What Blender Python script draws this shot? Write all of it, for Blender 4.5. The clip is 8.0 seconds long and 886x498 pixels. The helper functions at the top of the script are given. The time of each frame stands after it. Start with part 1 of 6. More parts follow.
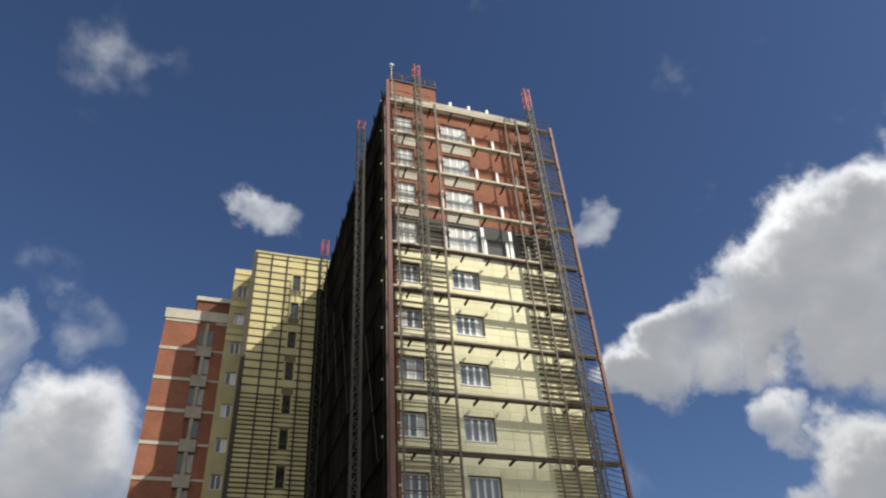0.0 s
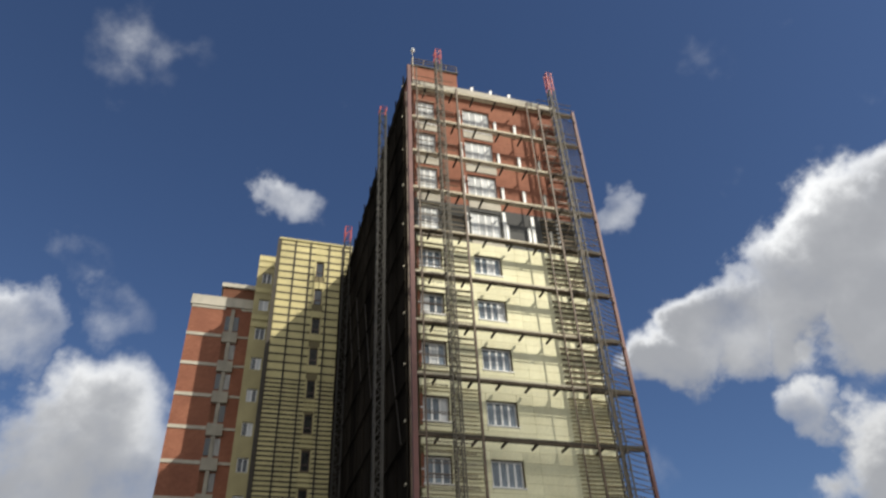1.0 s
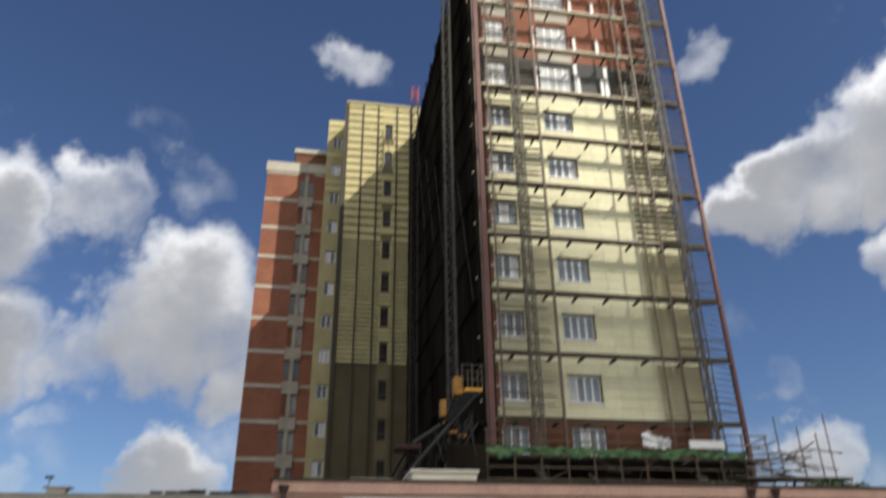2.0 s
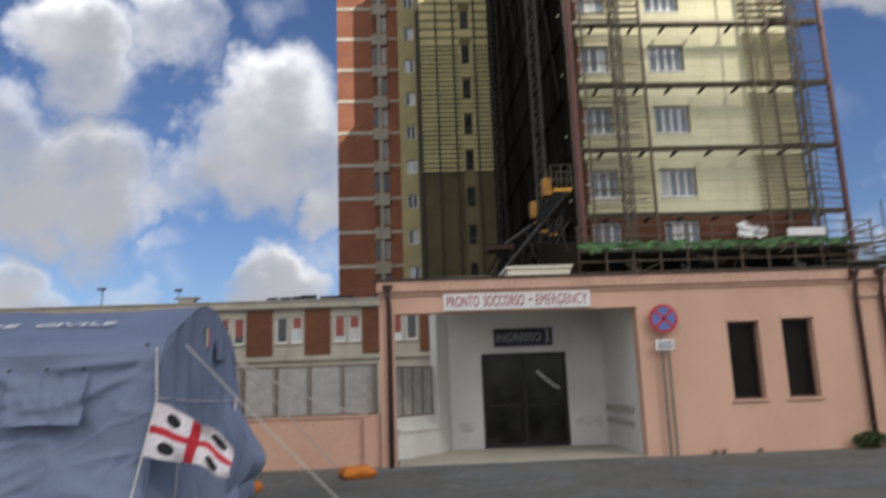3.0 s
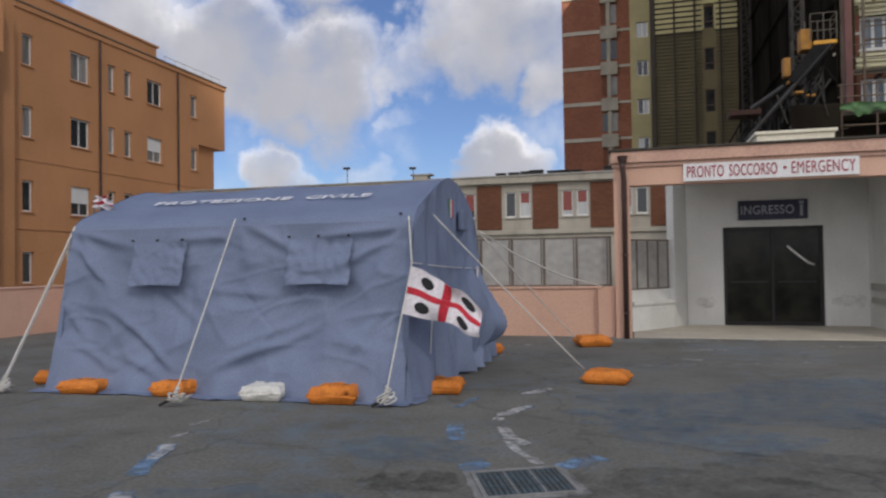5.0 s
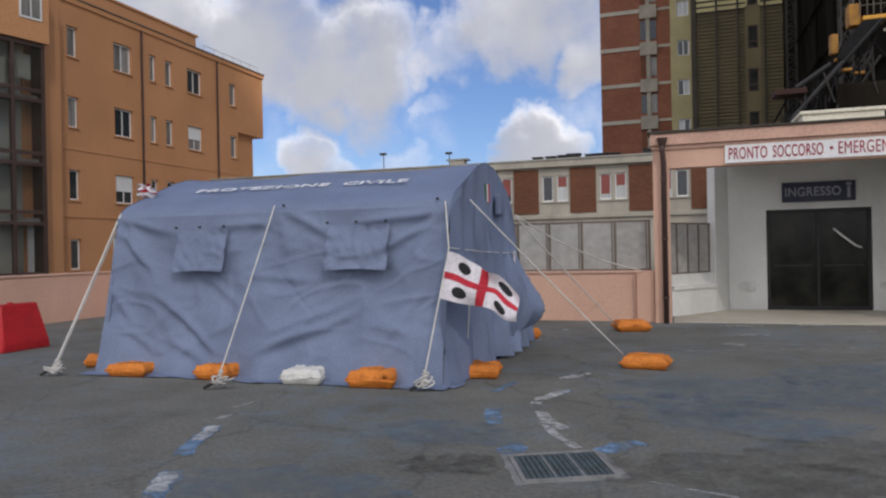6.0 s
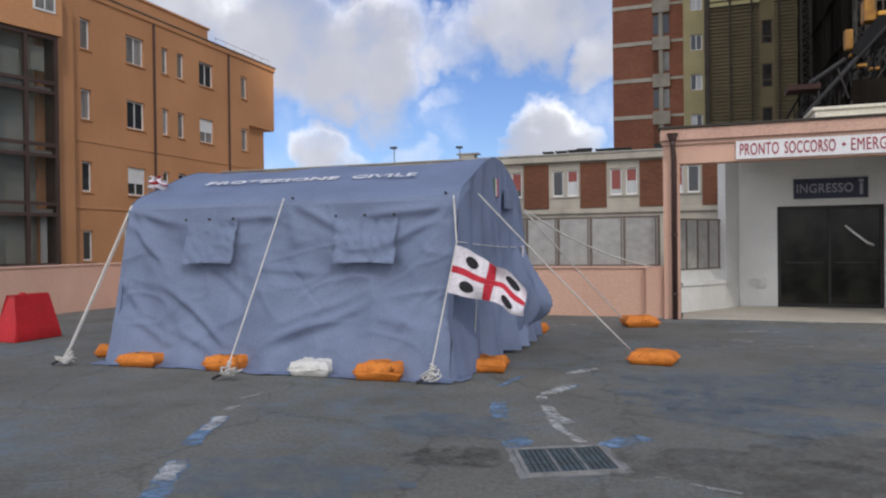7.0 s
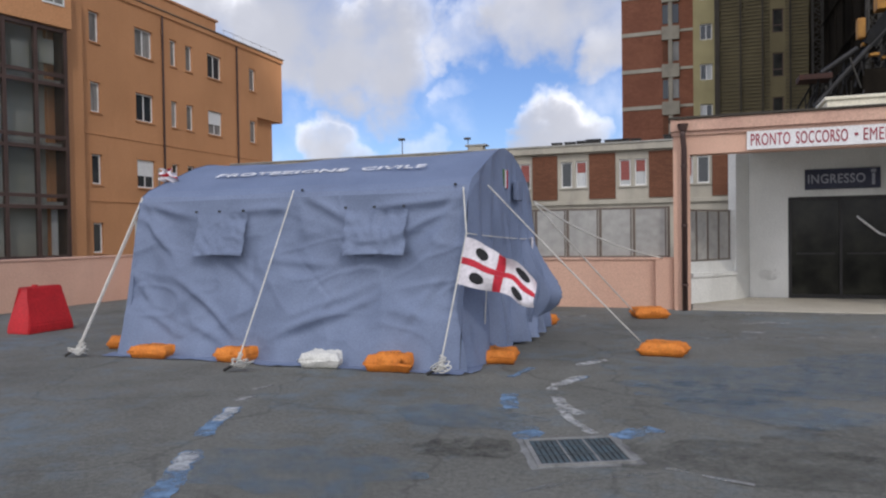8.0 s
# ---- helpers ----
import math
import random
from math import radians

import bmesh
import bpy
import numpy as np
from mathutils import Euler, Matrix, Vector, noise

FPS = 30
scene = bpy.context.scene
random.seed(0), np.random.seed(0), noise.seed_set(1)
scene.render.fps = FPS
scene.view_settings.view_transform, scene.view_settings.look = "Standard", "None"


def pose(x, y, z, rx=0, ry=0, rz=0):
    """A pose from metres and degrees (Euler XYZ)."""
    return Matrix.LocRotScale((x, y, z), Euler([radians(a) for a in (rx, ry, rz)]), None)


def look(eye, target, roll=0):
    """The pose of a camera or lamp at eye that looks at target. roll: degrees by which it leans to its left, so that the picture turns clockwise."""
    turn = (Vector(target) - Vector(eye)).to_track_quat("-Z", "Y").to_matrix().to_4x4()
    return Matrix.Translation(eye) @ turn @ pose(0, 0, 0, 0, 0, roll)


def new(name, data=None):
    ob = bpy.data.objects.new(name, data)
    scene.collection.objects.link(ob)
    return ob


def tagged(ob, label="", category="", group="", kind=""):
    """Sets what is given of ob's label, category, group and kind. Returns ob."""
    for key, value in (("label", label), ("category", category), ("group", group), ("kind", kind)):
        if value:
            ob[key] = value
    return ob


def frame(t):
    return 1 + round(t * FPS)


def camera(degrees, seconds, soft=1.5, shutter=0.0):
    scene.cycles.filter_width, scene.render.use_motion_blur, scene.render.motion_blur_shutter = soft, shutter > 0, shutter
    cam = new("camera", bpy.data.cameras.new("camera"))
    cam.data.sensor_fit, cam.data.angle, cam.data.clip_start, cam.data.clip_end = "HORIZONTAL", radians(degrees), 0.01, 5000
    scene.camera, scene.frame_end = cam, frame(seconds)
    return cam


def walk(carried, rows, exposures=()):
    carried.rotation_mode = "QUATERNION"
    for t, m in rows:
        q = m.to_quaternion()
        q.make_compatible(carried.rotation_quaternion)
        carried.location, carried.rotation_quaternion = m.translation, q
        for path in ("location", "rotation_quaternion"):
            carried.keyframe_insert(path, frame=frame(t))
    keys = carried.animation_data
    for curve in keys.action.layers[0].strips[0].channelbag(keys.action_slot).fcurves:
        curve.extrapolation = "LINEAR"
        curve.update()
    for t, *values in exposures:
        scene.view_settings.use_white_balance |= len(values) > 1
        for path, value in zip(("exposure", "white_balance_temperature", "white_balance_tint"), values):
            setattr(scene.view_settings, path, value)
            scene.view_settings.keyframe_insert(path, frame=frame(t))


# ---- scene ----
cam = camera(64.07, 8.0, soft=2.2, shutter=0.6)
PATH = [
    (0.0, pose(-0.058, -0.271, 1.824, 128.08, 3.27, -17.65)),
    (0.5, pose(0.003, -0.234, 1.808, 128.10, 2.97, -16.89)),
    (1.0, pose(0.029, -0.247, 1.760, 127.08, 2.33, -16.00)),
    (1.2, pose(0.069, -0.233, 1.753, 125.57, 2.22, -14.80)),
    (2.3, pose(0.254, -0.093, 1.732, 111.38, 0.83, -8.20)),
    (2.5, pose(0.244, -0.062, 1.701, 108.07, 1.42, -6.69)),
    (3.0, pose(0.194, -0.016, 1.667, 100.74, 2.03, -2.52)),
    (3.5, pose(0.121, 0.026, 1.637, 96.72, 1.63, 3.04)),
    (4.0, pose(0.059, 0.008, 1.617, 93.88, 0.84, 8.00)),
    (4.5, pose(0.013, 0.017, 1.608, 92.21, 0.56, 12.39)),
    (5.0, pose(-0.012, 0.030, 1.604, 91.17, 0.86, 15.32)),
    (6.5, pose(-0.004, 0.008, 1.602, 89.72, 1.01, 18.81)),
    (7.0, pose(0.020, 0.006, 1.600, 89.55, 0.70, 19.10)),
    (7.5, pose(0.013, -0.008, 1.610, 89.51, 0.76, 19.94)),
    (8.0, pose(-0.000, 0.000, 1.600, 88.88, 0.82, 19.75)),
]
EXPOSURES = [(0.0, 0.0, 6450, 9), (1.2, 0.0, 6450, 9), (2.5, 0.17, 6400, 11), (3.0, 0.27, 6400, 12), (3.5, 0.33, 6420, 13), (4.5, 0.33, 6400, 14), (5.0, 0.32, 6380, 14), (6.5, 0.51, 6250, 14), (8.0, 0.64, 6170, 14)]
walk(cam, PATH, EXPOSURES)

# ---- sky, sun ----
SUN = Vector((0.82, -1.0, 1.08)).normalized()
sun_data = bpy.data.lights.new("sun", "SUN")
sun_data.energy, sun_data.angle, sun_data.color = 5.0, radians(0.55), (1.0, 0.93, 0.80)
sun = new("sun", sun_data)
sun.matrix_world = look(SUN * 60, (0, 0, 0))

# cloud banks as azimuth, elevation, radius (degrees) and density
CLOUDS = [
    (57.1, 30.3, 5.0, 1), (52.1, 30.0, 4.6, 1), (47.0, 29.0, 4.8, 1), (41.4, 27.8, 4.1, 1), (37.1, 26.5, 3.4, 1),
    (52.4, 26.1, 4.3, 1), (46.4, 20.7, 2.3, .7), (59.4, 25.6, 6.9, 1), (50.1, 15.6, 4.1, 1),
    (35.4, 38.6, 2.4, .55), (2.7, 40.1, 2.8, .52), (-18.1, 48.2, 5.5, .16),
    (-11.8, 51.1, 3.2, .18), (-15.4, 32.4, 3.0, .28), (-11.4, 30.3, 3.2, .34),
    (-11.4, 19.9, 6.0, 1), (-25.7, 24.6, 5.0, .9),
]
CLOUDS_LOW = [
    (-18.2, 26.4, 3.2, .7), (-25.6, 15.4, 5.6, 1), (-12.4, 7.6, 3.1, .9), (-9.2, 8.4, 3.4, .9), (-6.6, 16.8, 3.6, .85), (-17.8, 15.6, 3.2, .72), (35.5, 12.9, 2.3, .45),
    (38.2, 8.1, 2.7, .8), (-32.0, 16.7, 5.2, .95), (-13.0, 17.2, 4.8, 1),
    (-28.0, 7.2, 2.8, .8), (-22.5, 7.8, 2.3, .62), (-39.4, 17.8, 5.0, .9), (-18.8, 11.0, 1.4, .4), (-62.0, 24.0, 12.0, .9), (85.0, 28.0, 16.0, .8),
]


def build_world():
    world = bpy.data.worlds.new("world")
    scene.world = world
    world.use_nodes = True
    nt = world.node_tree
    nt.nodes.clear()
    N, L = nt.nodes.new, nt.links.new

    def math_node(op, a, b=None, clamp=False):
        n = N("ShaderNodeMath")
        n.operation, n.use_clamp = op, clamp
        for i, v in enumerate((a, b)):
            if v is None:
                continue
            if isinstance(v, (int, float)):
                n.inputs[i].default_value = v
            else:
                L(v, n.inputs[i])
        return n.outputs[0]

    tc = N("ShaderNodeTexCoord")
    sky = N("ShaderNodeTexSky")
    sky.sky_type, sky.sun_disc = "NISHITA", False
    sky.sun_elevation = math.asin(SUN.z)
    sky.sun_rotation = math.atan2(SUN.x, SUN.y)
    sky.air_density, sky.dust_density, sky.ozone_density = 1.0, 0.6, 2.5
    # warp the direction a little so that the cloud edges billow
    warp = N("ShaderNodeTexNoise")
    warp.inputs["Scale"].default_value, warp.inputs["Detail"].default_value = 9.0, 5.0
    warp.inputs["Roughness"].default_value = 0.55
    L(tc.outputs["Generated"], warp.inputs["Vector"])
    sub = N("ShaderNodeVectorMath")
    sub.operation = "SUBTRACT"
    L(warp.outputs["Color"], sub.inputs[0])
    sub.inputs[1].default_value = (0.5, 0.5, 0.5)
    sc = N("ShaderNodeVectorMath")
    sc.operation = "SCALE"
    L(sub.outputs[0], sc.inputs[0])
    sc.inputs["Scale"].default_value = 0.20
    add = N("ShaderNodeVectorMath")
    L(tc.outputs["Generated"], add.inputs[0])
    L(sc.outputs[0], add.inputs[1])
    norm = N("ShaderNodeVectorMath")
    norm.operation = "NORMALIZE"
    L(add.outputs[0], norm.inputs[0])
    field, lower = None, None
    for az, el, rad, dens in CLOUDS + CLOUDS_LOW:
        a, e = radians(az), radians(el)
        c = (math.sin(a) * math.cos(e), math.cos(a) * math.cos(e), math.sin(e))
        res = []
        for shift in (0.0, -0.32 * rad):
            e2 = radians(el + shift)
            c = (math.sin(a) * math.cos(e2), math.cos(a) * math.cos(e2), math.sin(e2))
            dot = N("ShaderNodeVectorMath")
            dot.operation = "DOT_PRODUCT"
            L(norm.outputs[0], dot.inputs[0])
            dot.inputs[1].default_value = c
            mr = N("ShaderNodeMapRange")
            mr.interpolation_type = "SMOOTHSTEP"
            mr.inputs["From Min"].default_value = math.cos(radians(rad * 1.35))
            mr.inputs["From Max"].default_value = math.cos(radians(rad * 0.45))
            mr.inputs["To Max"].default_value = dens
            L(dot.outputs["Value"], mr.inputs["Value"])
            res.append(mr.outputs[0])
        field = res[0] if field is None else math_node("MAXIMUM", field, res[0])
        lower = res[1] if lower is None else math_node("MAXIMUM", lower, res[1])
    fine = N("ShaderNodeTexNoise")
    fine.inputs["Scale"].default_value, fine.inputs["Detail"].default_value = 9.0, 6.0
    fine.inputs["Roughness"].default_value = 0.52
    L(tc.outputs["Generated"], fine.inputs["Vector"])
    sep = N("ShaderNodeSeparateXYZ")
    L(tc.outputs["Generated"], sep.inputs[0])
    haze = N("ShaderNodeMapRange")
    haze.inputs["From Min"].default_value, haze.inputs["From Max"].default_value = 0.12, 0.50
    haze.inputs["To Min"].default_value, haze.inputs["To Max"].default_value = 0.30, 0.0
    L(sep.outputs[2], haze.inputs["Value"])
    field = math_node("MAXIMUM", field, haze.outputs[0])
    # closed cloud cover over the half of the sky behind the forecourt, where the sun stands
    cover = N("ShaderNodeMapRange")
    cover.interpolation_type = "SMOOTHSTEP"
    cover.inputs["From Min"].default_value, cover.inputs["From Max"].default_value = 0.05, -0.35
    cover.inputs["To Max"].default_value = 1.0
    L(sep.outputs[1], cover.inputs["Value"])
    field = math_node("MAXIMUM", field, cover.outputs[0])
    dens = math_node("ADD", field, math_node("MULTIPLY", math_node("SUBTRACT", fine.outputs["Fac"], 0.5), 1.5))
    mask = N("ShaderNodeMapRange")
    mask.interpolation_type = "SMOOTHSTEP"
    mask.inputs["From Min"].default_value, mask.inputs["From Max"].default_value = 0.20, 1.08
    L(dens, mask.inputs["Value"])
    # thicker, lower parts of a cloud are greyer
    body = N("ShaderNodeTexNoise")
    body.inputs["Scale"].default_value, body.inputs["Detail"].default_value = 7.0, 6.0
    L(tc.outputs["Generated"], body.inputs["Vector"])
    grey = math_node("ADD", math_node("MULTIPLY", lower, 0.75), math_node("MULTIPLY", body.outputs["Fac"], 0.9))
    gr = N("ShaderNodeMapRange")
    gr.interpolation_type = "SMOOTHSTEP"
    gr.inputs["From Min"].default_value, gr.inputs["From Max"].default_value = 0.64, 1.25
    L(grey, gr.inputs["Value"])
    ramp = N("ShaderNodeMix")
    ramp.data_type = "RGBA"
    L(gr.outputs[0], ramp.inputs[0])
    high = N("ShaderNodeMapRange")
    high.inputs["From Min"].default_value, high.inputs["From Max"].default_value = 0.30, 0.50
    high.inputs["To Min"].default_value, high.inputs["To Max"].default_value = 8.5, 12.0
    L(sep.outputs[2], high.inputs["Value"])
    L(high.outputs[0], ramp.inputs[6])
    ramp.inputs[7].default_value = (4.4, 4.5, 4.8, 1)
    mix = N("ShaderNodeMix")
    mix.data_type = "RGBA"
    L(mask.outputs[0], mix.inputs[0])
    tint = N("ShaderNodeMix")
    tint.data_type, tint.blend_type = "RGBA", "MULTIPLY"
    tint.inputs[0].default_value = 1.0
    L(sky.outputs[0], tint.inputs[6])
    tint.inputs[7].default_value = (0.70, 0.78, 0.96, 1)
    L(tint.outputs[2], mix.inputs[6])
    L(ramp.outputs[2], mix.inputs[7])
    bg = N("ShaderNodeBackground")
    bg.inputs["Strength"].default_value = 0.085
    L(mix.outputs[2], bg.inputs[0])
    out = N("ShaderNodeOutputWorld")
    L(bg.outputs[0], out.inputs[0])


build_world()

# ---- materials ----


def surf(name, col, col2=None, scale=1.2, rough=0.8, metal=0.0, bump=0.15, fine=25.0, mix=0.5, spec=0.4, rand=0.0, stretch=(1, 1, 1), stain=None, stain_amt=0.4):
    """A two-scale noisy surface: broad blotches towards col2, fine grain in value and relief, optional stains."""
    m = bpy.data.materials.new(name)
    m.use_nodes = True
    nt = m.node_tree
    N, L = nt.nodes.new, nt.links.new
    b = nt.nodes["Principled BSDF"]
    b.inputs["Roughness"].default_value, b.inputs["Metallic"].default_value = rough, metal
    b.inputs["Specular IOR Level"].default_value = spec
    tc = N("ShaderNodeNewGeometry")
    mp = N("ShaderNodeMapping")
    mp.inputs["Scale"].default_value = stretch
    L(tc.outputs["Position"], mp.inputs["Vector"])
    n1, n2 = N("ShaderNodeTexNoise"), N("ShaderNodeTexNoise")
    n1.inputs["Scale"].default_value, n1.inputs["Detail"].default_value = scale, 5.0
    n2.inputs["Scale"].default_value, n2.inputs["Detail"].default_value = fine, 4.0
    for n in (n1, n2):
        L(mp.outputs[0], n.inputs["Vector"])
    if col2 is None:
        col2 = tuple(c * 0.72 for c in col)
    mr = N("ShaderNodeMapRange")
    mr.inputs["From Min"].default_value, mr.inputs["From Max"].default_value = 0.35, 0.7
    mr.inputs["To Max"].default_value = min(1.0, mix * 2)
    L(n1.outputs["Fac"], mr.inputs["Value"])
    mx = N("ShaderNodeMix")
    mx.data_type = "RGBA"
    mx.inputs[6].default_value, mx.inputs[7].default_value = (*col, 1), (*col2, 1)
    L(mr.outputs[0], mx.inputs[0])
    hv = N("ShaderNodeHueSaturation")
    L(mx.outputs[2], hv.inputs["Color"])
    v = N("ShaderNodeMapRange")
    v.inputs["From Min"].default_value, v.inputs["From Max"].default_value = 0.25, 0.75
    v.inputs["To Min"].default_value, v.inputs["To Max"].default_value = 0.82, 1.16
    L(n2.outputs["Fac"], v.inputs["Value"])
    val = v.outputs[0]
    if rand:
        oi = N("ShaderNodeObjectInfo")
        r = N("ShaderNodeMapRange")
        r.inputs["To Min"].default_value, r.inputs["To Max"].default_value = 1 - rand, 1 + rand
        L(oi.outputs["Random"], r.inputs["Value"])
        mu = N("ShaderNodeMath")
        mu.operation = "MULTIPLY"
        L(val, mu.inputs[0])
        L(r.outputs[0], mu.inputs[1])
        val = mu.outputs[0]
    L(val, hv.inputs["Value"])
    colour = hv.outputs["Color"]
    if stain:
        n3 = N("ShaderNodeTexNoise")
        n3.inputs["Scale"].default_value, n3.inputs["Detail"].default_value = 0.9, 9.0
        n3.inputs["Roughness"].default_value = 0.68
        mp2 = N("ShaderNodeMapping")
        mp2.inputs["Scale"].default_value, mp2.inputs["Location"].default_value = (1.6, 1.6, 0.35), (7, 3, 5)
        L(tc.outputs["Position"], mp2.inputs["Vector"])
        L(mp2.outputs[0], n3.inputs["Vector"])
        r3 = N("ShaderNodeMapRange")
        r3.inputs["From Min"].default_value, r3.inputs["From Max"].default_value = 0.5, 0.75
        r3.inputs["To Max"].default_value = stain_amt
        L(n3.outputs["Fac"], r3.inputs["Value"])
        m3 = N("ShaderNodeMix")
        m3.data_type = "RGBA"
        L(r3.outputs[0], m3.inputs[0])
        L(colour, m3.inputs[6])
        m3.inputs[7].default_value = (*stain, 1)
        colour = m3.outputs[2]
    L(colour, b.inputs["Base Color"])
    if bump:
        bp = N("ShaderNodeBump")
        bp.inputs["Strength"].default_value, bp.inputs["Distance"].default_value = bump, 0.02
        L(n2.outputs["Fac"], bp.inputs["Height"])
        L(bp.outputs[0], b.inputs["Normal"])
    return m


def brick_surf(name, col, col2, mortar, width=0.25, height=0.075, axis="xz"):
    m = surf(name, col, col2, scale=0.5, rough=0.9, bump=0.0)
    nt = m.node_tree
    N, L = nt.nodes.new, nt.links.new
    b = nt.nodes["Principled BSDF"]
    geo = N("ShaderNodeNewGeometry")
    sep, com = N("ShaderNodeSeparateXYZ"), N("ShaderNodeCombineXYZ")
    L(geo.outputs["Position"], sep.inputs[0])
    su = N("ShaderNodeMath")
    L(sep.outputs[0], su.inputs[0])
    L(sep.outputs[1], su.inputs[1])
    L(su.outputs[0], com.inputs[0])
    L(sep.outputs[2], com.inputs[1])
    br = N("ShaderNodeTexBrick")
    br.inputs["Scale"].default_value, br.inputs["Brick Width"].default_value, br.inputs["Row Height"].default_value = 1.0, width, height
    br.inputs["Mortar Size"].default_value = 0.006
    br.inputs["Color1"].default_value, br.inputs["Color2"].default_value = (1, 1, 1, 1), (0.78, 0.74, 0.72, 1)
    br.inputs["Mortar"].default_value = (*mortar, 1)
    L(com.outputs[0], br.inputs["Vector"])
    old = b.inputs["Base Color"].links[0].from_socket
    mx = N("ShaderNodeMix")
    mx.data_type, mx.blend_type = "RGBA", "MULTIPLY"
    mx.inputs[0].default_value = 1.0
    L(old, mx.inputs[6])
    L(br.outputs["Color"], mx.inputs[7])
    L(mx.outputs[2], b.inputs["Base Color"])
    return m


def glass_surf(name, col=(0.03, 0.035, 0.04), rough=0.06):
    m = bpy.data.materials.new(name)
    m.use_nodes = True
    b = m.node_tree.nodes["Principled BSDF"]
    b.inputs["Base Color"].default_value = (*col, 1)
    b.inputs["Roughness"].default_value = rough
    b.inputs["Specular IOR Level"].default_value = 0.7
    return m


M_PINK = surf("pink_plaster", (0.69, 0.437, 0.322), (0.62, 0.382, 0.282), scale=0.8, rough=0.92, bump=0.25, fine=45, stain=(0.42, 0.26, 0.20), stain_amt=0.25)
M_PINK_TRIM = surf("pink_trim", (0.64, 0.41, 0.31), (0.55, 0.34, 0.26), scale=1.5, rough=0.9, bump=0.10, stain=(0.36, 0.24, 0.19), stain_amt=0.16)
M_ORANGE = surf("orange_plaster", (0.58, 0.288, 0.134), (0.50, 0.246, 0.112), scale=0.35, rough=0.92, bump=0.2, fine=20, stain=(0.42, 0.18, 0.07), stain_amt=0.25)
M_WHITE_WALL = surf("white_plaster", (0.74, 0.74, 0.71), (0.63, 0.63, 0.60), scale=0.9, rough=0.85, bump=0.12, fine=40, stain=(0.42, 0.42, 0.39), stain_amt=0.35)
M_WHITE = surf("white_paint", (0.80, 0.80, 0.78), (0.70, 0.70, 0.68), rough=0.5, bump=0.05)
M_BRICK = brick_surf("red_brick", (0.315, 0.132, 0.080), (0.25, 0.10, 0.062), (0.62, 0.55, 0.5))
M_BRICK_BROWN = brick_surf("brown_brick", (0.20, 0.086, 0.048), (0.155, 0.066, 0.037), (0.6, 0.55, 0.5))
M_CONCRETE = surf("pale_concrete", (0.48, 0.445, 0.37), (0.38, 0.35, 0.29), scale=0.7, rough=0.9, bump=0.2, stain=(0.20, 0.19, 0.17), stain_amt=0.4)
M_GREY_CONC = surf("grey_concrete", (0.43, 0.42, 0.38), (0.33, 0.32, 0.29), scale=0.7, rough=0.9, stain=(0.15, 0.14, 0.13), stain_amt=0.35)
M_CREAM = surf("cream_insulation_board", (0.76, 0.73, 0.50), (0.68, 0.65, 0.43), scale=0.6, rough=0.75, bump=0.1, rand=0.06, stain=(0.55, 0.47, 0.27), stain_amt=0.3)
# ochre darkened to put the shade on the wing's lower storeys into the colour
M_OCHRE_SHADED = surf("shaded_ochre_panel", (0.185, 0.152, 0.078), (0.145, 0.12, 0.062), scale=0.5, rough=0.8)
M_OCHRE_PALE = surf("pale_ochre_render", (0.44, 0.38, 0.20), (0.36, 0.31, 0.16), scale=0.5, rough=0.85, stain=(0.25, 0.22, 0.13), stain_amt=0.3)
M_BOARD = surf("wing_board", (0.58, 0.51, 0.26), (0.48, 0.42, 0.21), scale=0.6, rough=0.8, rand=0.08, stain=(0.42, 0.36, 0.2), stain_amt=0.35)
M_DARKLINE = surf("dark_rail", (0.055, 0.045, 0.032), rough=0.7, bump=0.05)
M_STEEL = surf("galvanised_steel", (0.30, 0.28, 0.24), (0.22, 0.20, 0.17), scale=3, rough=0.5, metal=0.6, bump=0.05)
M_PIPE_BROWN = surf("brown_scaffold_paint", (0.15, 0.105, 0.07), (0.10, 0.07, 0.05), scale=2, rough=0.6, bump=0.05)
M_RUST = surf("red_brown_steel", (0.16, 0.066, 0.056), (0.115, 0.05, 0.044), scale=2, rough=0.6, bump=0.05)
M_RED_STEEL = surf("red_steel", (0.45, 0.06, 0.05), rough=0.5, bump=0.05)
M_DECK = surf("dark_deck", (0.10, 0.085, 0.06), (0.065, 0.055, 0.04), scale=1, rough=0.8)
M_DECK_PALE = surf("pale_toe_board", (0.62, 0.56, 0.42), (0.50, 0.45, 0.34), scale=1, rough=0.8)
M_MAST = surf("weathered_mast_steel", (0.13, 0.115, 0.09), (0.09, 0.08, 0.06), scale=3, rough=0.7, metal=0.1, bump=0.05)
# netting with the shade of the tower's side put into its colour
M_NET_SHADED = surf("shaded_safety_net", (0.030, 0.025, 0.019), (0.008, 0.007, 0.006), scale=0.35, rough=1.0, bump=0.3, spec=0.0, stretch=(1, 1, 0.25))
M_GREEN = surf("green_net", (0.11, 0.22, 0.085), (0.055, 0.10, 0.05), scale=2.6, rough=0.8)
M_YELLOW = surf("yellow_machine_paint", (0.72, 0.36, 0.035), (0.60, 0.29, 0.03), rough=0.45, bump=0.05, stain=(0.15, 0.09, 0.04), stain_amt=0.3)
M_BLACK = surf("black_metal", (0.025, 0.023, 0.022), rough=0.5, bump=0.05)
M_DOWNPIPE = surf("brown_downpipe", (0.080, 0.046, 0.038), (0.06, 0.034, 0.03), rough=0.5, bump=0.05)
M_GLASS = glass_surf("window_glass", (0.03, 0.035, 0.04), 0.08)
# greenish mottling in the colour stands in for reflections on the glass
M_DOOR_GLASS = surf("door_glass", (0.030, 0.030, 0.023), (0.007, 0.007, 0.006), scale=2.2, rough=0.12, bump=0.04, fine=3, spec=0.20)
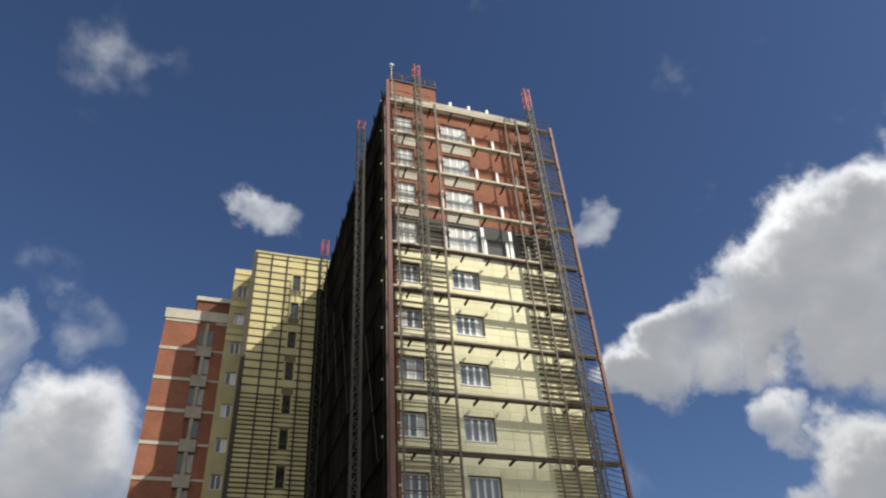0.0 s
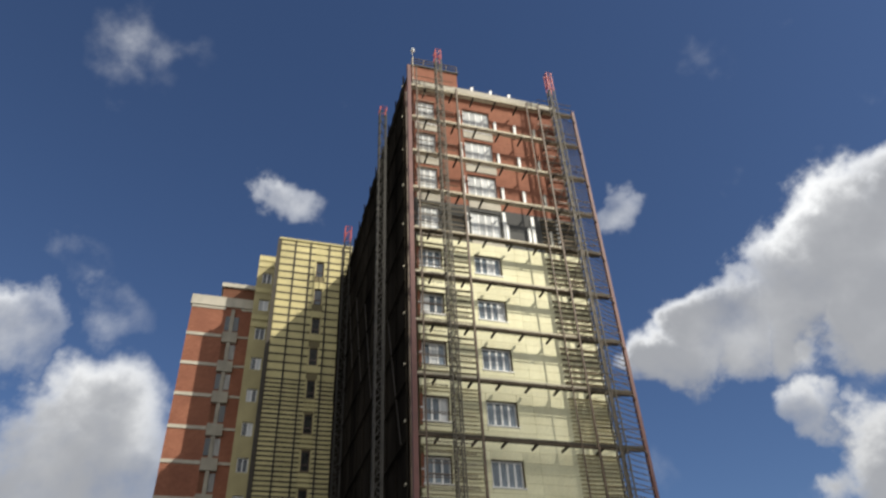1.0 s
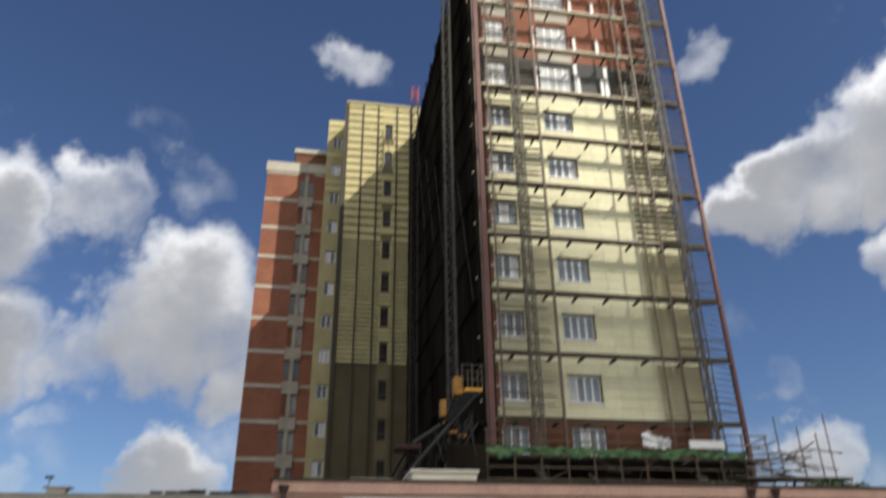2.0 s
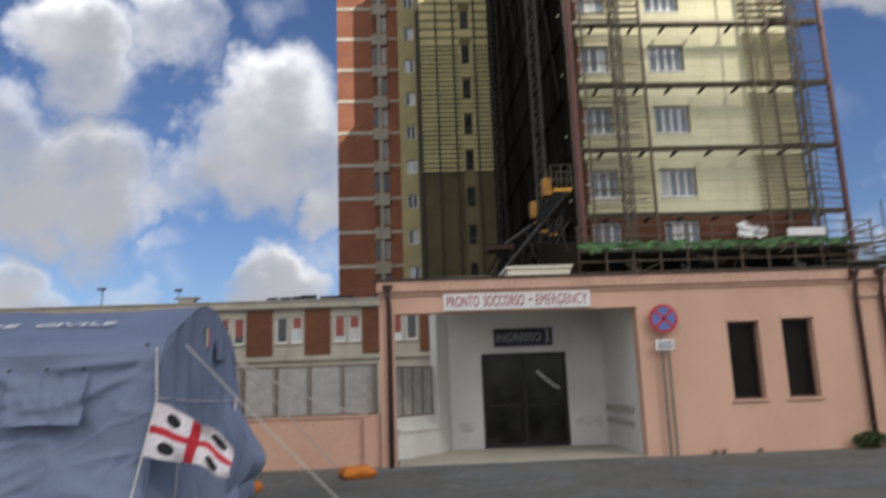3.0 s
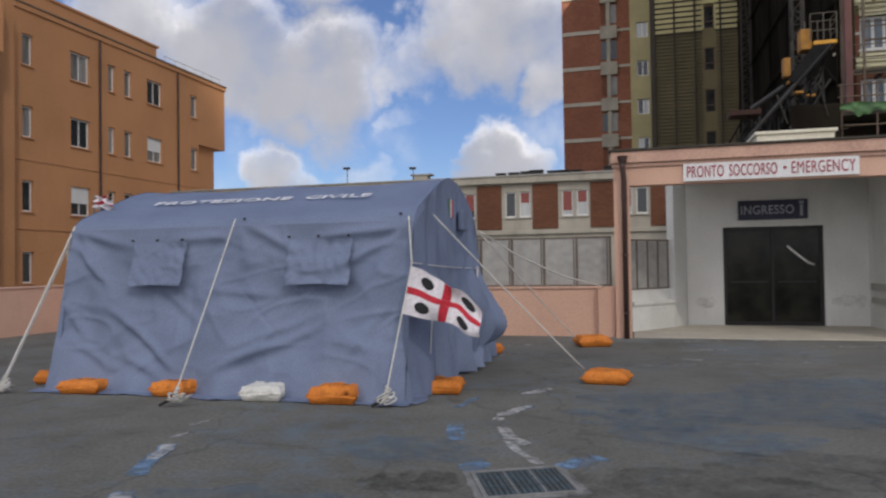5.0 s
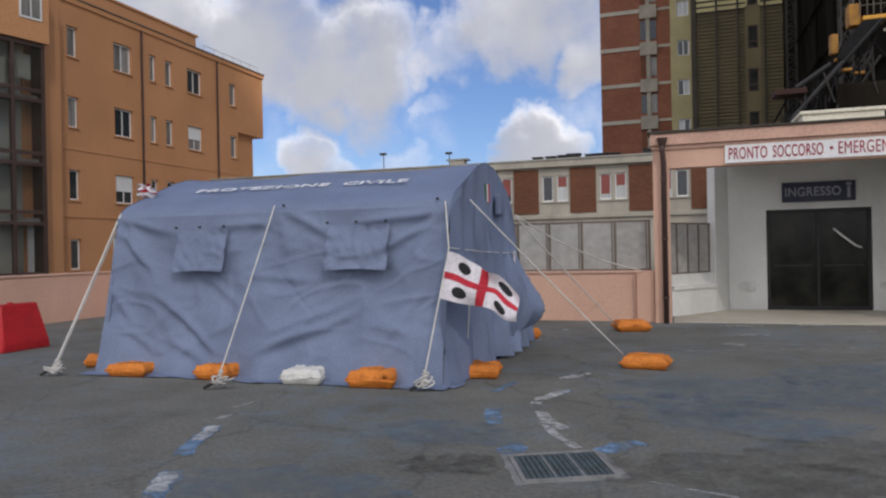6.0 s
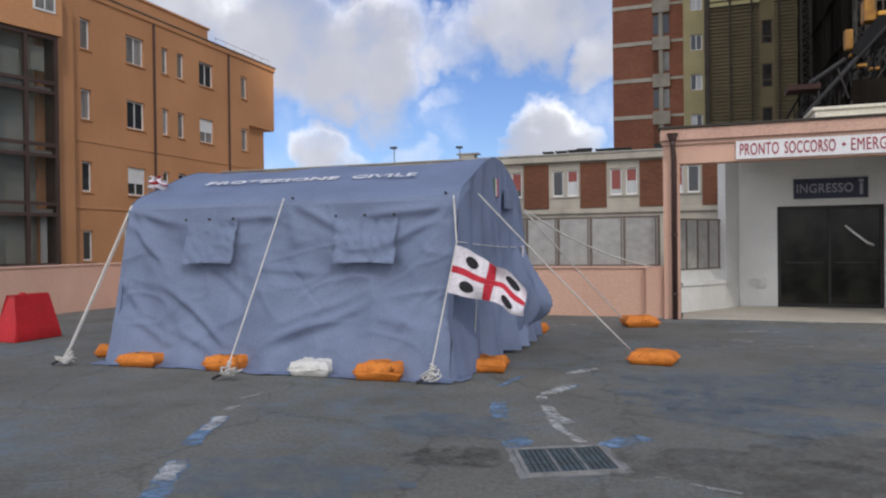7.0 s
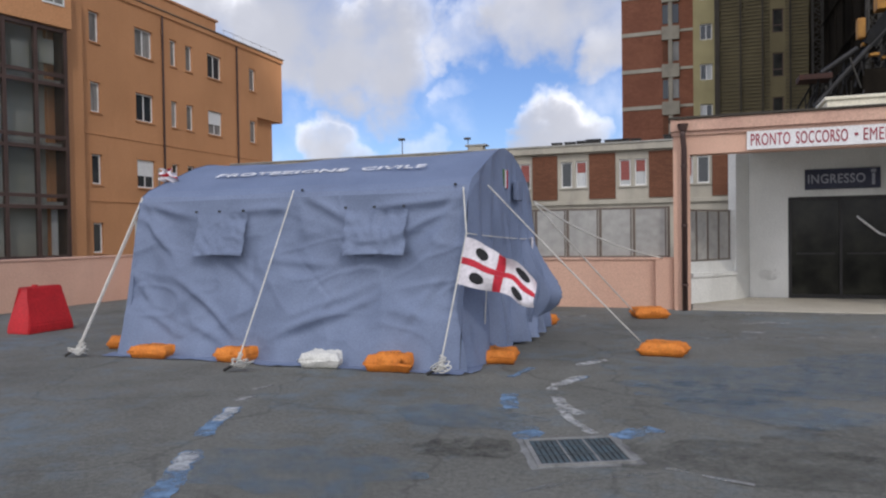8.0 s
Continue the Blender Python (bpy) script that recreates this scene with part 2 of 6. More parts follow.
M_GLASS_PALE = surf("curtained_glass", (0.62, 0.63, 0.62), (0.45, 0.47, 0.48), scale=2.5, rough=0.15, bump=0.0, spec=0.6, stretch=(4, 4, 0.4), rand=0.2)
M_RED_BLIND = surf("red_blind", (0.31, 0.09, 0.075), (0.25, 0.07, 0.06), rough=0.6, bump=0.05, stretch=(1, 1, 12))
# darkness of an unlit room, put into the wall colour
M_DARK_OPEN = surf("unlit_interior", (0.012, 0.011, 0.010), rough=0.9, bump=0.0)
M_TENT = surf("blue_grey_tent_canvas", (0.178, 0.220, 0.325), (0.147, 0.183, 0.276), scale=1.4, rough=0.62, bump=0.05, fine=60, mix=0.5, spec=0.35, stain=(0.13, 0.145, 0.21), stain_amt=0.2)
M_SAND_ORANGE = surf("orange_sack", (0.72, 0.235, 0.032), (0.60, 0.175, 0.022), scale=6, rough=0.7, bump=0.5, fine=40)
M_SAND_WHITE = surf("white_sack", (0.72, 0.71, 0.66), (0.58, 0.57, 0.53), scale=6, rough=0.8, bump=0.5, fine=40)
M_ROPE = surf("white_rope", (0.72, 0.70, 0.64), (0.60, 0.58, 0.53), scale=12, rough=0.9, bump=0.4, fine=120)
M_RED_PLASTIC = surf("red_plastic", (0.55, 0.022, 0.030), (0.44, 0.018, 0.024), scale=2, rough=0.45, bump=0.08, stain=(0.32, 0.03, 0.03), stain_amt=0.4)
M_SCREEN = surf("grey_screen", (0.37, 0.36, 0.335), (0.335, 0.325, 0.305), scale=0.9, rough=0.6, bump=0.02, fine=6, rand=0.06)
M_FENCE_FRAME = surf("brown_fence_frame", (0.165, 0.13, 0.105), (0.12, 0.095, 0.08), scale=3, rough=0.6, bump=0.05)
M_NAVY = surf("navy_sign", (0.022, 0.026, 0.06), rough=0.4, bump=0.02)
M_SIGN_WHITE = surf("sign_white", (0.82, 0.81, 0.80), (0.76, 0.75, 0.74), rough=0.4, bump=0.02)
M_SIGN_RED = surf("sign_red", (0.36, 0.03, 0.05), rough=0.5, bump=0.02)
M_SIGNAL_RED = surf("signal_red", (0.52, 0.05, 0.07), (0.44, 0.05, 0.07), rough=0.4, bump=0.02)
# pane with the darkness of the room behind put into its colour
M_DARK_GLASS = surf("dark_room_glass", (0.014, 0.012, 0.010), (0.008, 0.007, 0.006), rough=0.35, bump=0.0, spec=0.12)
M_SIGN_BLUE = surf("sign_blue", (0.12, 0.20, 0.52), rough=0.4, bump=0.02)
M_CLOTH_WHITE = surf("white_flag_cloth", (0.74, 0.70, 0.72), (0.64, 0.60, 0.63), rough=0.85, bump=0.1)
M_CLOTH_RED = surf("red_flag_cloth", (0.55, 0.03, 0.05), rough=0.85, bump=0.1)
M_CLOTH_BLACK = surf("black_flag_cloth", (0.02, 0.02, 0.022), rough=0.85, bump=0.1)
M_LEAF = surf("leaf", (0.075, 0.11, 0.035), (0.05, 0.08, 0.025), rough=0.7, bump=0.0)
M_BARK = surf("bark", (0.12, 0.09, 0.06), rough=0.9)
M_BRONZE = surf("bronze_mullion", (0.098, 0.062, 0.050), rough=0.45, metal=0.3, bump=0.03)
M_FLOOR_TILE = surf("pale_floor", (0.50, 0.46, 0.38), (0.42, 0.38, 0.31), scale=1.5, rough=0.7)
M_CREAM_METAL = surf("cream_metal", (0.76, 0.71, 0.57), (0.68, 0.63, 0.50), scale=1.5, rough=0.5, bump=0.03, stain=(0.5, 0.45, 0.35), stain_amt=0.25)


def asphalt():
    m = surf("asphalt", (0.176, 0.173, 0.150), (0.129, 0.128, 0.111), scale=0.55, rough=0.9, bump=0.6, fine=90, stain=(0.065, 0.062, 0.057), stain_amt=0.36)
    nt = m.node_tree
    N, L = nt.nodes.new, nt.links.new
    b = nt.nodes["Principled BSDF"]
    geo = N("ShaderNodeNewGeometry")
    # coarse aggregate mottling, olive grime and fine cracks
    mid, grime, warp = N("ShaderNodeTexNoise"), N("ShaderNodeTexNoise"), N("ShaderNodeTexNoise")
    mid.inputs["Scale"].default_value, mid.inputs["Detail"].default_value, mid.inputs["Roughness"].default_value = 22.0, 9.0, 0.85
    grime.inputs["Scale"].default_value, grime.inputs["Detail"].default_value, grime.inputs["Roughness"].default_value = 1.1, 8.0, 0.7
    warp.inputs["Scale"].default_value, warp.inputs["Detail"].default_value = 2.0, 5.0
    for n in (mid, grime, warp):
        L(geo.outputs["Position"], n.inputs["Vector"])
    mr = N("ShaderNodeMapRange")
    mr.inputs["From Min"].default_value, mr.inputs["From Max"].default_value = 0.32, 0.68
    mr.inputs["To Min"].default_value, mr.inputs["To Max"].default_value = 0.48, 1.52
    L(mid.outputs["Fac"], mr.inputs["Value"])
    hs = N("ShaderNodeHueSaturation")
    L(b.inputs["Base Color"].links[0].from_socket, hs.inputs["Color"])
    L(mr.outputs[0], hs.inputs["Value"])
    gm = N("ShaderNodeMapRange")
    gm.inputs["From Min"].default_value, gm.inputs["From Max"].default_value = 0.5, 0.72
    gm.inputs["To Max"].default_value = 0.42
    L(grime.outputs["Fac"], gm.inputs["Value"])
    gx = N("ShaderNodeMix")
    gx.data_type = "RGBA"
    L(gm.outputs[0], gx.inputs[0])
    L(hs.outputs[0], gx.inputs[6])
    gx.inputs[7].default_value = (0.085, 0.078, 0.058, 1)
    ad = N("ShaderNodeVectorMath")
    ad.operation = "MULTIPLY_ADD"
    L(warp.outputs["Color"], ad.inputs[0])
    ad.inputs[1].default_value = (0.7, 0.7, 0)
    L(geo.outputs["Position"], ad.inputs[2])
    vo = N("ShaderNodeTexVoronoi")
    vo.feature = "DISTANCE_TO_EDGE"
    vo.inputs["Scale"].default_value = 0.42
    L(ad.outputs[0], vo.inputs["Vector"])
    cr = N("ShaderNodeMapRange")
    cr.inputs["From Min"].default_value, cr.inputs["From Max"].default_value = 0.002, 0.010
    cr.inputs["To Min"].default_value, cr.inputs["To Max"].default_value = 0.32, 0.0
    L(vo.outputs["Distance"], cr.inputs["Value"])
    cx = N("ShaderNodeMix")
    cx.data_type = "RGBA"
    L(cr.outputs[0], cx.inputs[0])
    L(gx.outputs[2], cx.inputs[6])
    cx.inputs[7].default_value = (0.035, 0.033, 0.030, 1)
    L(cx.outputs[2], b.inputs["Base Color"])
    # rubbed-off blue parking paint, in worn patches
    n1, n2 = N("ShaderNodeTexNoise"), N("ShaderNodeTexNoise")
    n1.inputs["Scale"].default_value, n1.inputs["Detail"].default_value = 0.42, 3.0
    n2.inputs["Scale"].default_value, n2.inputs["Detail"].default_value = 3.2, 8.0
    n2.inputs["Roughness"].default_value = 0.62
    for n in (n1, n2):
        L(geo.outputs["Position"], n.inputs["Vector"])
    mu = N("ShaderNodeMath")
    mu.operation = "MULTIPLY"
    L(n1.outputs["Fac"], mu.inputs[0])
    L(n2.outputs["Fac"], mu.inputs[1])
    r = N("ShaderNodeMapRange")
    r.inputs["From Min"].default_value, r.inputs["From Max"].default_value = 0.25, 0.42
    r.inputs["To Max"].default_value = 0.55
    L(mu.outputs[0], r.inputs["Value"])
    mx = N("ShaderNodeMix")
    mx.data_type = "RGBA"
    L(r.outputs[0], mx.inputs[0])
    L(b.inputs["Base Color"].links[0].from_socket, mx.inputs[6])
    mx.inputs[7].default_value = (0.145, 0.210, 0.265, 1)
    L(mx.outputs[2], b.inputs["Base Color"])
    return m


M_ASPHALT = asphalt()


def worn_paint(name, col, keep=0.5, soft=0.10):
    """Road paint of which the wear leaves islands; the gaps show asphalt."""
    m = surf(name, col, tuple(c * 0.8 for c in col), scale=5, rough=0.8, bump=0.2)
    nt = m.node_tree
    N, L = nt.nodes.new, nt.links.new
    b = nt.nodes["Principled BSDF"]
    geo = N("ShaderNodeNewGeometry")
    n = N("ShaderNodeTexNoise")
    n.inputs["Scale"].default_value, n.inputs["Detail"].default_value, n.inputs["Roughness"].default_value = 4.0, 8.0, 0.7
    L(geo.outputs["Position"], n.inputs["Vector"])
    r = N("ShaderNodeMapRange")
    r.inputs["From Min"].default_value, r.inputs["From Max"].default_value = 0.62 - keep * 0.4, 0.62 + soft - keep * 0.4
    L(n.outputs["Fac"], r.inputs["Value"])
    L(r.outputs[0], b.inputs["Alpha"])
    return m


M_PAINT_BLUE = worn_paint("blue_road_paint", (0.18, 0.29, 0.44), 0.68, 0.26)
M_PAINT_WHITE = worn_paint("white_road_paint", (0.56, 0.56, 0.54), 0.66, 0.28)
M_PAINT_THIN = worn_paint("thin_grey_film", (0.24, 0.25, 0.25), 0.60, 0.5)
M_PAINT_FAINT = worn_paint("faint_road_paint", (0.42, 0.41, 0.39), 0.72, 0.35)

# ---- mesh helpers ----


def thing(name, loc, label, category, group="", kind=""):
    ob = new(name)
    ob.location = loc
    ob.empty_display_size = 0.2
    return tagged(ob, label, category, group, kind)


def origin(ob):
    v = Vector((0, 0, 0))
    while ob:
        v += ob.location
        ob = ob.parent
    return v


def part(name, bm, material, parent=None, label="", smooth=False):
    """One mesh object under a thing or a part; the bmesh is in world places."""
    if parent:
        bmesh.ops.translate(bm, verts=bm.verts, vec=-origin(parent))
    bmesh.ops.recalc_face_normals(bm, faces=bm.faces)
    me = bpy.data.meshes.new(name)
    bm.to_mesh(me)
    bm.free()
    for mt in material if isinstance(material, (list, tuple)) else (material,):
        me.materials.append(mt)
    if smooth:
        me.polygons.foreach_set("use_smooth", [True] * len(me.polygons))
    ob = new(name, me)
    ob.parent = parent
    return tagged(ob, label)


def clone(ob, offset, parent=None):
    """A repeat of a part on the same mesh, moved by offset."""
    o = ob.copy()
    scene.collection.objects.link(o)
    o.parent = parent or ob.parent
    o.location = ob.location + Vector(offset)
    return o


def box(bm, x0, x1, y0, y1, z0, z1, bevel=0.0):
    m = Matrix.LocRotScale(((x0 + x1) / 2, (y0 + y1) / 2, (z0 + z1) / 2), None, (abs(x1 - x0), abs(y1 - y0), abs(z1 - z0)))
    r = bmesh.ops.create_cube(bm, size=1, matrix=m)
    if bevel:
        edges = list({e for v in r["verts"] for e in v.link_edges})
        bmesh.ops.bevel(bm, geom=edges, offset=bevel, segments=2, affect="EDGES", profile=0.6)
    return bm


def B(x0, x1, y0, y1, z0, z1, bevel=0.0):
    return box(bmesh.new(), x0, x1, y0, y1, z0, z1, bevel)


def tube(bm, a, b, r, seg=8, r2=None):
    a, b = Vector(a), Vector(b)
    d = b - a
    m = Matrix.Translation((a + b) / 2) @ d.to_track_quat("Z", "Y").to_matrix().to_4x4()
    bmesh.ops.create_cone(bm, cap_ends=True, segments=seg, radius1=r, radius2=r if r2 is None else r2, depth=d.length, matrix=m)
    return bm


def T(a, b, r, seg=8):
    return tube(bmesh.new(), a, b, r, seg)


def polytube(pts, r, seg=8):
    """One unbroken tube along a line of points."""
    bm = bmesh.new()
    pts = [Vector(p) for p in pts]
    rings = []
    for i, p in enumerate(pts):
        d = (pts[min(i + 1, len(pts) - 1)] - pts[max(i - 1, 0)]).normalized()
        side = d.cross(Vector((0.13, 0.31, 0.94))).normalized()
        up = side.cross(d)
        rings.append([bm.verts.new(p + (side * math.cos(2 * math.pi * k / seg) + up * math.sin(2 * math.pi * k / seg)) * r) for k in range(seg)])
    for a, b in zip(rings, rings[1:]):
        for k in range(seg):
            bm.faces.new((a[k], a[(k + 1) % seg], b[(k + 1) % seg], b[k]))
    bm.faces.new(rings[0])
    bm.faces.new(rings[-1])
    return bm


def wall_with_holes(bm, axis, at, thick, u0, u1, z0, z1, holes):
    """A wall in the plane axis = at .. at + thick, with through openings (u0, u1, z0, z1)."""
    us = sorted({u0, u1, *[h[0] for h in holes], *[h[1] for h in holes]})
    zs = sorted({z0, z1, *[h[2] for h in holes], *[h[3] for h in holes]})
    us = [u for u in us if u0 <= u <= u1]
    zs = [z for z in zs if z0 <= z <= z1]
    solid = lambda i, j: 0 <= i < len(us) - 1 and 0 <= j < len(zs) - 1 and not any(
        h[0] < (us[i] + us[i + 1]) / 2 < h[1] and h[2] < (zs[j] + zs[j + 1]) / 2 < h[3] for h in holes)
    cache = {}

    def v(i, j, k):
        if (i, j, k) not in cache:
            d = at + (thick if k else 0)
            cache[(i, j, k)] = bm.verts.new((us[i], d, zs[j]) if axis == "y" else (d, us[i], zs[j]))
        return cache[(i, j, k)]

    for i in range(len(us) - 1):
        for j in range(len(zs) - 1):
            if not solid(i, j):
                continue
            for k in (0, 1):
                bm.faces.new((v(i, j, k), v(i + 1, j, k), v(i + 1, j + 1, k), v(i, j + 1, k)))
            for di, dj, e in ((-1, 0, ((i, j), (i, j + 1))), (1, 0, ((i + 1, j), (i + 1, j + 1))), (0, -1, ((i, j), (i + 1, j))), (0, 1, ((i, j + 1), (i + 1, j + 1)))):
                if not solid(i + di, j + dj):
                    (a, b), (c, d) = e
                    bm.faces.new((v(a, b, 0), v(c, d, 0), v(c, d, 1), v(a, b, 1)))
    return bm


def text_mesh(body, height, name, width=None, depth=0.004, bold=0.0, spacing=1.08):
    """Lettering in the plane x to the right, y up, from the origin."""
    cu = bpy.data.curves.new(name, "FONT")
    cu.body, cu.size, cu.extrude = body, height * 1.4, depth
    cu.offset, cu.space_character = height * bold, spacing
    ob = bpy.data.objects.new(name, cu)
    scene.collection.objects.link(ob)
    bpy.context.view_layer.update()
    me = bpy.data.meshes.new_from_object(ob.evaluated_get(bpy.context.evaluated_depsgraph_get()))
    bpy.data.objects.remove(ob)
    co = np.empty(len(me.vertices) * 3)
    me.vertices.foreach_get("co", co)
    co = co.reshape(-1, 3)
    lo, hi = co.min(0), co.max(0)
    co[:, 0] -= lo[0]
    co[:, 1] = (co[:, 1] - lo[1]) * height / (hi[1] - lo[1])
    co[:, 0] *= (width / (hi[0] - lo[0])) if width else height / (hi[1] - lo[1])
    me.vertices.foreach_set("co", co.ravel())
    bm = bmesh.new()
    bm.from_mesh(me)
    bpy.data.meshes.remove(me)
    return bm


# ---- ground ----
bm = bmesh.new()
bmesh.ops.create_grid(bm, x_segments=8, y_segments=8, size=1500)
tagged(part("ground", bm, M_ASPHALT), "worn grey asphalt forecourt with rubbed blue paint", "ground", kind="structure")

# ---- pink emergency building ----
PY = 15.2


def pink_building():
    h = thing("emergency_building", (5, PY, 0), "low salmon-pink plastered hospital entrance building with a recessed porch", "building")
    holes = [(-0.13, 5.13, -0.1, 3.16)]
    wins = [(7.11, 7.82, 1.10, 2.77), (8.33, 9.04, 1.10, 2.80), (11.86, 12.52, 1.10, 2.74), (13.2, 13.85, 1.10, 2.74)]
    holes += wins
    part("front_wall", wall_with_holes(bmesh.new(), "y", PY, 0.32, -0.455, 16.0, 0.0, 3.62, holes), M_PINK, h)
    for x0, x1, z0, z1 in wins:
        w = part("window", wall_with_holes(bmesh.new(), "y", PY + 0.20, 0.05, x0 + 0.003, x1 - 0.003, z0 + 0.003, z1 - 0.003, [(x0 + 0.05, x1 - 0.05, z0 + 0.05, z1 - 0.05)]), M_BRONZE, h, "dark recessed window")
        part("pane", B(x0 + 0.05, x1 - 0.05, PY + 0.22, PY + 0.235, z0 + 0.05, z1 - 0.05), M_DARK_GLASS, w)
        part("sill", B(x0 - 0.05, x1 + 0.05, PY - 0.05, PY + 0.19, z0 - 0.05, z0 - 0.002, 0.008), M_PINK_TRIM, h)
        part("lintel", B(x0 - 0.04, x1 + 0.04, PY - 0.02, PY - 0.003, z1 + 0.003, z1 + 0.07), M_PINK_TRIM, h)
    # fascia and coping
    part("fascia", B(-0.50, 9.95, PY - 0.10, PY + 0.30, 3.622, 3.86, 0.015), M_PINK_TRIM, h)
    part("drip_moulding", B(-0.48, 9.95, PY - 0.045, PY - 0.003, 3.54, 3.62, 0.01), M_PINK_TRIM, h)
    part("coping", B(-0.54, 10.0, PY - 0.14, PY + 0.4, 3.862, 3.91, 0.01), M_DARKLINE, h, "dark sheet-metal coping")
    part("fascia", B(10.0, 16.2, PY - 0.10, PY + 0.30, 3.622, 3.84, 0.015), M_PINK_TRIM, h)
    part("coping", B(10.05, 16.3, PY - 0.14, PY + 0.4, 3.842, 3.89, 0.01), M_DARKLINE, h, "dark sheet-metal coping")
    part("drip_moulding", B(10.0, 16.2, PY - 0.06, PY - 0.003, 3.22, 3.34, 0.015), M_PINK_TRIM, h)
    part("roof_slab", B(1.16, 16.0, PY + 0.41, 18.55, 3.60, 3.80), M_GREY_CONC, h)
    part("roof_slab", B(5.41, 16.0, 18.551, 27.0, 3.60, 3.80), M_GREY_CONC, h)
    part("inner_wall", B(5.41, 5.7, 18.56, 26.69, 0, 3.59), M_PINK, h)
    part("side_wall", B(15.7, 16.0, PY + 0.33, 27.0, 0, 3.59), M_PINK, h)
    part("rear_wall", B(5.71, 15.69, 26.7, 27.0, 0, 3.59), M_PINK, h)
    part("edge_beam", B(1.17, 1.42, PY + 0.33, 18.29, 3.48, 3.59), M_WHITE_WALL, h)
    part("soffit", B(1.421, 5.12, PY + 0.33, 18.28, 3.48, 3.56), M_WHITE_WALL, h)
    # porch
    part("porch_floor", B(-0.10, 5.12, PY + 0.05, 18.28, 0.0, 0.02, 0.006), M_FLOOR_TILE, h, "pale worn floor slab")
    bw = wall_with_holes(bmesh.new(), "y", 18.30, 0.25, 1.17, 5.4, 0.0, 3.59, [(2.0, 4.2, -0.1, 2.37)])
    part("porch_wall", bw, M_WHITE_WALL, h, "white plastered porch wall with scuffs")
    part("porch_side_wall", B(5.132, 5.40, PY + 0.33, 18.29, 0.0, 3.59), M_WHITE_WALL, h)
    part("wall_rail", B(5.06, 5.13, 15.9, 18.0, 0.86, 1.02, 0.01), M_GREY_CONC, h, "grey bumper board")
    part("wall_rail", B(5.07, 5.13, 15.9, 18.0, 0.58, 0.70, 0.01), M_GREY_CONC, h, "grey bumper board")
    # slanting low parapet on the open side of the porch, and the full-height return behind it
    a, b, back = Vector((-0.13, 16.35, 0)), Vector((0.84, 17.62, 0)), Vector((1.165, 18.32, 0))
    d = (b - a).normalized()
    n = Vector((-d.y, d.x, 0))

    def prism(p, q, off, th, z0, z1):
        bm = bmesh.new()
        vs = [bm.verts.new((c.x, c.y, z)) for z in (z0, z1) for c in (p + n * off, q + n * off, q + n * (off + th), p + n * (off + th))]
        for f in ((0, 1, 2, 3), (4, 5, 6, 7), (0, 1, 5, 4), (1, 2, 6, 5), (2, 3, 7, 6), (3, 0, 4, 7)):
            bm.faces.new([vs[k] for k in f])
        return bm

    low = part("parapet", prism(a, b, 0.0, 0.34, 0.022, 0.60), M_WHITE_WALL, h, "low white plastered parapet with grey damp stains")
    part("ledge", prism(a, b, -0.05, 0.42, 0.601, 0.68), M_WHITE_WALL, low)
    part("upstand", prism(a, b, 0.08, 0.16, 0.681, 0.93), M_WHITE_WALL, low)
    part("porch_return_wall", prism(b + d * 0.003, back, 0.0, 0.2, 0.022, 3.47), M_WHITE_WALL, h, "white plastered return wall")
    screen = part("porch_screen", prism(a, b, 0.14, 0.03, 0.94, 0.97), M_FENCE_FRAME, h, "grey opaque screen in a dark frame")
    part("top_rail", prism(a, b, 0.14, 0.03, 2.05, 2.09), M_FENCE_FRAME, screen)
    for i in range(5):
        p = a.lerp(b, i * 0.245) + n * 0.155
        part("screen_post", T((p.x, p.y, 0.97), (p.x, p.y, 2.05), 0.018), M_FENCE_FRAME, screen)
        if i < 4:
            p, q = a.lerp(b, i * 0.245 + 0.025), a.lerp(b, (i + 1) * 0.245 - 0.025)
            part("screen_panel", prism(p, q, 0.15, 0.015, 0.985, 2.04), M_SCREEN, screen)
    # entrance doors
    door = part("door", wall_with_holes(bmesh.new(), "y", 18.36, 0.08, 2.003, 4.197, 0.022, 2.367, [(2.08, 3.07, 0.10, 2.29), (3.13, 4.12, 0.10, 2.29)]), M_BLACK, h, "dark double entrance door")
    for x0 in (2.08, 3.13):
        part("door_glass", B(x0, x0 + 0.99, 18.39, 18.40, 0.10, 2.29), M_DOOR_GLASS, door)
        part("push_bar", B(x0 + 0.1, x0 + 0.9, 18.33, 18.36, 1.03, 1.07), M_BLACK, door)
    part("slanting_bar", polytube([(3.42, 18.35, 1.90), (3.60, 18.30, 1.72), (3.86, 18.30, 1.50), (3.99, 18.35, 1.45)], 0.026, 10), M_WHITE, door, "pale slanting bar on the right door leaf", smooth=True)
    # near-black boxes stand in for the unlit room behind the doors
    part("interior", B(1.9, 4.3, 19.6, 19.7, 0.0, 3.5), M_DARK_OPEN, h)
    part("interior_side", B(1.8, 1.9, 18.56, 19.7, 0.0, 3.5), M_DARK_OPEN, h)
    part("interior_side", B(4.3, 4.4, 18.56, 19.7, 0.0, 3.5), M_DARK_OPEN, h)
    return h


pink_building()
M_SCUFF = worn_paint("grey_wall_scuff", (0.56, 0.55, 0.52), 0.60, 0.9)
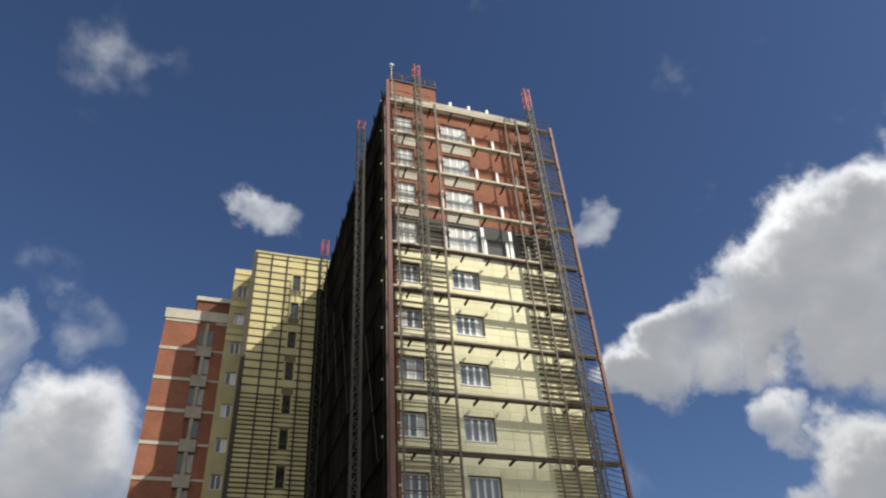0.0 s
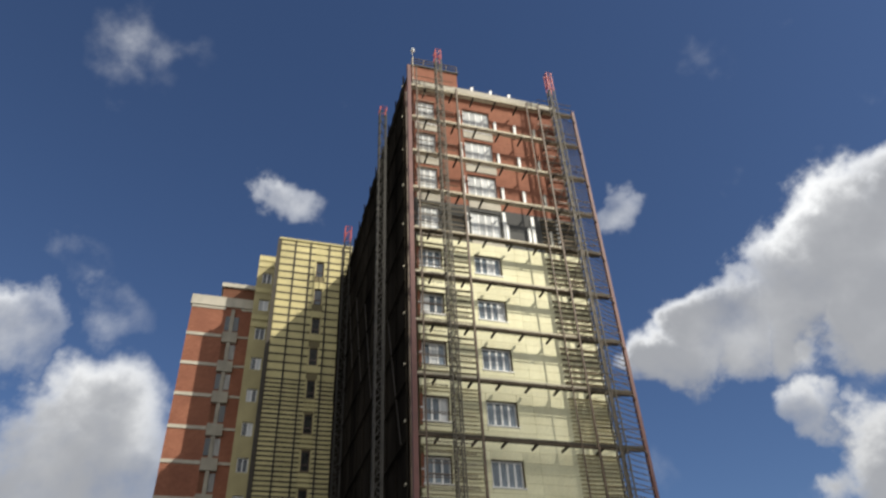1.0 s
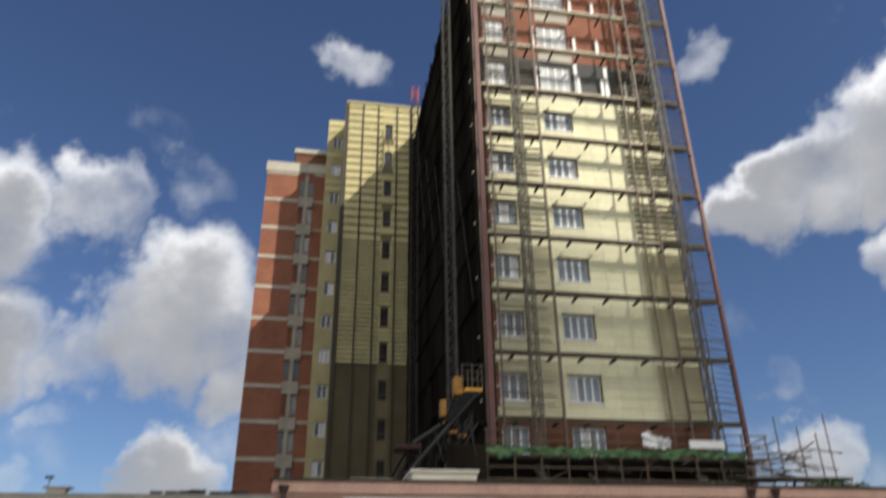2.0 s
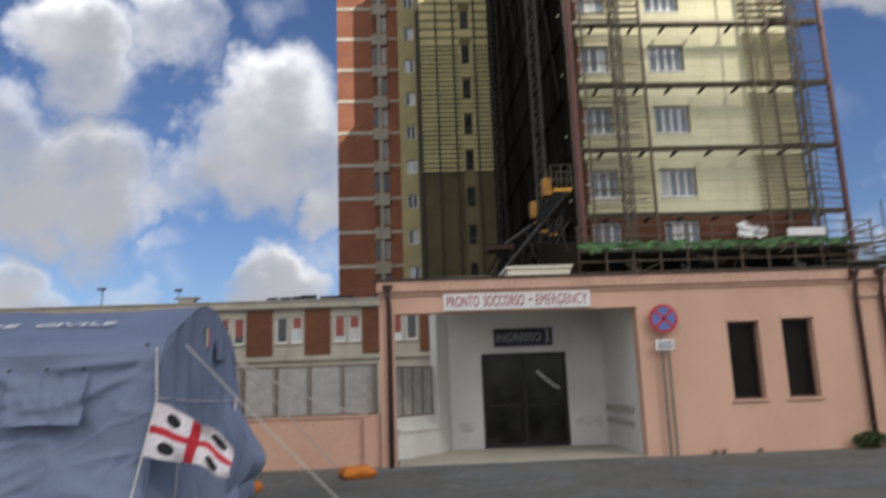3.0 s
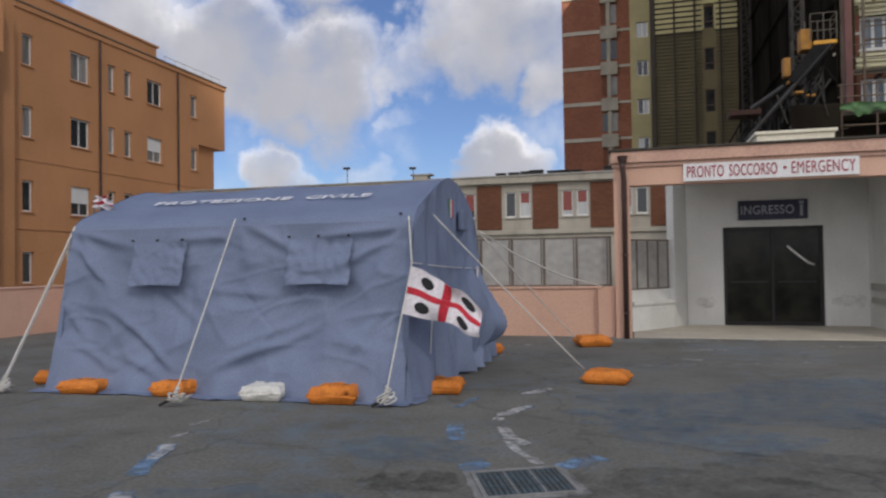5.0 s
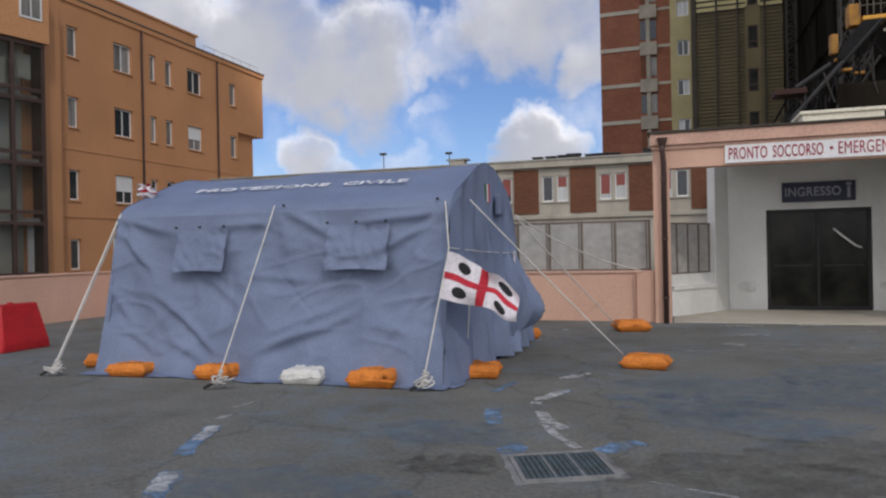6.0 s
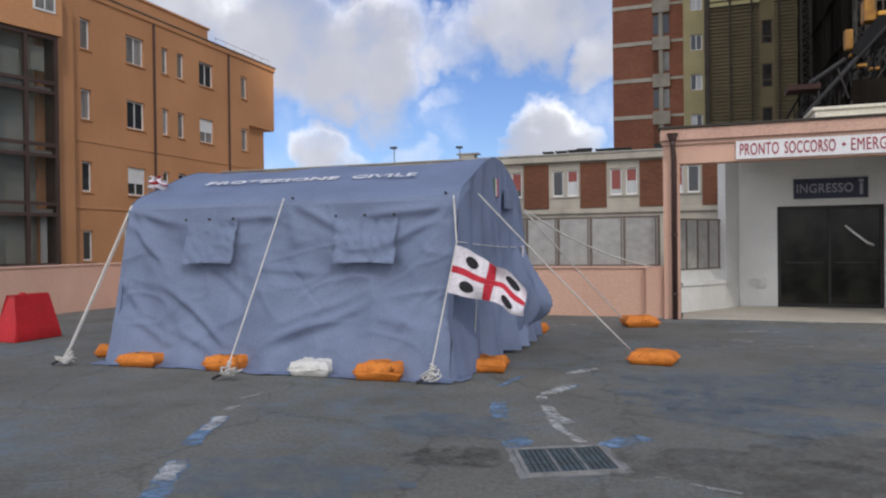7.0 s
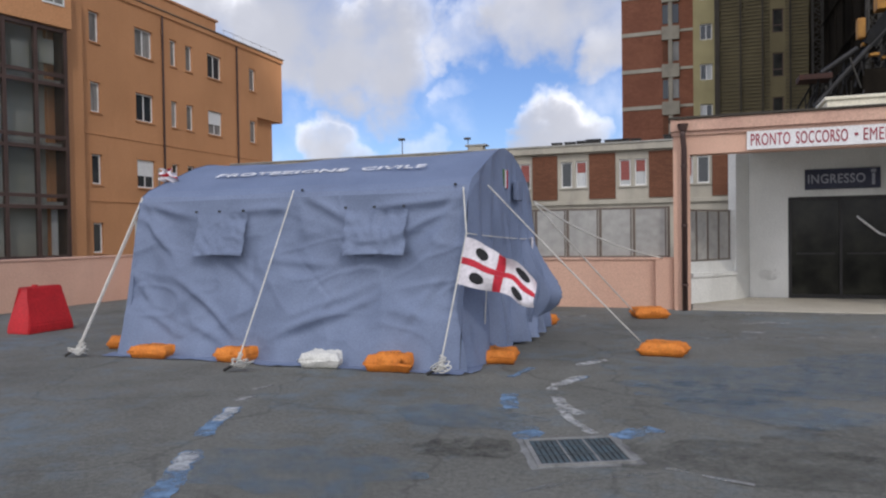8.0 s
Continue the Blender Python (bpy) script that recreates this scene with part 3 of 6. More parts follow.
for cx, cz, rx, rz in ((1.60, 0.56, 0.26, 0.13), (4.62, 0.60, 0.30, 0.13), (4.95, 0.58, 0.12, 0.16)):
    bm = bmesh.new()
    rim = []
    for i in range(28):
        a = 2 * math.pi * i / 28
        f = 1 + 0.4 * noise.noise((math.cos(a) * 2 + cx, math.sin(a) * 2, 5))
        rim.append(bm.verts.new((cx + rx * f * math.cos(a), 18.296, cz + rz * f * math.sin(a))))
    bm.faces.new(rim)
    part("scuff_mark", bm, M_SCUFF, bpy.data.objects["emergency_building"], "grey scuff on the white plaster")
# letters
sign = thing("emergency_sign", (0.93, PY - 0.05, 3.2), "long white sign with dark red lettering over the porch", "sign")
part("board", B(0.93, 4.13, PY - 0.045, PY - 0.005, 3.195, 3.56, 0.005), M_SIGN_WHITE, sign)
for body, x0, w in (("PRONTO", 1.00, 0.70), ("SOCCORSO", 1.80, 0.88), ("-", 2.79, 0.06), ("EMERGENCY", 2.94, 1.12)):
    bm = text_mesh(body, 0.235 if body != "-" else 0.05, "letters", w, bold=0.012 if body != "EMERGENCY" else 0.0)
    bm.transform(pose(x0, PY - 0.05, 3.262 if body != "-" else 3.36, 90))
    part("lettering", bm, M_SIGN_RED, sign, "dark red letters")
sign = thing("entrance_sign", (2.35, 18.25, 2.54), "dark navy sign with grey lettering above the door", "sign")
part("board", B(2.35, 3.87, 18.24, 18.295, 2.53, 2.99, 0.005), M_NAVY, sign)
bm = text_mesh("INGRESSO", 0.21, "letters", 1.16, bold=0.02)
bm.transform(pose(2.41, 18.235, 2.66, 90))
M_SIGN_GREY = surf("sign_grey", (0.36, 0.37, 0.42), rough=0.5, bump=0.0)
part("lettering", bm, M_SIGN_GREY, sign, "grey letters")
part("pictogram", B(3.70, 3.76, 18.232, 18.24, 2.60, 2.86), M_SIGN_GREY, sign)
part("pictogram", B(3.68, 3.78, 18.232, 18.24, 2.88, 2.95), M_SIGN_GREY, sign)

# ---- no stopping sign ----
pole = thing("no_stopping_sign", (5.62, PY - 0.12, 0), "round blue and red no-stopping sign on grey poles by the wall", "road sign")
part("post", T((5.58, PY - 0.12, 0), (5.58, PY - 0.12, 2.5), 0.03), M_STEEL, pole)
part("post", T((5.72, PY - 0.12, 0), (5.72, PY - 0.12, 2.2), 0.03), M_STEEL, pole)
bm = tube(bmesh.new(), (5.66, PY - 0.15, 2.87), (5.66, PY - 0.17, 2.87), 0.31, 32)
disc = part("disc", bm, M_SIGNAL_RED, pole, "red-rimmed disc")
part("face", tube(bmesh.new(), (5.66, PY - 0.171, 2.87), (5.66, PY - 0.178, 2.87), 0.245, 32), M_SIGN_BLUE, disc, "blue face")
for s in (-1, 1):
    bm = B(-0.245, 0.245, -0.004, 0.004, -0.032, 0.032)
    bm.transform(pose(5.66, PY - 0.182, 2.87, 0, 45 * s, 0))
    part("bar", bm, M_SIGNAL_RED, disc)
plate = part("plate", B(5.44, 5.84, PY - 0.17, PY - 0.15, 2.20, 2.42, 0.004), M_SIGN_WHITE, pole, "white plate")
for z in (2.36, 2.30, 2.25):
    part("text_bar", B(5.48, 5.80, PY - 0.174, PY - 0.171, z - 0.012, z + 0.012), M_NAVY, plate)

# ---- downpipes ----
for x, zt in ((-0.24, 3.62), (10.05, 3.66), (10.64, 3.66)):
    p = thing("downpipe", (x, PY - 0.1, 0), "dark brown metal rainwater downpipe on the pink wall", "downpipe", "downpipes")
    part("pipe", polytube([(x, PY - 0.08, 0.0), (x, PY - 0.08, zt - 0.35), (x - 0.02, PY - 0.16, zt - 0.1), (x - 0.02, PY - 0.16, zt + 0.04)], 0.055, 12), M_DOWNPIPE, p, smooth=True)
    for z in (0.5, 1.7, 2.9):
        part("clip", tube(bmesh.new(), (x, PY - 0.08, z), (x, PY - 0.08, z + 0.05), 0.065, 12), M_DOWNPIPE, p)
    part("hopper", tube(bmesh.new(), (x - 0.02, PY - 0.16, zt), (x - 0.02, PY - 0.16, zt + 0.14), 0.07, 12, 0.11), M_DOWNPIPE, p)

# ---- low walls with grey screens ----
WY = 15.45
w = part("wall_low_rear", B(-14.7, -0.46, WY, WY + 0.25, 0, 1.02), M_PINK)
tagged(w, "low salmon-pink boundary wall behind the tent", "wall", kind="structure")
part("coping", B(-14.7, -0.46, WY - 0.03, WY + 0.28, 1.021, 1.07, 0.008), M_PINK_TRIM, w)
w = part("wall_low_side", B(-14.72, -14.47, -14.0, WY - 0.002, 0, 1.14), M_PINK)
tagged(w, "low salmon-pink boundary wall along the forecourt", "wall", kind="structure")
part("coping", B(-14.75, -14.44, -14.0, WY - 0.04, 1.141, 1.19, 0.008), M_PINK_TRIM, w)
part("end_pilaster", B(-0.82, -0.47, WY - 0.14, WY - 0.002, 0, 1.05, 0.01), M_PINK, bpy.data.objects["wall_low_rear"])
fence = thing("screen_fence", (-7, WY + 0.1, 1.07), "grey opaque screen panels in dark frames on the low wall", "fence")
x = -0.56
first = {}
while x > -14.4:
    o = Vector((x, 0, 0))
    if not first:
        first["post"] = part("post", B(x - 0.025, x + 0.025, WY + 0.08, WY + 0.13, 1.072, 2.14), M_FENCE_FRAME, fence)
        first["panel"] = part("panel", B(x - 0.67, x - 0.035, WY + 0.095, WY + 0.115, 1.11, 2.10), M_SCREEN, fence)
        first["lower_rail"] = part("rail", B(x - 0.68, x - 0.026, WY + 0.085, WY + 0.125, 1.074, 1.105), M_FENCE_FRAME, fence)
        first["inner_post"] = part("post", B(x - 0.075, x - 0.05, WY + 0.088, WY + 0.094, 1.11, 2.10), M_FENCE_FRAME, fence)
        first["rail"] = part("rail", B(x - 0.68, x - 0.026, WY + 0.085, WY + 0.125, 2.101, 2.135), M_FENCE_FRAME, fence)
        x_first = x
    else:
        for ob in first.values():
            clone(ob, (x - x_first, 0, 0))
    x -= 0.705

# ---- low rear building with brick panels ----
BY = 36.0


def rear_building():
    h = thing("rear_ward_building", (-14, BY, 0), "long low ward building with pale concrete bands and brown brick panels", "building")
    period, x_ref = 2.885, -7.97
    holes, bays = [], []
    for k in range(-9, 4):
        x0 = x_ref + k * period
        bays.append(x0)
        holes += [(x0 + 1.47, x0 + 2.03, 3.90, 5.22), (x0 + 2.21, x0 + 2.77, 3.90, 5.22)]
    part("wall", wall_with_holes(bmesh.new(), "y", BY, 0.3, -34.0, 3.6, 0.0, 5.64, holes), M_CONCRETE, h)
    part("cornice", B(-34.3, 3.9, BY - 0.25, BY + 0.5, 5.642, 5.98, 0.03), M_CONCRETE, h)
    part("coping", B(-34.4, 4.0, BY - 0.3, BY + 0.55, 5.982, 6.06, 0.01), M_GREY_CONC, h)
    part("sill_band", B(-34.2, 3.8, BY - 0.12, BY - 0.002, 3.02, 3.22, 0.02), M_CONCRETE, h)
    part("roof", B(-34.0, 3.6, BY + 0.56, BY + 12, 5.6, 5.95), M_GREY_CONC, h)
    part("side_wall", B(3.3, 3.6, BY + 0.31, BY + 12, 0, 5.59), M_CONCRETE, h)
    for i, x0 in enumerate(bays):
        part("brick_panel", B(x0, x0 + 1.29, BY - 0.06, BY - 0.002, 3.30, 5.56, 0.01), M_BRICK_BROWN, h, "brown-red brick panel")
        for j, dx in enumerate((1.47, 2.21)):
            a, b = x0 + dx + 0.003, x0 + dx + 0.557
            w = part("window", wall_with_holes(bmesh.new(), "y", BY + 0.08, 0.06, a, b, 3.903, 5.217, [(a + 0.06, b - 0.06, 3.98, 5.15)]), M_WHITE, h, "narrow white-framed window")
            part("pane", B(a + 0.06, b - 0.06, BY + 0.10, BY + 0.11, 3.98, 5.15), M_GLASS_PALE if (i + j) % 3 else M_GLASS, w)
            drop = (0.95, 0.55, 0.85, 0.0, 0.5)[(i * 2 + j) % 5]
            if drop:
                part("blind", B(a + 0.07, b - 0.07, BY + 0.085, BY + 0.095, 5.15 - drop, 5.149), M_RED_BLIND, w, "red roller blind")
            part("sill", B(a - 0.05, b + 0.05, BY - 0.08, BY + 0.07, 3.84, 3.897), M_CONCRETE, h)
    return h


rear_building()
rng = random.Random(4)
for x in (-6.9, -6.2, -5.6, -5.0, -4.1, -3.5, -2.9, -1.3, -0.8):
    vent = thing("roof_vent", (x, BY + 1.2, 6.0), "small dark ventilation unit on the flat roof", "roof vent", "roof vents")
    w2, hh = rng.uniform(0.2, 0.34), rng.uniform(0.22, 0.34)
    part("casing", B(x - w2, x + w2, BY + 0.9, BY + 1.4, 5.95, 6.06 + hh, 0.02), M_BLACK, vent)
    part("cap", B(x - w2 - 0.05, x + w2 + 0.05, BY + 0.85, BY + 1.45, 6.062 + hh, 6.10 + hh, 0.01), M_BLACK, vent)
vent = thing("roof_tank", (-11.3, BY + 1.2, 6.0), "pale grey tank box on the flat roof", "roof tank")
part("casing", B(-11.7, -10.9, BY + 0.9, BY + 1.5, 5.95, 6.42, 0.03), M_CONCRETE, vent)
part("lid", B(-11.9, -10.7, BY + 0.85, BY + 1.55, 6.422, 6.50, 0.01), M_GREY_CONC, vent)
for az in (-22.93, -17.63):
    d = 62.0
    x, y = d * math.sin(radians(az)), d * math.cos(radians(az))
    l = thing("floodlight_pole", (x, y, 0), "slim dark floodlight pole far behind the low roof", "street lamp", "floodlight poles")
    part("pole", tube(bmesh.new(), (x, y, 0), (x, y, 9.9), 0.06, 8, 0.04), M_BLACK, l)
    part("lamp_head", B(x - 0.32, x + 0.22, y - 0.2, y + 0.2, 9.9, 10.08, 0.03), M_BLACK, l)

# ---- orange building ----
OX = -26.3


M_EAVE = surf("weathered_eave", (0.22, 0.15, 0.10), (0.14, 0.10, 0.07), scale=1.5, rough=0.85)
M_GLASS_GREY = surf("net_curtained_glass", (0.30, 0.29, 0.27), (0.16, 0.155, 0.15), scale=2.2, rough=0.12, bump=0.0, spec=0.5, stretch=(3, 3, 0.4), rand=0.3)


def orange_building():
    h = thing("orange_building", (OX, 32, 0), "four-storey orange plastered hospital block with white windows", "building")
    wins = []
    for i, zt in enumerate((12.2, 8.95, 5.6, 2.4)):
        for y0, y1, hh, pale in ((25.40, 25.97, 1.4, 1), (28.22, 29.42, 1.4, 0), (30.75, 31.20, 1.38, 1), (31.95, 32.48, 1.38, 1), (33.78, 35.02, 1.36, 0), (37.80, 38.42, 1.36, 1)):
            if zt < 3 and y0 > 30:
                continue
            wins.append((y0, y1, zt - hh, zt, pale, i))
    part("front_wall", wall_with_holes(bmesh.new(), "x", OX, -0.3, 16.0, 38.6, 0.0, 13.25, [w[:4] for w in wins if w[3] > 0]), M_ORANGE, h)
    part("upper_end_wall", B(OX - 1.3, OX, 38.601, 41.5, 9.28, 13.25), M_ORANGE, h, "overhanging upper end bay")
    part("recessed_end_wall", B(OX - 1.3, OX - 0.35, 38.601, 40.75, 0.0, 9.27), M_ORANGE, h)
    part("recess_cheek", B(OX - 0.9, OX - 0.301, 38.3, 38.6, 0.0, 9.27), M_ORANGE, h)
    for y0, y1, z0, z1, pale, i in wins:
        a, b, c, d = y0 + 0.003, y1 - 0.003, z0 + 0.003, z1 - 0.003
        inner = [(a + 0.07, (a + b) / 2 - 0.03, c + 0.07, d - 0.07), ((a + b) / 2 + 0.03, b - 0.07, c + 0.07, d - 0.07)] if y1 - y0 > 0.8 else [(a + 0.07, b - 0.07, c + 0.07, d - 0.07)]
        w = part("window", wall_with_holes(bmesh.new(), "x", OX - 0.10, -0.06, a, b, c, d, inner), M_WHITE, h, "white-framed window")
        for p in inner:
            part("pane", B(OX - 0.135, OX - 0.125, p[0], p[1], p[2], p[3]), M_GLASS_GREY if (pale and i < 2) or int(p[0] * 10 + i) % 3 == 0 else M_GLASS, w)
        if y1 - y0 > 0.8 and i >= 1 and y0 > 33 or (i == 2 and 28 < y0 < 29):
            part("shutter", B(OX - 0.09, OX - 0.07, a + 0.02, b - 0.02, c + 0.6, d), M_WHITE, w, "half-lowered white roller shutter")
        part("sill", B(OX + 0.003, OX + 0.08, y0 - 0.06, y1 + 0.06, z0 - 0.07, z0 - 0.003, 0.01), M_ORANGE, h)
        part("lintel_shadow_gap", B(OX + 0.003, OX + 0.03, y0 - 0.05, y1 + 0.05, z1 + 0.003, z1 + 0.06), M_ORANGE, h)
    part("floor_band", B(OX + 0.003, OX + 0.035, 20.0, 38.6, 6.50, 6.62, 0.01), M_ORANGE, h)
    part("floor_band", B(OX + 0.003, OX + 0.05, 20.0, 38.6, 3.4, 3.5, 0.01), M_ORANGE, h)
    part("cornice", B(OX - 0.4, OX + 0.08, 16.0, 41.58, 13.252, 13.50, 0.02), M_ORANGE, h)
    part("roof_edge", B(OX - 0.4, OX + 0.12, 16.0, 41.62, 13.502, 13.58, 0.01), M_EAVE, h)
    part("attic", B(OX - 8, OX - 0.45, 16.0, 35.2, 13.602, 14.40, 0.02), M_ORANGE, h)
    part("attic_coping", B(OX - 8, OX - 0.38, 16.0, 35.35, 14.402, 14.52, 0.01), M_ORANGE, h)
    part("roof", B(OX - 12, OX - 0.41, 16.0, 41.5, 13.1, 13.5), M_GREY_CONC, h)
    part("end_wall", B(OX - 12, OX - 1.31, 41.2, 41.5, 0, 13.09), M_ORANGE, h)
    part("rear_wall", B(OX - 12.3, OX - 12, 16.0, 41.5, 0, 13.5), M_ORANGE, h)
    for y in (30.05, 36.4):
        part("rain_pipe", T((OX + 0.12, y, 0), (OX + 0.12, y, 13.2), 0.06, 10), M_DOWNPIPE, h, "brown rain pipe")
    rail = part("roof_rail", T((OX - 0.2, 35.5, 14.0), (OX - 0.2, 41.3, 14.0), 0.013), M_STEEL, h)
    for i in range(7):
        part("rail_post", T((OX - 0.2, 35.6 + i * 0.95, 13.58), (OX - 0.2, 35.6 + i * 0.95, 14.0), 0.011), M_STEEL, rail)
    # pilaster beside the glazed stair bay
    part("pilaster", B(OX + 0.003, OX + 0.9, 22.3, 24.15, 0, 13.2, 0.02), M_ORANGE, h)
    return h


orange_building()


def glazed_bay():
    """A stair bay of dark frames and glass that stands out from the orange wall at a slant."""
    h = thing("glazed_stair_bay", (-24.6, 22, 0), "dark-framed glazed stair bay below an orange overhang", "building bay")
    a = Vector((-24.55, 22.55, 0))
    d = Vector((-0.217, -0.976, 0))
    n = Vector((0.976, -0.217, 0))

    def slab(u0, u1, n0, n1, z0, z1):
        bm = bmesh.new()
        vs = [bm.verts.new(a + d * u + n * v + Vector((0, 0, z))) for z in (z0, z1) for u, v in ((u0, n0), (u1, n0), (u1, n1), (u0, n1))]
        for f in ((0, 1, 2, 3), (4, 5, 6, 7), (0, 1, 5, 4), (1, 2, 6, 5), (2, 3, 7, 6), (3, 0, 4, 7)):
            bm.faces.new([vs[i] for i in f])
        return bm

    part("overhang", slab(-0.15, 6.0, -1.6, 0.12, 10.35, 13.2), M_ORANGE, h, "orange plastered overhang")
    part("base", slab(0, 6.0, -1.4, 0.0, 0.0, 0.85), M_ORANGE, h)
    # back wall kept pale so that the glass looks as if it reflects
    part("back_wall", slab(0.1, 6.0, -1.1, -0.95, 0.86, 10.34), M_BAY_REFLECTION, h)
    step = 1.22
    for i in range(6):
        u = i * step
        part("mullion", slab(u, u + 0.14, -0.16, 0.02, 0.86, 10.34), M_BRONZE, h)
    for z in (0.86, 2.9, 3.35, 5.3, 5.75, 7.9, 8.3, 10.16):
        part("transom", slab(0.141, 6.0, -0.12, 0.0, z, z + 0.15), M_BRONZE, h)
    for i in range(5):
        for z0, z1 in ((1.02, 2.89), (3.06, 3.34), (3.51, 5.29), (5.46, 5.74), (5.91, 7.89), (8.06, 8.29), (8.46, 10.15)):
            part("pane", slab(i * step + 0.145, (i + 1) * step - 0.005, -0.08, -0.06, z0, z1), M_BAY_GLASS, h)
    w = part("window", slab(0.15, 1.05, 0.122, 0.16, 11.2, 12.65), M_WHITE, h, "white-framed window in the overhang")
    part("pane", slab(0.23, 0.57, 0.162, 0.17, 11.28, 12.57), M_GLASS_GREY, w)
    part("pane", slab(0.63, 0.97, 0.162, 0.17, 11.28, 12.57), M_GLASS_GREY, w)
    # pale panels added to stand in for reflections in the glass
    for u0, z0, u1, z1 in ((0.3, 8.9, 1.0, 9.9), (1.3, 8.5, 2.0, 9.6), (2.4, 5.9, 3.1, 7.7)):
        part("reflection_panel", slab(u0, u1, -0.5, -0.47, z0, z1), M_BAY_REFLECTION, h, "pale panel added behind the glass in place of reflections")
    for z0 in (3.0, 5.4, 8.0):
        part("landing", slab(0.2, 5.5, -0.94, -0.2, z0, z0 + 0.2), M_GREY_CONC, h)
    part("curtain_panel", slab(0.25, 0.5, -0.6, -0.55, 1.0, 2.9), M_WHITE_WALL, h, "pale inner partition")
    part("side_cheek", slab(0.0, 0.10, -0.94, -0.17, 0.86, 10.34), M_BRONZE, h)


# grey-green tone of the reflections, painted behind the bay glass
M_BAY_REFLECTION = surf("grey_green_reflection", (0.52, 0.53, 0.47), (0.34, 0.35, 0.30), scale=0.7, rough=0.8, bump=0.02)
M_BAY_GLASS = bpy.data.materials.new("bay_glass")
M_BAY_GLASS.use_nodes = True
_b = M_BAY_GLASS.node_tree.nodes["Principled BSDF"]
_b.inputs["Base Color"].default_value, _b.inputs["Roughness"].default_value = (0.040, 0.044, 0.040, 1), 0.05
_b.inputs["Alpha"].default_value, _b.inputs["Specular IOR Level"].default_value = 0.22, 0.8
glazed_bay()

# ---- tower under repair ----
TY, SY = 33.0, 31.8          # facade, scaffold face
TX0, TX1 = 8.95, 20.1        # facade width


def deck_z(k):
    return 22.1 + 3.25 * k


def win_top(k):
    return 21.45 + 3.27 * k if k > -4 else 9.05


def tower():
    h = thing("hospital_tower", (14.5, TY, 0), "tall hospital tower, brick upper storeys and cream insulation boards below", "building")
    colA, colB = (9.15, 10.55), (12.68, 14.42)
    holes = []
    for k in range(-4, 7):
        zt = win_top(k)
        for c in (colA, colB):
            holes.append((c[0], c[1] + (0.32 if k > 2 and c is colB else 0), zt - (1.4 if k < 3 else 1.95), zt if k < 3 else zt + 0.38))

    def band(z0, z1, mat, name, label=""):
        hs = [x for x in holes if z0 <= x[2] and x[3] <= z1]
        part(name, wall_with_holes(bmesh.new(), "y", TY, 0.35, TX0, TX1, z0, z1, hs), mat, h, label)

    z_base, z_cream, z_grey, z_top = deck_z(-4) + 0.3, deck_z(2) + 0.25, deck_z(3) + 0.15, 42.6
    band(0.0, z_base, M_BRICK_BROWN, "lower_wall", "brown brick lower storeys")
    band(z_base + 0.001, z_cream, M_OCHRE_SHADED, "middle_wall")
    band(z_cream + 0.001, z_grey, M_GREY_DARK, "grey_wall", "dark grey stripped storey")
    band(z_grey + 0.001, z_top, M_BRICK, "upper_wall", "red brick upper storeys")
    # darker brick on the left side puts its shade into the colour
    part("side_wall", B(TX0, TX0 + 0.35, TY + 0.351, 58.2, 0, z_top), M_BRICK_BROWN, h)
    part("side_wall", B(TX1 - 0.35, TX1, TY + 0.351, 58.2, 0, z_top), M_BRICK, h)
    part("rear_wall", B(TX0, TX1, 58.201, 58.25, 0, z_top), M_BRICK, h)
    part("roof", B(TX0 + 0.36, TX1 - 0.36, TY + 0.36, 58.19, 42.0, 42.5), M_GREY_CONC, h)
    part("parapet", B(TX0 - 0.1, TX1 + 0.1, TY - 0.5, TY + 0.4, z_top + 0.001, 43.1, 0.02), M_CONCRETE, h)
    pent = part("penthouse", wall_with_holes(bmesh.new(), "y", TY + 0.05, 4.5, TX0, 12.5, 43.101, 45.3, []), M_BRICK, h, "brick roof house")
    part("penthouse_cap", B(TX0 - 0.1, 12.6, TY - 0.05, TY + 4.7, 45.301, 45.45), M_DARKLINE, pent)
    for x in (8.95, 9.85, 10.75, 11.65, 12.5):
        part("rail_post", T((x, TY, 45.45), (x, TY, 46.15), 0.04), M_PIPE_BROWN, pent)
    for z in (45.8, 46.12):
        part("guard_rail", T((8.95, TY, z), (12.5, TY, z), 0.04), M_PIPE_BROWN, pent)
    # windows
    for i, (x0, x1, z0, z1) in enumerate(holes):
        k = i // 2 - 4
        n = 4 if x1 - x0 > 1.5 else 3
        a, b, c, d = x0 + 0.004, x1 - 0.004, z0 + 0.004, z1 - 0.004
        step = (b - a - 0.1) / n
        inner = [(a + 0.09 + j * step + (0.05 if j else 0), a + 0.05 + (j + 1) * step - 0.03, c + 0.09, d - 0.09) for j in range(n)]
        w = part("window", wall_with_holes(bmesh.new(), "y", TY + 0.14, 0.07, a, b, c, d, inner), M_WHITE, h, "white-framed casement window")
        for j, p in enumerate(inner):
            mt = M_GLASS_PALE if k > 2 or (i * 5 + j * 3) % 7 == 1 else M_GLASS_SKY
            part("pane", B(p[0], p[1], TY + 0.17, TY + 0.18, p[2], p[3]), mt, w)
        part("sill", B(x0 - 0.08, x1 + 0.08, TY - 0.10, TY + 0.13, z0 - 0.08, z0 - 0.003, 0.01), M_WHITE, h)
        if k > 2 or k == -4:
            part("spandrel", B(x0 - 0.05, x1 + 0.12, TY - 0.05, TY - 0.003, z0 - (0.7 if k > 2 else 1.0), z0 - 0.083), M_CONCRETE, h, "pale spandrel panel")
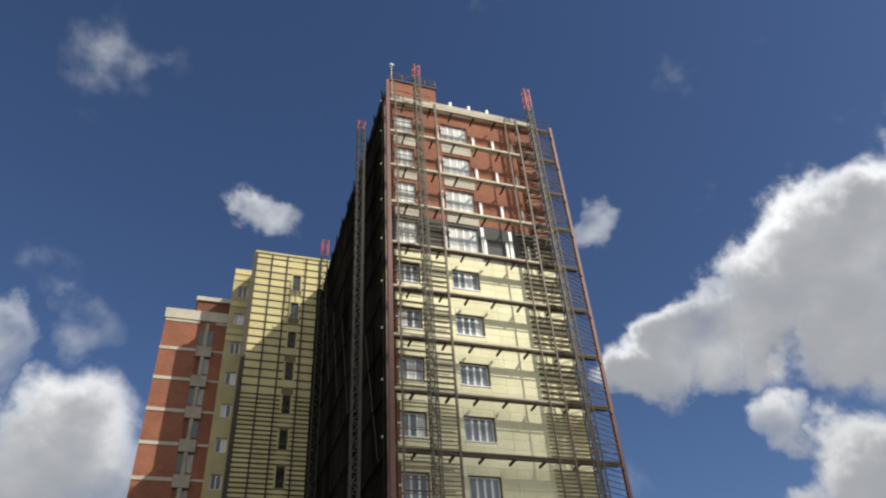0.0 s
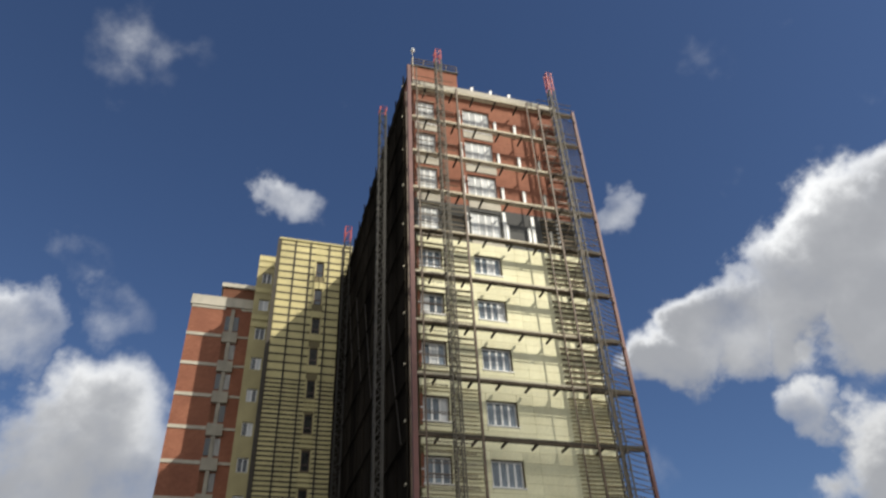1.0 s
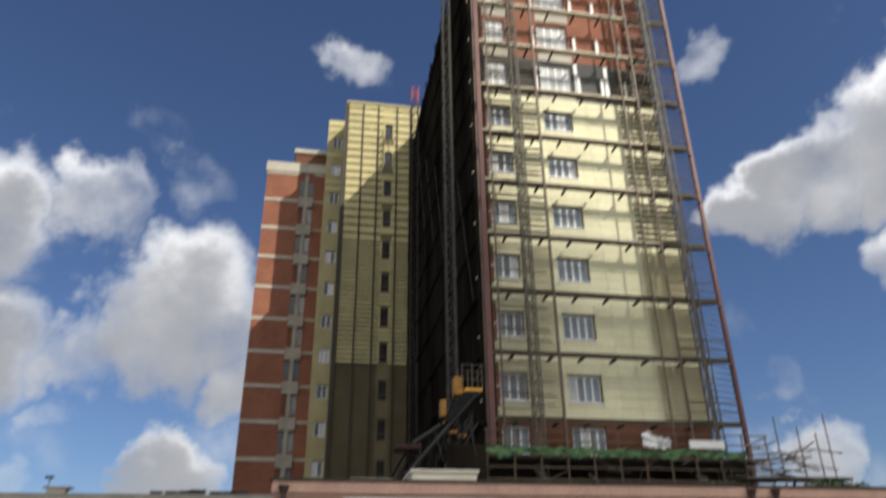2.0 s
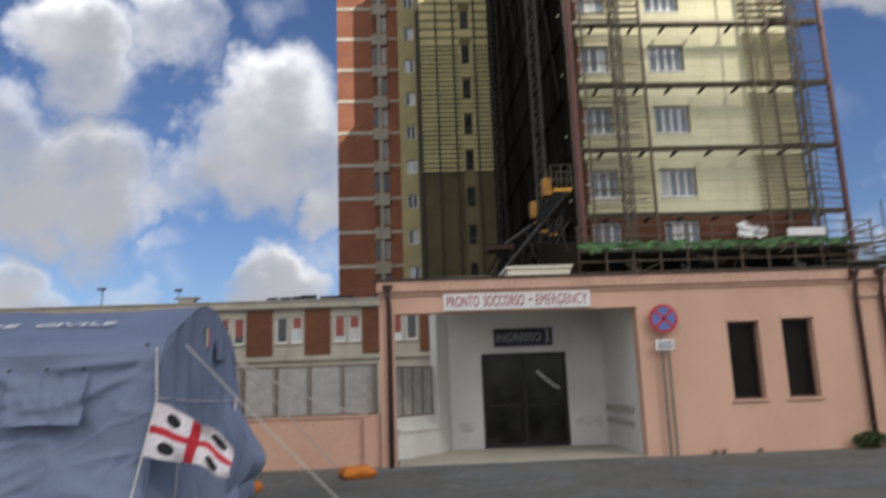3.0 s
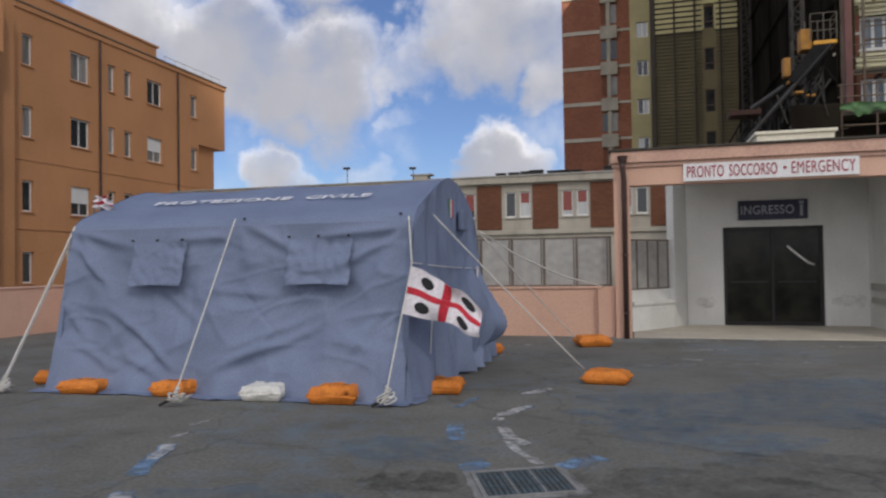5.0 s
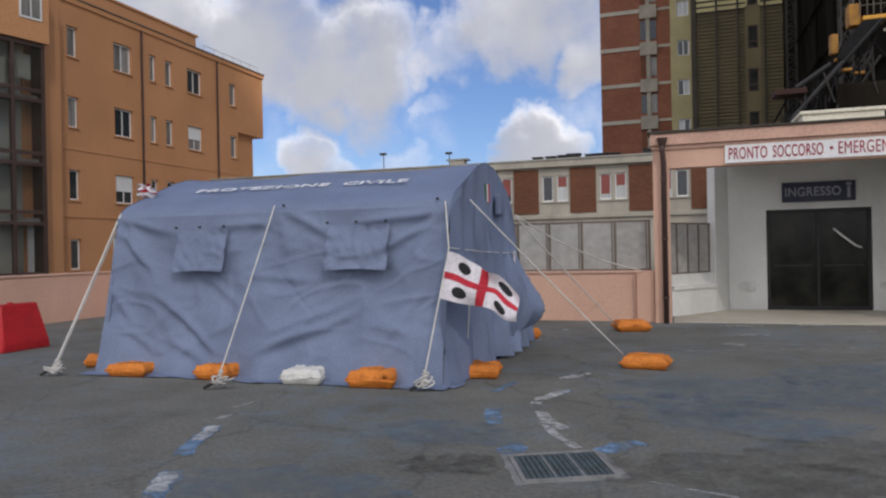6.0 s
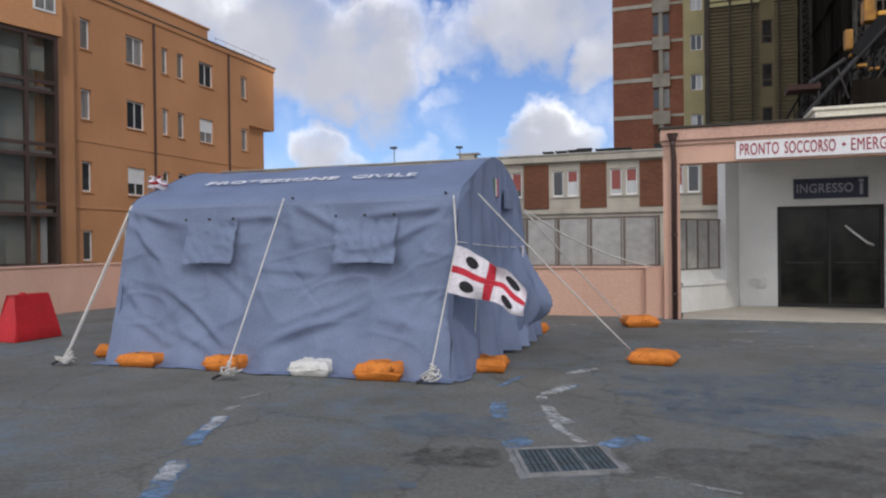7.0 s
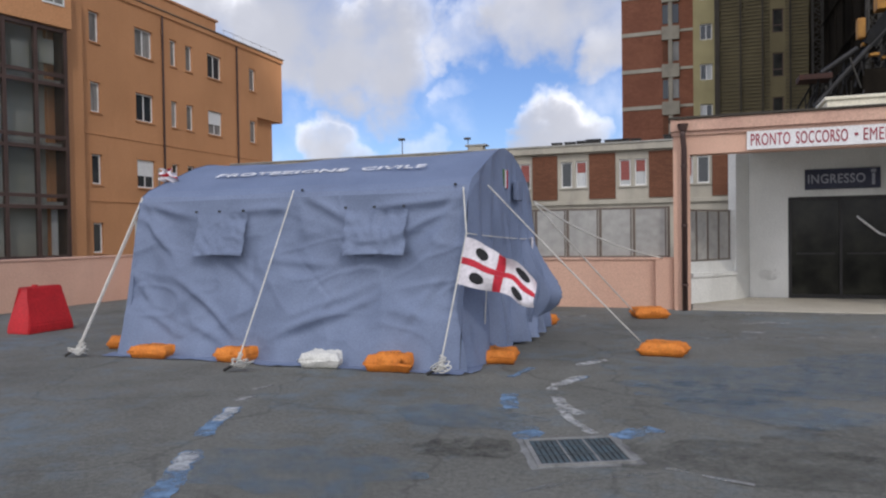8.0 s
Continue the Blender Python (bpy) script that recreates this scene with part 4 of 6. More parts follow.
    # white uprights beside the windows of the upper storeys
    for k in (3, 4, 5, 6):
        for x, dz in ((12.35, 1.5), (15.1, 0.95), (16.65, 0.95), (18.2, 0.95)):
            part("upright", B(x - 0.09, x + 0.09, TY - 0.16, TY - 0.01, deck_z(k - 1) + 0.9, deck_z(k - 1) + 1.15 + dz), M_WHITE if x < 18 else M_GREY_CONC, h, "white upright strip")
    for x in (13.6, 15.1, 16.6, 18.1, 19.3):
        part("roof_upright", B(x - 0.10, x + 0.10, TY - 0.1, TY + 0.08, 43.102, 44.0 if x < 18 else 43.6), M_WHITE, h, "white upright on the parapet")
    for x in (15.0, 17.0, 18.8):
        part("pier", B(x - 0.11, x + 0.11, TY - 0.08, TY - 0.003, z_cream + 0.3, z_grey - 0.2), M_WHITE, h, "white pier")
    return h, colA, colB


# bluish base colour puts the reflected sky into the panes
M_GLASS_SKY = surf("sky_reflection_glass", (0.20, 0.245, 0.29), (0.10, 0.125, 0.15), scale=2.0, rough=0.1, bump=0.0, spec=0.6, stretch=(2, 2, 0.6), rand=0.25)
M_GREY_DARK = surf("dark_grey_render", (0.10, 0.10, 0.095), (0.07, 0.07, 0.07), scale=0.6, rough=0.9)
tower_ob, colA, colB = tower()

# insulation boards fixed to the middle storeys; the brick jamb of the end windows stays bare
for k in range(-3, 3):
    base, wt = deck_z(k - 1), win_top(k)
    part("brick_jamb", B(TX0 + 0.02, 9.13, TY - 0.03, TY - 0.002, wt - 1.6, wt + 0.1), M_BRICK, tower_ob, "bare red brick beside the window")
    part("white_bar", B(TX0 + 0.03, 9.12, TY - 0.045, TY - 0.031, wt - 0.75, wt - 0.66), M_WHITE, tower_ob)
    for j in range(6):
        z0 = base + 0.32 + j * 0.542
        z1 = z0 + 0.53
        spans = [(TX0 + 0.02, TX1 - 0.02)]
        if z0 < wt and z1 > wt - 1.4:
            spans = [(10.58, 12.65), (14.45, TX1 - 0.02)]
            for c in (colA, colB):
                if z1 > wt + 0.05:
                    part("board", B(c[0] - 0.02, c[1] + 0.02, TY - 0.06, TY - 0.002, max(z0, wt + 0.01), z1), M_CREAM, tower_ob)
                if z0 < wt - 1.55:
                    part("board", B(c[0] - 0.02, c[1] + 0.02, TY - 0.06, TY - 0.002, z0, wt - 1.49), M_CREAM, tower_ob)
        for a, b in spans:
            cuts = [a] + [c for c in (12.3, 15.4, 18.3) if a + 0.3 < c < b - 0.3] + [b]
            for c, d in zip(cuts, cuts[1:]):
                part("board", B(c + 0.006, d - 0.006, TY - 0.06, TY - 0.002, z0, min(z1, base + 3.54)), M_CREAM, tower_ob)

# scaffold
scaf = thing("facade_scaffold", (14.5, SY, 0), "brown tubular steel scaffold with timber decks along the tower front", "scaffold")
for x, mt, r in ((8.38, M_RUST, 0.13), (8.95, M_PIPE_BROWN, 0.04), (11.9, M_PIPE_BROWN, 0.06), (17.35, M_PIPE_BROWN, 0.035), (18.3, M_PIPE_BROWN, 0.055), (19.62, M_PIPE_BROWN, 0.07)):
    part("post", B(x - r, x + r, SY - r, SY + r, 4.0, 43.6 if x < 9 else 42.0), mt, scaf)
part("post", B(8.39, 8.51, SY + 1.05, SY + 1.17, 4.0, 42.0), M_PIPE_BROWN, scaf)
part("post", B(21.5, 21.7, SY + 0.65, SY + 0.85, 4.0, 42.9), M_RUST, scaf, "red-brown corner post")
for k in range(-4, 7):
    z = deck_z(k)
    part("deck", B(8.55, 20.98, SY + 0.07, SY + (0.36 if k > 2 else 0.42), z - 0.07, z), M_DECK_PALE if k > 2 else M_DECK, scaf)
    part("toe_board", B(8.56, 18.2, SY + 0.02, SY + 0.06, z - 0.02, z + (0.11 if k > 2 else 0.08)), M_DECK_PALE if k > -2 else M_DECK, scaf, "toe board")
    part("toe_board", B(18.4, 20.97, SY + 0.02, SY + 0.06, z - 0.02, z + 0.12), M_DECK, scaf, "dark toe board")
    part("ledger", T((8.4, SY, z - 0.14), (21.1, SY, z - 0.14), 0.035), M_PIPE_BROWN, scaf)
    for dz in (0.55, 1.05):
        part("guard_rail", T((8.4, SY, z + dz), (11.6, SY, z + dz), 0.025), M_PIPE_BROWN, scaf)
        part("guard_rail", T((18.3, SY, z + dz), (21.1, SY, z + dz), 0.03), M_PIPE_BROWN, scaf)
    for x in (9.6, 11.6, 13.2, 14.9, 16.6, 18.6, 20.0):
        part("cantilever_beam", B(x - 0.05, x + 0.05, SY + 0.05, SY + 0.90, z - 0.20, z - 0.075), M_DARKLINE, scaf)
    # sloping lattice at the open end
    if k < 6:
        for j in range(10):
            z0 = z + 0.10 + j * 0.325
            part("lattice_bar", T((19.70, SY, z0), (21.50, SY + 0.73, z0), 0.030, 6), M_PIPE_BROWN, scaf)
    part("end_ledger", T((20.98, SY + 0.1, z - 0.05), (21.6, SY + 0.72, z - 0.05), 0.06), M_PIPE_BROWN, scaf)
    if 0 < k < 6:
        part("brace", T((18.3, SY, z), (19.62, SY, z + 3.25), 0.03), M_PIPE_BROWN, scaf)
M_BATTEN_PALE = surf("tan_batten", (0.36, 0.30, 0.16), (0.26, 0.215, 0.12), scale=2, rough=0.8)
M_BATTEN = surf("brown_batten", (0.15, 0.115, 0.065), (0.10, 0.08, 0.05), scale=2, rough=0.8)
# horizontal battens over the boarding, both sides of the smooth middle
for k in range(-4, 3):
    z = deck_z(k)
    # thick battens on the upper boards, fine pale ones on the lower storeys
    n, pitch, thick, mt = (8, 0.37, 0.12, M_BATTEN) if k > -2 else (13, 0.225, 0.055, M_BATTEN_PALE)
    for j in range(n):
        zz = z + 0.38 + j * pitch
        part("batten", B(10.62, 12.25, TY - 0.12, TY - 0.08, zz, zz + thick * 0.55), mt, scaf)
        part("batten", B(17.55, 20.1, TY - 0.14, TY - 0.085, zz, zz + thick), mt, scaf)
        if not 1 < j < n - 2:
            part("batten", B(8.95, 10.6, TY - 0.12, TY - 0.08, zz, zz + thick * 0.5), mt, scaf)
for k in (-4, -3):
    for j in range(10):
        zz = deck_z(k) + 0.45 + j * 0.27
        if j % 2:
            part("slat", B(9.0, 11.55, SY + 0.16, SY + 0.19, zz, zz + 0.05), M_PIPE_BROWN, scaf)
for k in range(3, 6):
    z = deck_z(k)
    for j in range(5):
        zz = z + 0.45 + j * 0.58
        part("batten", B(18.6, 20.1, TY - 0.16, TY - 0.10, zz, zz + 0.10), M_PIPE_BROWN, scaf)
for k in range(-3, 7):
    z = deck_z(k - 1)
    for j in range(4):
        part("ladder_rung", T((8.98, SY + 0.2, z + 0.5 + j * 0.75), (10.3, SY + 0.2, z + 0.5 + j * 0.75), 0.022), M_DECK_PALE if k > 2 else M_PIPE_BROWN, scaf)
ball = thing("beacon", (8.7, SY, 45.4), "small round white beacon on a thin pole", "beacon")
part("pole", T((8.7, SY, 42.0), (8.7, SY, 45.3), 0.03), M_STEEL, ball)
bm = bmesh.new()
bmesh.ops.create_icosphere(bm, subdivisions=2, radius=0.17, matrix=Matrix.Translation((8.7, SY, 45.45)))
part("globe", bm, M_WHITE, ball, smooth=True)


def mast(x, y, z0, z1, red, size=0.5, mat=None, label="steel lattice hoist mast with a red top section"):
    mat = mat or M_MAST
    h = thing("hoist_mast", (x, y, z0), label, "hoist mast", "hoist masts")
    s = size / 2
    for top, lo, hi, mt in ((0, z0, z1 - red, mat), (1, z1 - red, z1, M_RED_STEEL)):
        if hi - lo < 0.1:
            continue
        for dx, dy in ((-s, -s), (s, -s), (s, s), (-s, s)):
            part("chord", B(x + dx - 0.032, x + dx + 0.032, y + dy - 0.032, y + dy + 0.032, lo, hi), mt, h)
        bm = bmesh.new()
        n = max(1, int((hi - lo) / 0.5))
        st = (hi - lo) / n
        for i in range(n):
            a, b = lo + i * st, lo + (i + 1) * st
            f = 1 if i % 2 else -1
            tube(bm, (x - s * f, y - s, a), (x + s * f, y - s, b), 0.022, 5)
            tube(bm, (x - s, y + s * f, a), (x - s, y - s * f, b), 0.022, 5)
            tube(bm, (x - s, y - s, b), (x + s, y - s, b), 0.022, 5)
            tube(bm, (x + s * f, y + s, a), (x - s * f, y + s, b), 0.022, 5)
            tube(bm, (x - s, y - s, b), (x - s, y + s, b), 0.022, 5)
        part("lacing", bm, mt, h)
    return h


mast(10.42, 31.2, 0.0, 45.1, 1.1, 0.40)
mast(19.25, 31.2, 0.0, 45.1, 2.0, 0.40)
M_MAST_DARK = surf("dark_mast_steel", (0.055, 0.050, 0.042), (0.032, 0.030, 0.026), rough=0.8, metal=0.0)
mast(6.5, 31.7, 0.0, 38.3, 0.4, 0.42, M_MAST_DARK, "dark steel lattice hoist mast beside the dark net")

# shaded side face behind netting; the shade is put into the near-black colour
net = thing("side_scaffold", (8.4, 45, 0), "side scaffold hung with safety netting, shade put into its near-black colour", "scaffold")


def net_sheet(u, v):
    y, z = 32.9 + u * 25.2, 5.0 + v * 38.6
    sway = 0.10 * noise.noise((y * 0.5, z * 0.25, 3)) + 0.05 * math.sin(y * math.pi / 1.25) ** 2
    return Vector((8.40 - sway, y, z))


def sheet(fn, nu, nv, back=None):
    bm = bmesh.new()
    g = [[bm.verts.new(fn(i / nu, j / nv)) for j in range(nv + 1)] for i in range(nu + 1)]
    for i in range(nu):
        for j in range(nv):
            bm.faces.new((g[i][j], g[i + 1][j], g[i + 1][j + 1], g[i][j + 1]))
    return bm


part("netting", sheet(net_sheet, 60, 70), M_NET_SHADED, net, smooth=True)
part("netting", sheet(lambda u, v: Vector((7.72 + 0.66 * u - 0.06 * noise.noise((u * 3, v * 30, 2)), 57.7 + 0.10 * noise.noise((u * 3, v * 18, 5)), 5.0 + v * 37.6)), 8, 60), M_NET_SHADED, net, "dark netting round the far scaffold end", smooth=True)
for i in range(11):
    y = 33.0 + i * 2.5
    # posts and ledgers take the near-black too, as they stand in shade
    part("post", B(8.22, 8.30, y - 0.04, y + 0.04, 4.0, 43.8), M_NET_SHADED, net)
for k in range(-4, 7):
    part("ledger", B(8.20, 8.27, 32.9, 58.0, deck_z(k) - 0.05, deck_z(k) + 0.05), M_NET_SHADED, net)
    part("toe_board", B(8.17, 8.20, 32.9, 58.0, deck_z(k), deck_z(k) + 0.16), M_NET_SHADED, net)
    part("net_tie", B(8.14, 8.2, 32.95, 33.08, deck_z(k) + 1.0, deck_z(k) + 1.10), M_DECK_PALE, net)
for i in range(6):
    y = 34 + i * 4.2
    part("brace", T((8.2, y, deck_z(i % 5 - 2)), (8.2, y + 3.5, deck_z(i % 5 + 1)), 0.03, 6), M_DARKLINE, net)
m3 = mast(7.9, 55.0, 0.0, 46.5, 1.6, 0.6, M_MAST_DARK, "red-topped lattice hoist mast above the side scaffold")

# protective platform with green net at the foot of the scaffold
plat = thing("protective_platform", (14, 30.8, 0), "scaffold platform edged with green netting at the tower foot", "scaffold")
part("deck", B(7.6, 20.8, 29.9, 31.6, 7.0, 7.12), M_DECK, plat)


def green_sheet(u, v):
    x = 7.5 + u * 12.2
    top = 7.42 + 0.16 * noise.noise((x * 0.8, 0, 5)) + 0.07 * noise.noise((x * 4, 0, 2))
    drop = 0.30 + 0.45 * max(0.0, noise.noise((x * 0.9, 3, 7))) + 0.16 * noise.noise((x * 3.5, 1, 4))
    bulge = 0.12 * noise.noise((x * 3, v * 2, 1)) + 0.05 * math.sin(x * 9 + v * 3)
    return Vector((x, 29.80 + bulge, top - v * drop))


part("green_net", sheet(green_sheet, 220, 8), M_GREEN, plat, smooth=True)
_rp = random.Random(3)
for i in range(12):
    x = 7.6 + i * 1.2
    part("post", T((x, 29.9, 3.7), (x, 29.9, 8.2), 0.035), M_PIPE_BROWN, plat)
for i in range(46):
    x, z = _rp.uniform(7.6, 20.0), _rp.uniform(5.2, 6.9)
    part("brace", T((x, 29.6 + _rp.random() * 0.6, z), (x + _rp.uniform(-1.2, 1.2), 29.7 + _rp.random() * 0.6, z + _rp.uniform(-0.5, 0.5)), 0.022, 6), (M_PIPE_BROWN, M_MAST, M_STEEL, M_DECK)[i % 4], plat)
for z in (5.0, 5.6, 6.1, 6.6, 7.7, 8.15):
    part("ledger", T((7.5, 29.9, z), (20.9, 29.9, z), 0.03), M_PIPE_BROWN, plat)


def crumple(u, v):
    x, z = 14.6 + 1.3 * u, 7.45 + 0.75 * v * (1 - 0.5 * u)
    return Vector((x + 0.12 * noise.noise((u * 5, v * 5, 1)), 29.6 + 0.25 * noise.noise((u * 4, v * 4, 8)), z + 0.14 * noise.noise((u * 6, v * 3, 3))))


plastic = thing("plastic_sheet", (15.2, 29.6, 7.4), "crumpled white plastic sheet hung over the platform rail", "plastic sheet")
part("sheet", sheet(crumple, 24, 16), M_WHITE, plastic, smooth=True)
# near-black sheet stands in for the shade under the deck
part("dark_sheet", B(7.6, 20.8, 31.5, 31.6, 3.8, 6.99), M_NET_SHADED, plat, "near-black sheet set in the shade below the deck")
part("white_board", B(16.9, 18.6, 29.7, 29.8, 7.5, 7.85), M_WHITE, plat, "white board on the rail")
rng = random.Random(11)
pile = thing("pipe_stack", (21.5, 29, 6.5), "tangle of spare scaffold tubes lying on the platform end", "scaffold tubes")
for i in range(26):
    x, z = rng.uniform(19.2, 22.2), rng.uniform(6.3, 7.6)
    d = rng.uniform(0.8, 2.2)
    part("tube", T((x, 29.5 + rng.uniform(-0.4, 0.3), z), (x + d, 29.5 + rng.uniform(-0.4, 0.3), z + rng.uniform(-0.5, 0.6)), 0.035, 6), M_STEEL if i % 3 else M_PIPE_BROWN, pile)
for x, zt in ((21.2, 9.0), (22.3, 8.6), (23.2, 8.3), (23.8, 9.2)):
    part("standing_tube", T((x, 29.6, 4), (x + 0.03, 29.6, zt), 0.03), M_PIPE_BROWN, pile)
part("support_deck", B(19.0, 24.2, 29.1, 30.2, 6.15, 6.25), M_DECK, pile)
for x in (19.3, 21.6, 24.0):
    part("support_post", T((x, 29.6, 0), (x, 29.6, 6.2), 0.06), M_PIPE_BROWN, pile)

# yellow material hoist
# stained yellow paint, darkened to put the shade on the boxes into it
M_YELLOW_SHADED = surf("shaded_yellow_paint", (0.46, 0.22, 0.03), (0.30, 0.14, 0.025), scale=3, rough=0.6, bump=0.1, stain=(0.08, 0.05, 0.03), stain_amt=0.6)
M_TRAY = surf("rusty_tray", (0.060, 0.022, 0.014), (0.035, 0.015, 0.011), rough=0.8)
M_CHUTE = surf("dark_chute_steel", (0.016, 0.016, 0.017), (0.009, 0.009, 0.009), scale=2, rough=0.8, bump=0.1, spec=0.15, stain=(0.035, 0.03, 0.025), stain_amt=0.4)
hoist = thing("material_hoist", (6.6, 30, 0), "yellow construction hoist with a dark conveyor and a railed basket", "construction hoist")
part("cab", B(6.18, 6.58, 29.6, 30.2, 10.7, 11.5, 0.04), M_YELLOW_SHADED, hoist, "yellow steel box")
part("lower_box", B(5.58, 5.86, 29.75, 30.1, 9.75, 10.5, 0.06), M_YELLOW_SHADED, hoist)
part("floor_frame", B(6.6, 7.4, 29.45, 30.35, 10.82, 10.97, 0.02), M_YELLOW, hoist)
for x in (6.5, 6.95, 7.4):
    for y in (29.45, 30.35):
        part("basket_post", T((x, y, 11.0), (x, y, 12.0), 0.024), M_MAST, hoist)
for z in (11.35, 11.7, 12.0):
    part("basket_rail", T((6.5, 29.45, z), (7.4, 29.45, z), 0.02), M_MAST, hoist)
    part("basket_rail", T((7.4, 29.45, z), (7.4, 30.35, z), 0.02), M_MAST, hoist)
for dy in (0.0, 0.45):
    part("boom", T((7.2, 29.5 + dy, 10.8), (4.2, 29.5 + dy, 7.4), 0.09, 8), M_BLACK, hoist)
bm = bmesh.new()
for i in range(9):
    t = i / 8
    tube(bm, (7.2 - 3 * t, 29.5, 10.8 - 3.4 * t), (7.2 - 3 * min(1, t + 0.12), 29.95, 10.8 - 3.4 * min(1, t + 0.12)), 0.05, 6)
part("boom_lacing", bm, M_BLACK, hoist)
for q in ((5.86, 9.5), (6.1, 9.1), (6.5, 8.95)):
    part("clamp", B(q[0] - 0.16, q[0] + 0.16, 29.6, 29.9, q[1] - 0.05, q[1] + 0.05, 0.02), M_YELLOW_SHADED, hoist)
bm = bmesh.new()
vs = [bm.verts.new((x, y, z)) for y in (29.42, 30.3) for x, z in ((7.35, 10.8), (6.6, 10.8), (5.95, 10.0), (5.75, 9.5), (6.1, 9.3), (6.5, 9.9))]
bm.faces.new(vs[:6])
bm.faces.new(vs[6:][::-1])
for i in range(6):
    j = (i + 1) % 6
    bm.faces.new((vs[i], vs[i + 6], vs[j + 6], vs[j]))
part("chute", bm, M_CHUTE, hoist, "dark sheet-metal chute")
part("arm", T((4.4, 29.8, 8.6), (5.6, 29.8, 9.4), 0.10), M_BLACK, hoist)
part("base", B(5.7, 7.5, 29.6, 30.8, 4.0, 8.6, 0.1), M_NET_SHADED, hoist, "dark machine body")
part("feed_tray", B(3.6, 4.7, 29.3, 30.3, 8.3, 8.5, 0.02), M_TRAY, hoist)
part("foot", B(5.8, 7.4, 29.7, 30.6, 1.16, 3.99), M_NET_SHADED, hoist)
_rh = random.Random(8)
for i in range(60):
    x = _rh.uniform(3.9, 7.2)
    z = _rh.uniform(7.2, 8.3) + max(0.0, x - 4.2) * 0.75
    part("strut", T((x, 29.4 + _rh.random(), z), (x + _rh.uniform(-0.9, 0.4), 29.4 + _rh.random(), z - _rh.uniform(0.6, 1.6)), _rh.uniform(0.02, 0.05), 6), (M_BLACK, M_CHUTE, M_MAST_DARK, M_CHUTE)[i % 4], hoist)
hoist.location.z = -1.15

# ---- panel-clad wing ----
wing = thing("clad_wing", (5, 58.3, 0), "tall wing clad in cream boards between dark rails", "building")
WX0, WX1, WYY = 1.68, 8.9, 58.3
wins = []
z = 44.25
while z > 3:
    wins.append((5.38, 6.12, z - 1.75, z))
    z -= 3.27
# bare below the boards, where the darkened ochre stands in for shade
part("front_wall", wall_with_holes(bmesh.new(), "y", WYY + 0.06, 0.3, WX0, WX1, 0, 46.5, wins), M_OCHRE_SHADED, wing)
# left side faces away from the sun; its shade is put in as a dark colour
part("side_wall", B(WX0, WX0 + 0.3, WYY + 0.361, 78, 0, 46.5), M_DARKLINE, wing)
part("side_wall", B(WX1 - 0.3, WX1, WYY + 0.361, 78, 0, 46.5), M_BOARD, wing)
part("roof", B(WX0 + 0.301, WX1 - 0.301, WYY + 0.37, 78, 46.0, 46.3), M_GREY_CONC, wing)
part("corner_post", B(WX0 - 0.34, WX0 + 0.02, WYY - 0.12, WYY + 0.3, 0, 46.55), M_DARKLINE, wing, "dark corner post")
for x0, x1, z0, z1 in wins:
    w = part("window", wall_with_holes(bmesh.new(), "y", WYY + 0.14, 0.07, x0 + 0.004, x1 - 0.004, z0 + 0.004, z1 - 0.004, [(x0 + 0.08, x1 - 0.08, z0 + 0.6, z1 - 0.08), (x0 + 0.08, x1 - 0.08, z0 + 0.08, z0 + 0.52)]), M_BRONZE, wing, "dark-framed window")
    # lower panes take the darker glass, putting the shade there into their colour
    part("pane", B(x0 + 0.08, x1 - 0.08, WYY + 0.17, WYY + 0.18, z0 + 0.6, z1 - 0.08), M_GLASS if z0 > 36 else M_DOOR_GLASS, w)
    part("pane", B(x0 + 0.08, x1 - 0.08, WYY + 0.17, WYY + 0.18, z0 + 0.08, z0 + 0.52), M_GLASS if z0 > 36 else M_DOOR_GLASS, w)
    for xa, xb in ((5.24, 5.37), (6.13, 6.26)) if z0 > 19.5 else ():
        part("trim_board", B(xa, xb, WYY - 0.02, WYY + 0.055, z0 - 0.05, z1 + 0.05), M_BOARD, wing)
cols = [(1.74, 3.10), (3.24, 4.62), (4.76, 5.23), (6.27, 6.50), (6.64, 7.86), (8.0, 8.85)]
row = 0.83
z = 19.4
while z < 46.0:
    # the boards are half as high on the lower storeys
    steps = 2 if z < 30.6 else 1
    for j in range(steps):
        zz, hh = z + j * row / 2, row / steps
        for c in cols:
            part("board", B(c[0], c[1], WYY - 0.02, WYY + 0.055, zz + 0.065, zz + hh - 0.065), M_BOARD, wing)
        cut = [w for w in wins if w[2] < zz + hh - 0.06 and w[3] > zz + 0.06]
        if not cut:
            part("board", B(5.24, 6.26, WYY - 0.02, WYY + 0.055, zz + 0.065, zz + hh - 0.065), M_BOARD, wing)
        part("rail", B(WX0 + 0.03, 5.2, WYY - 0.07, WYY + 0.055, zz - 0.058, zz + 0.058), M_DARKLINE, wing)
        part("rail", B(6.25, WX1, WYY - 0.07, WYY + 0.055, zz - 0.058, zz + 0.058), M_DARKLINE, wing)
    z += row
z = 19.4 - row / 3
while z > 4:
    part("rail", B(WX0 + 0.03, 5.2, WYY - 0.03, WYY + 0.055, z - 0.018, z + 0.018), M_DECK, wing)
    part("rail", B(6.25, WX1, WYY - 0.03, WYY + 0.055, z - 0.018, z + 0.018), M_DECK, wing)
    z -= row / 3
for x in (3.17, 4.69, 6.57, 7.93):
    part("upright", B(x - 0.065, x + 0.065, WYY - 0.12, WYY - 0.071, 0, 46.5), M_DARKLINE, wing)
part("cap", B(WX0 - 0.2, WX1, WYY - 0.14, WYY + 0.4, 46.501, 46.7), M_BOARD, wing)

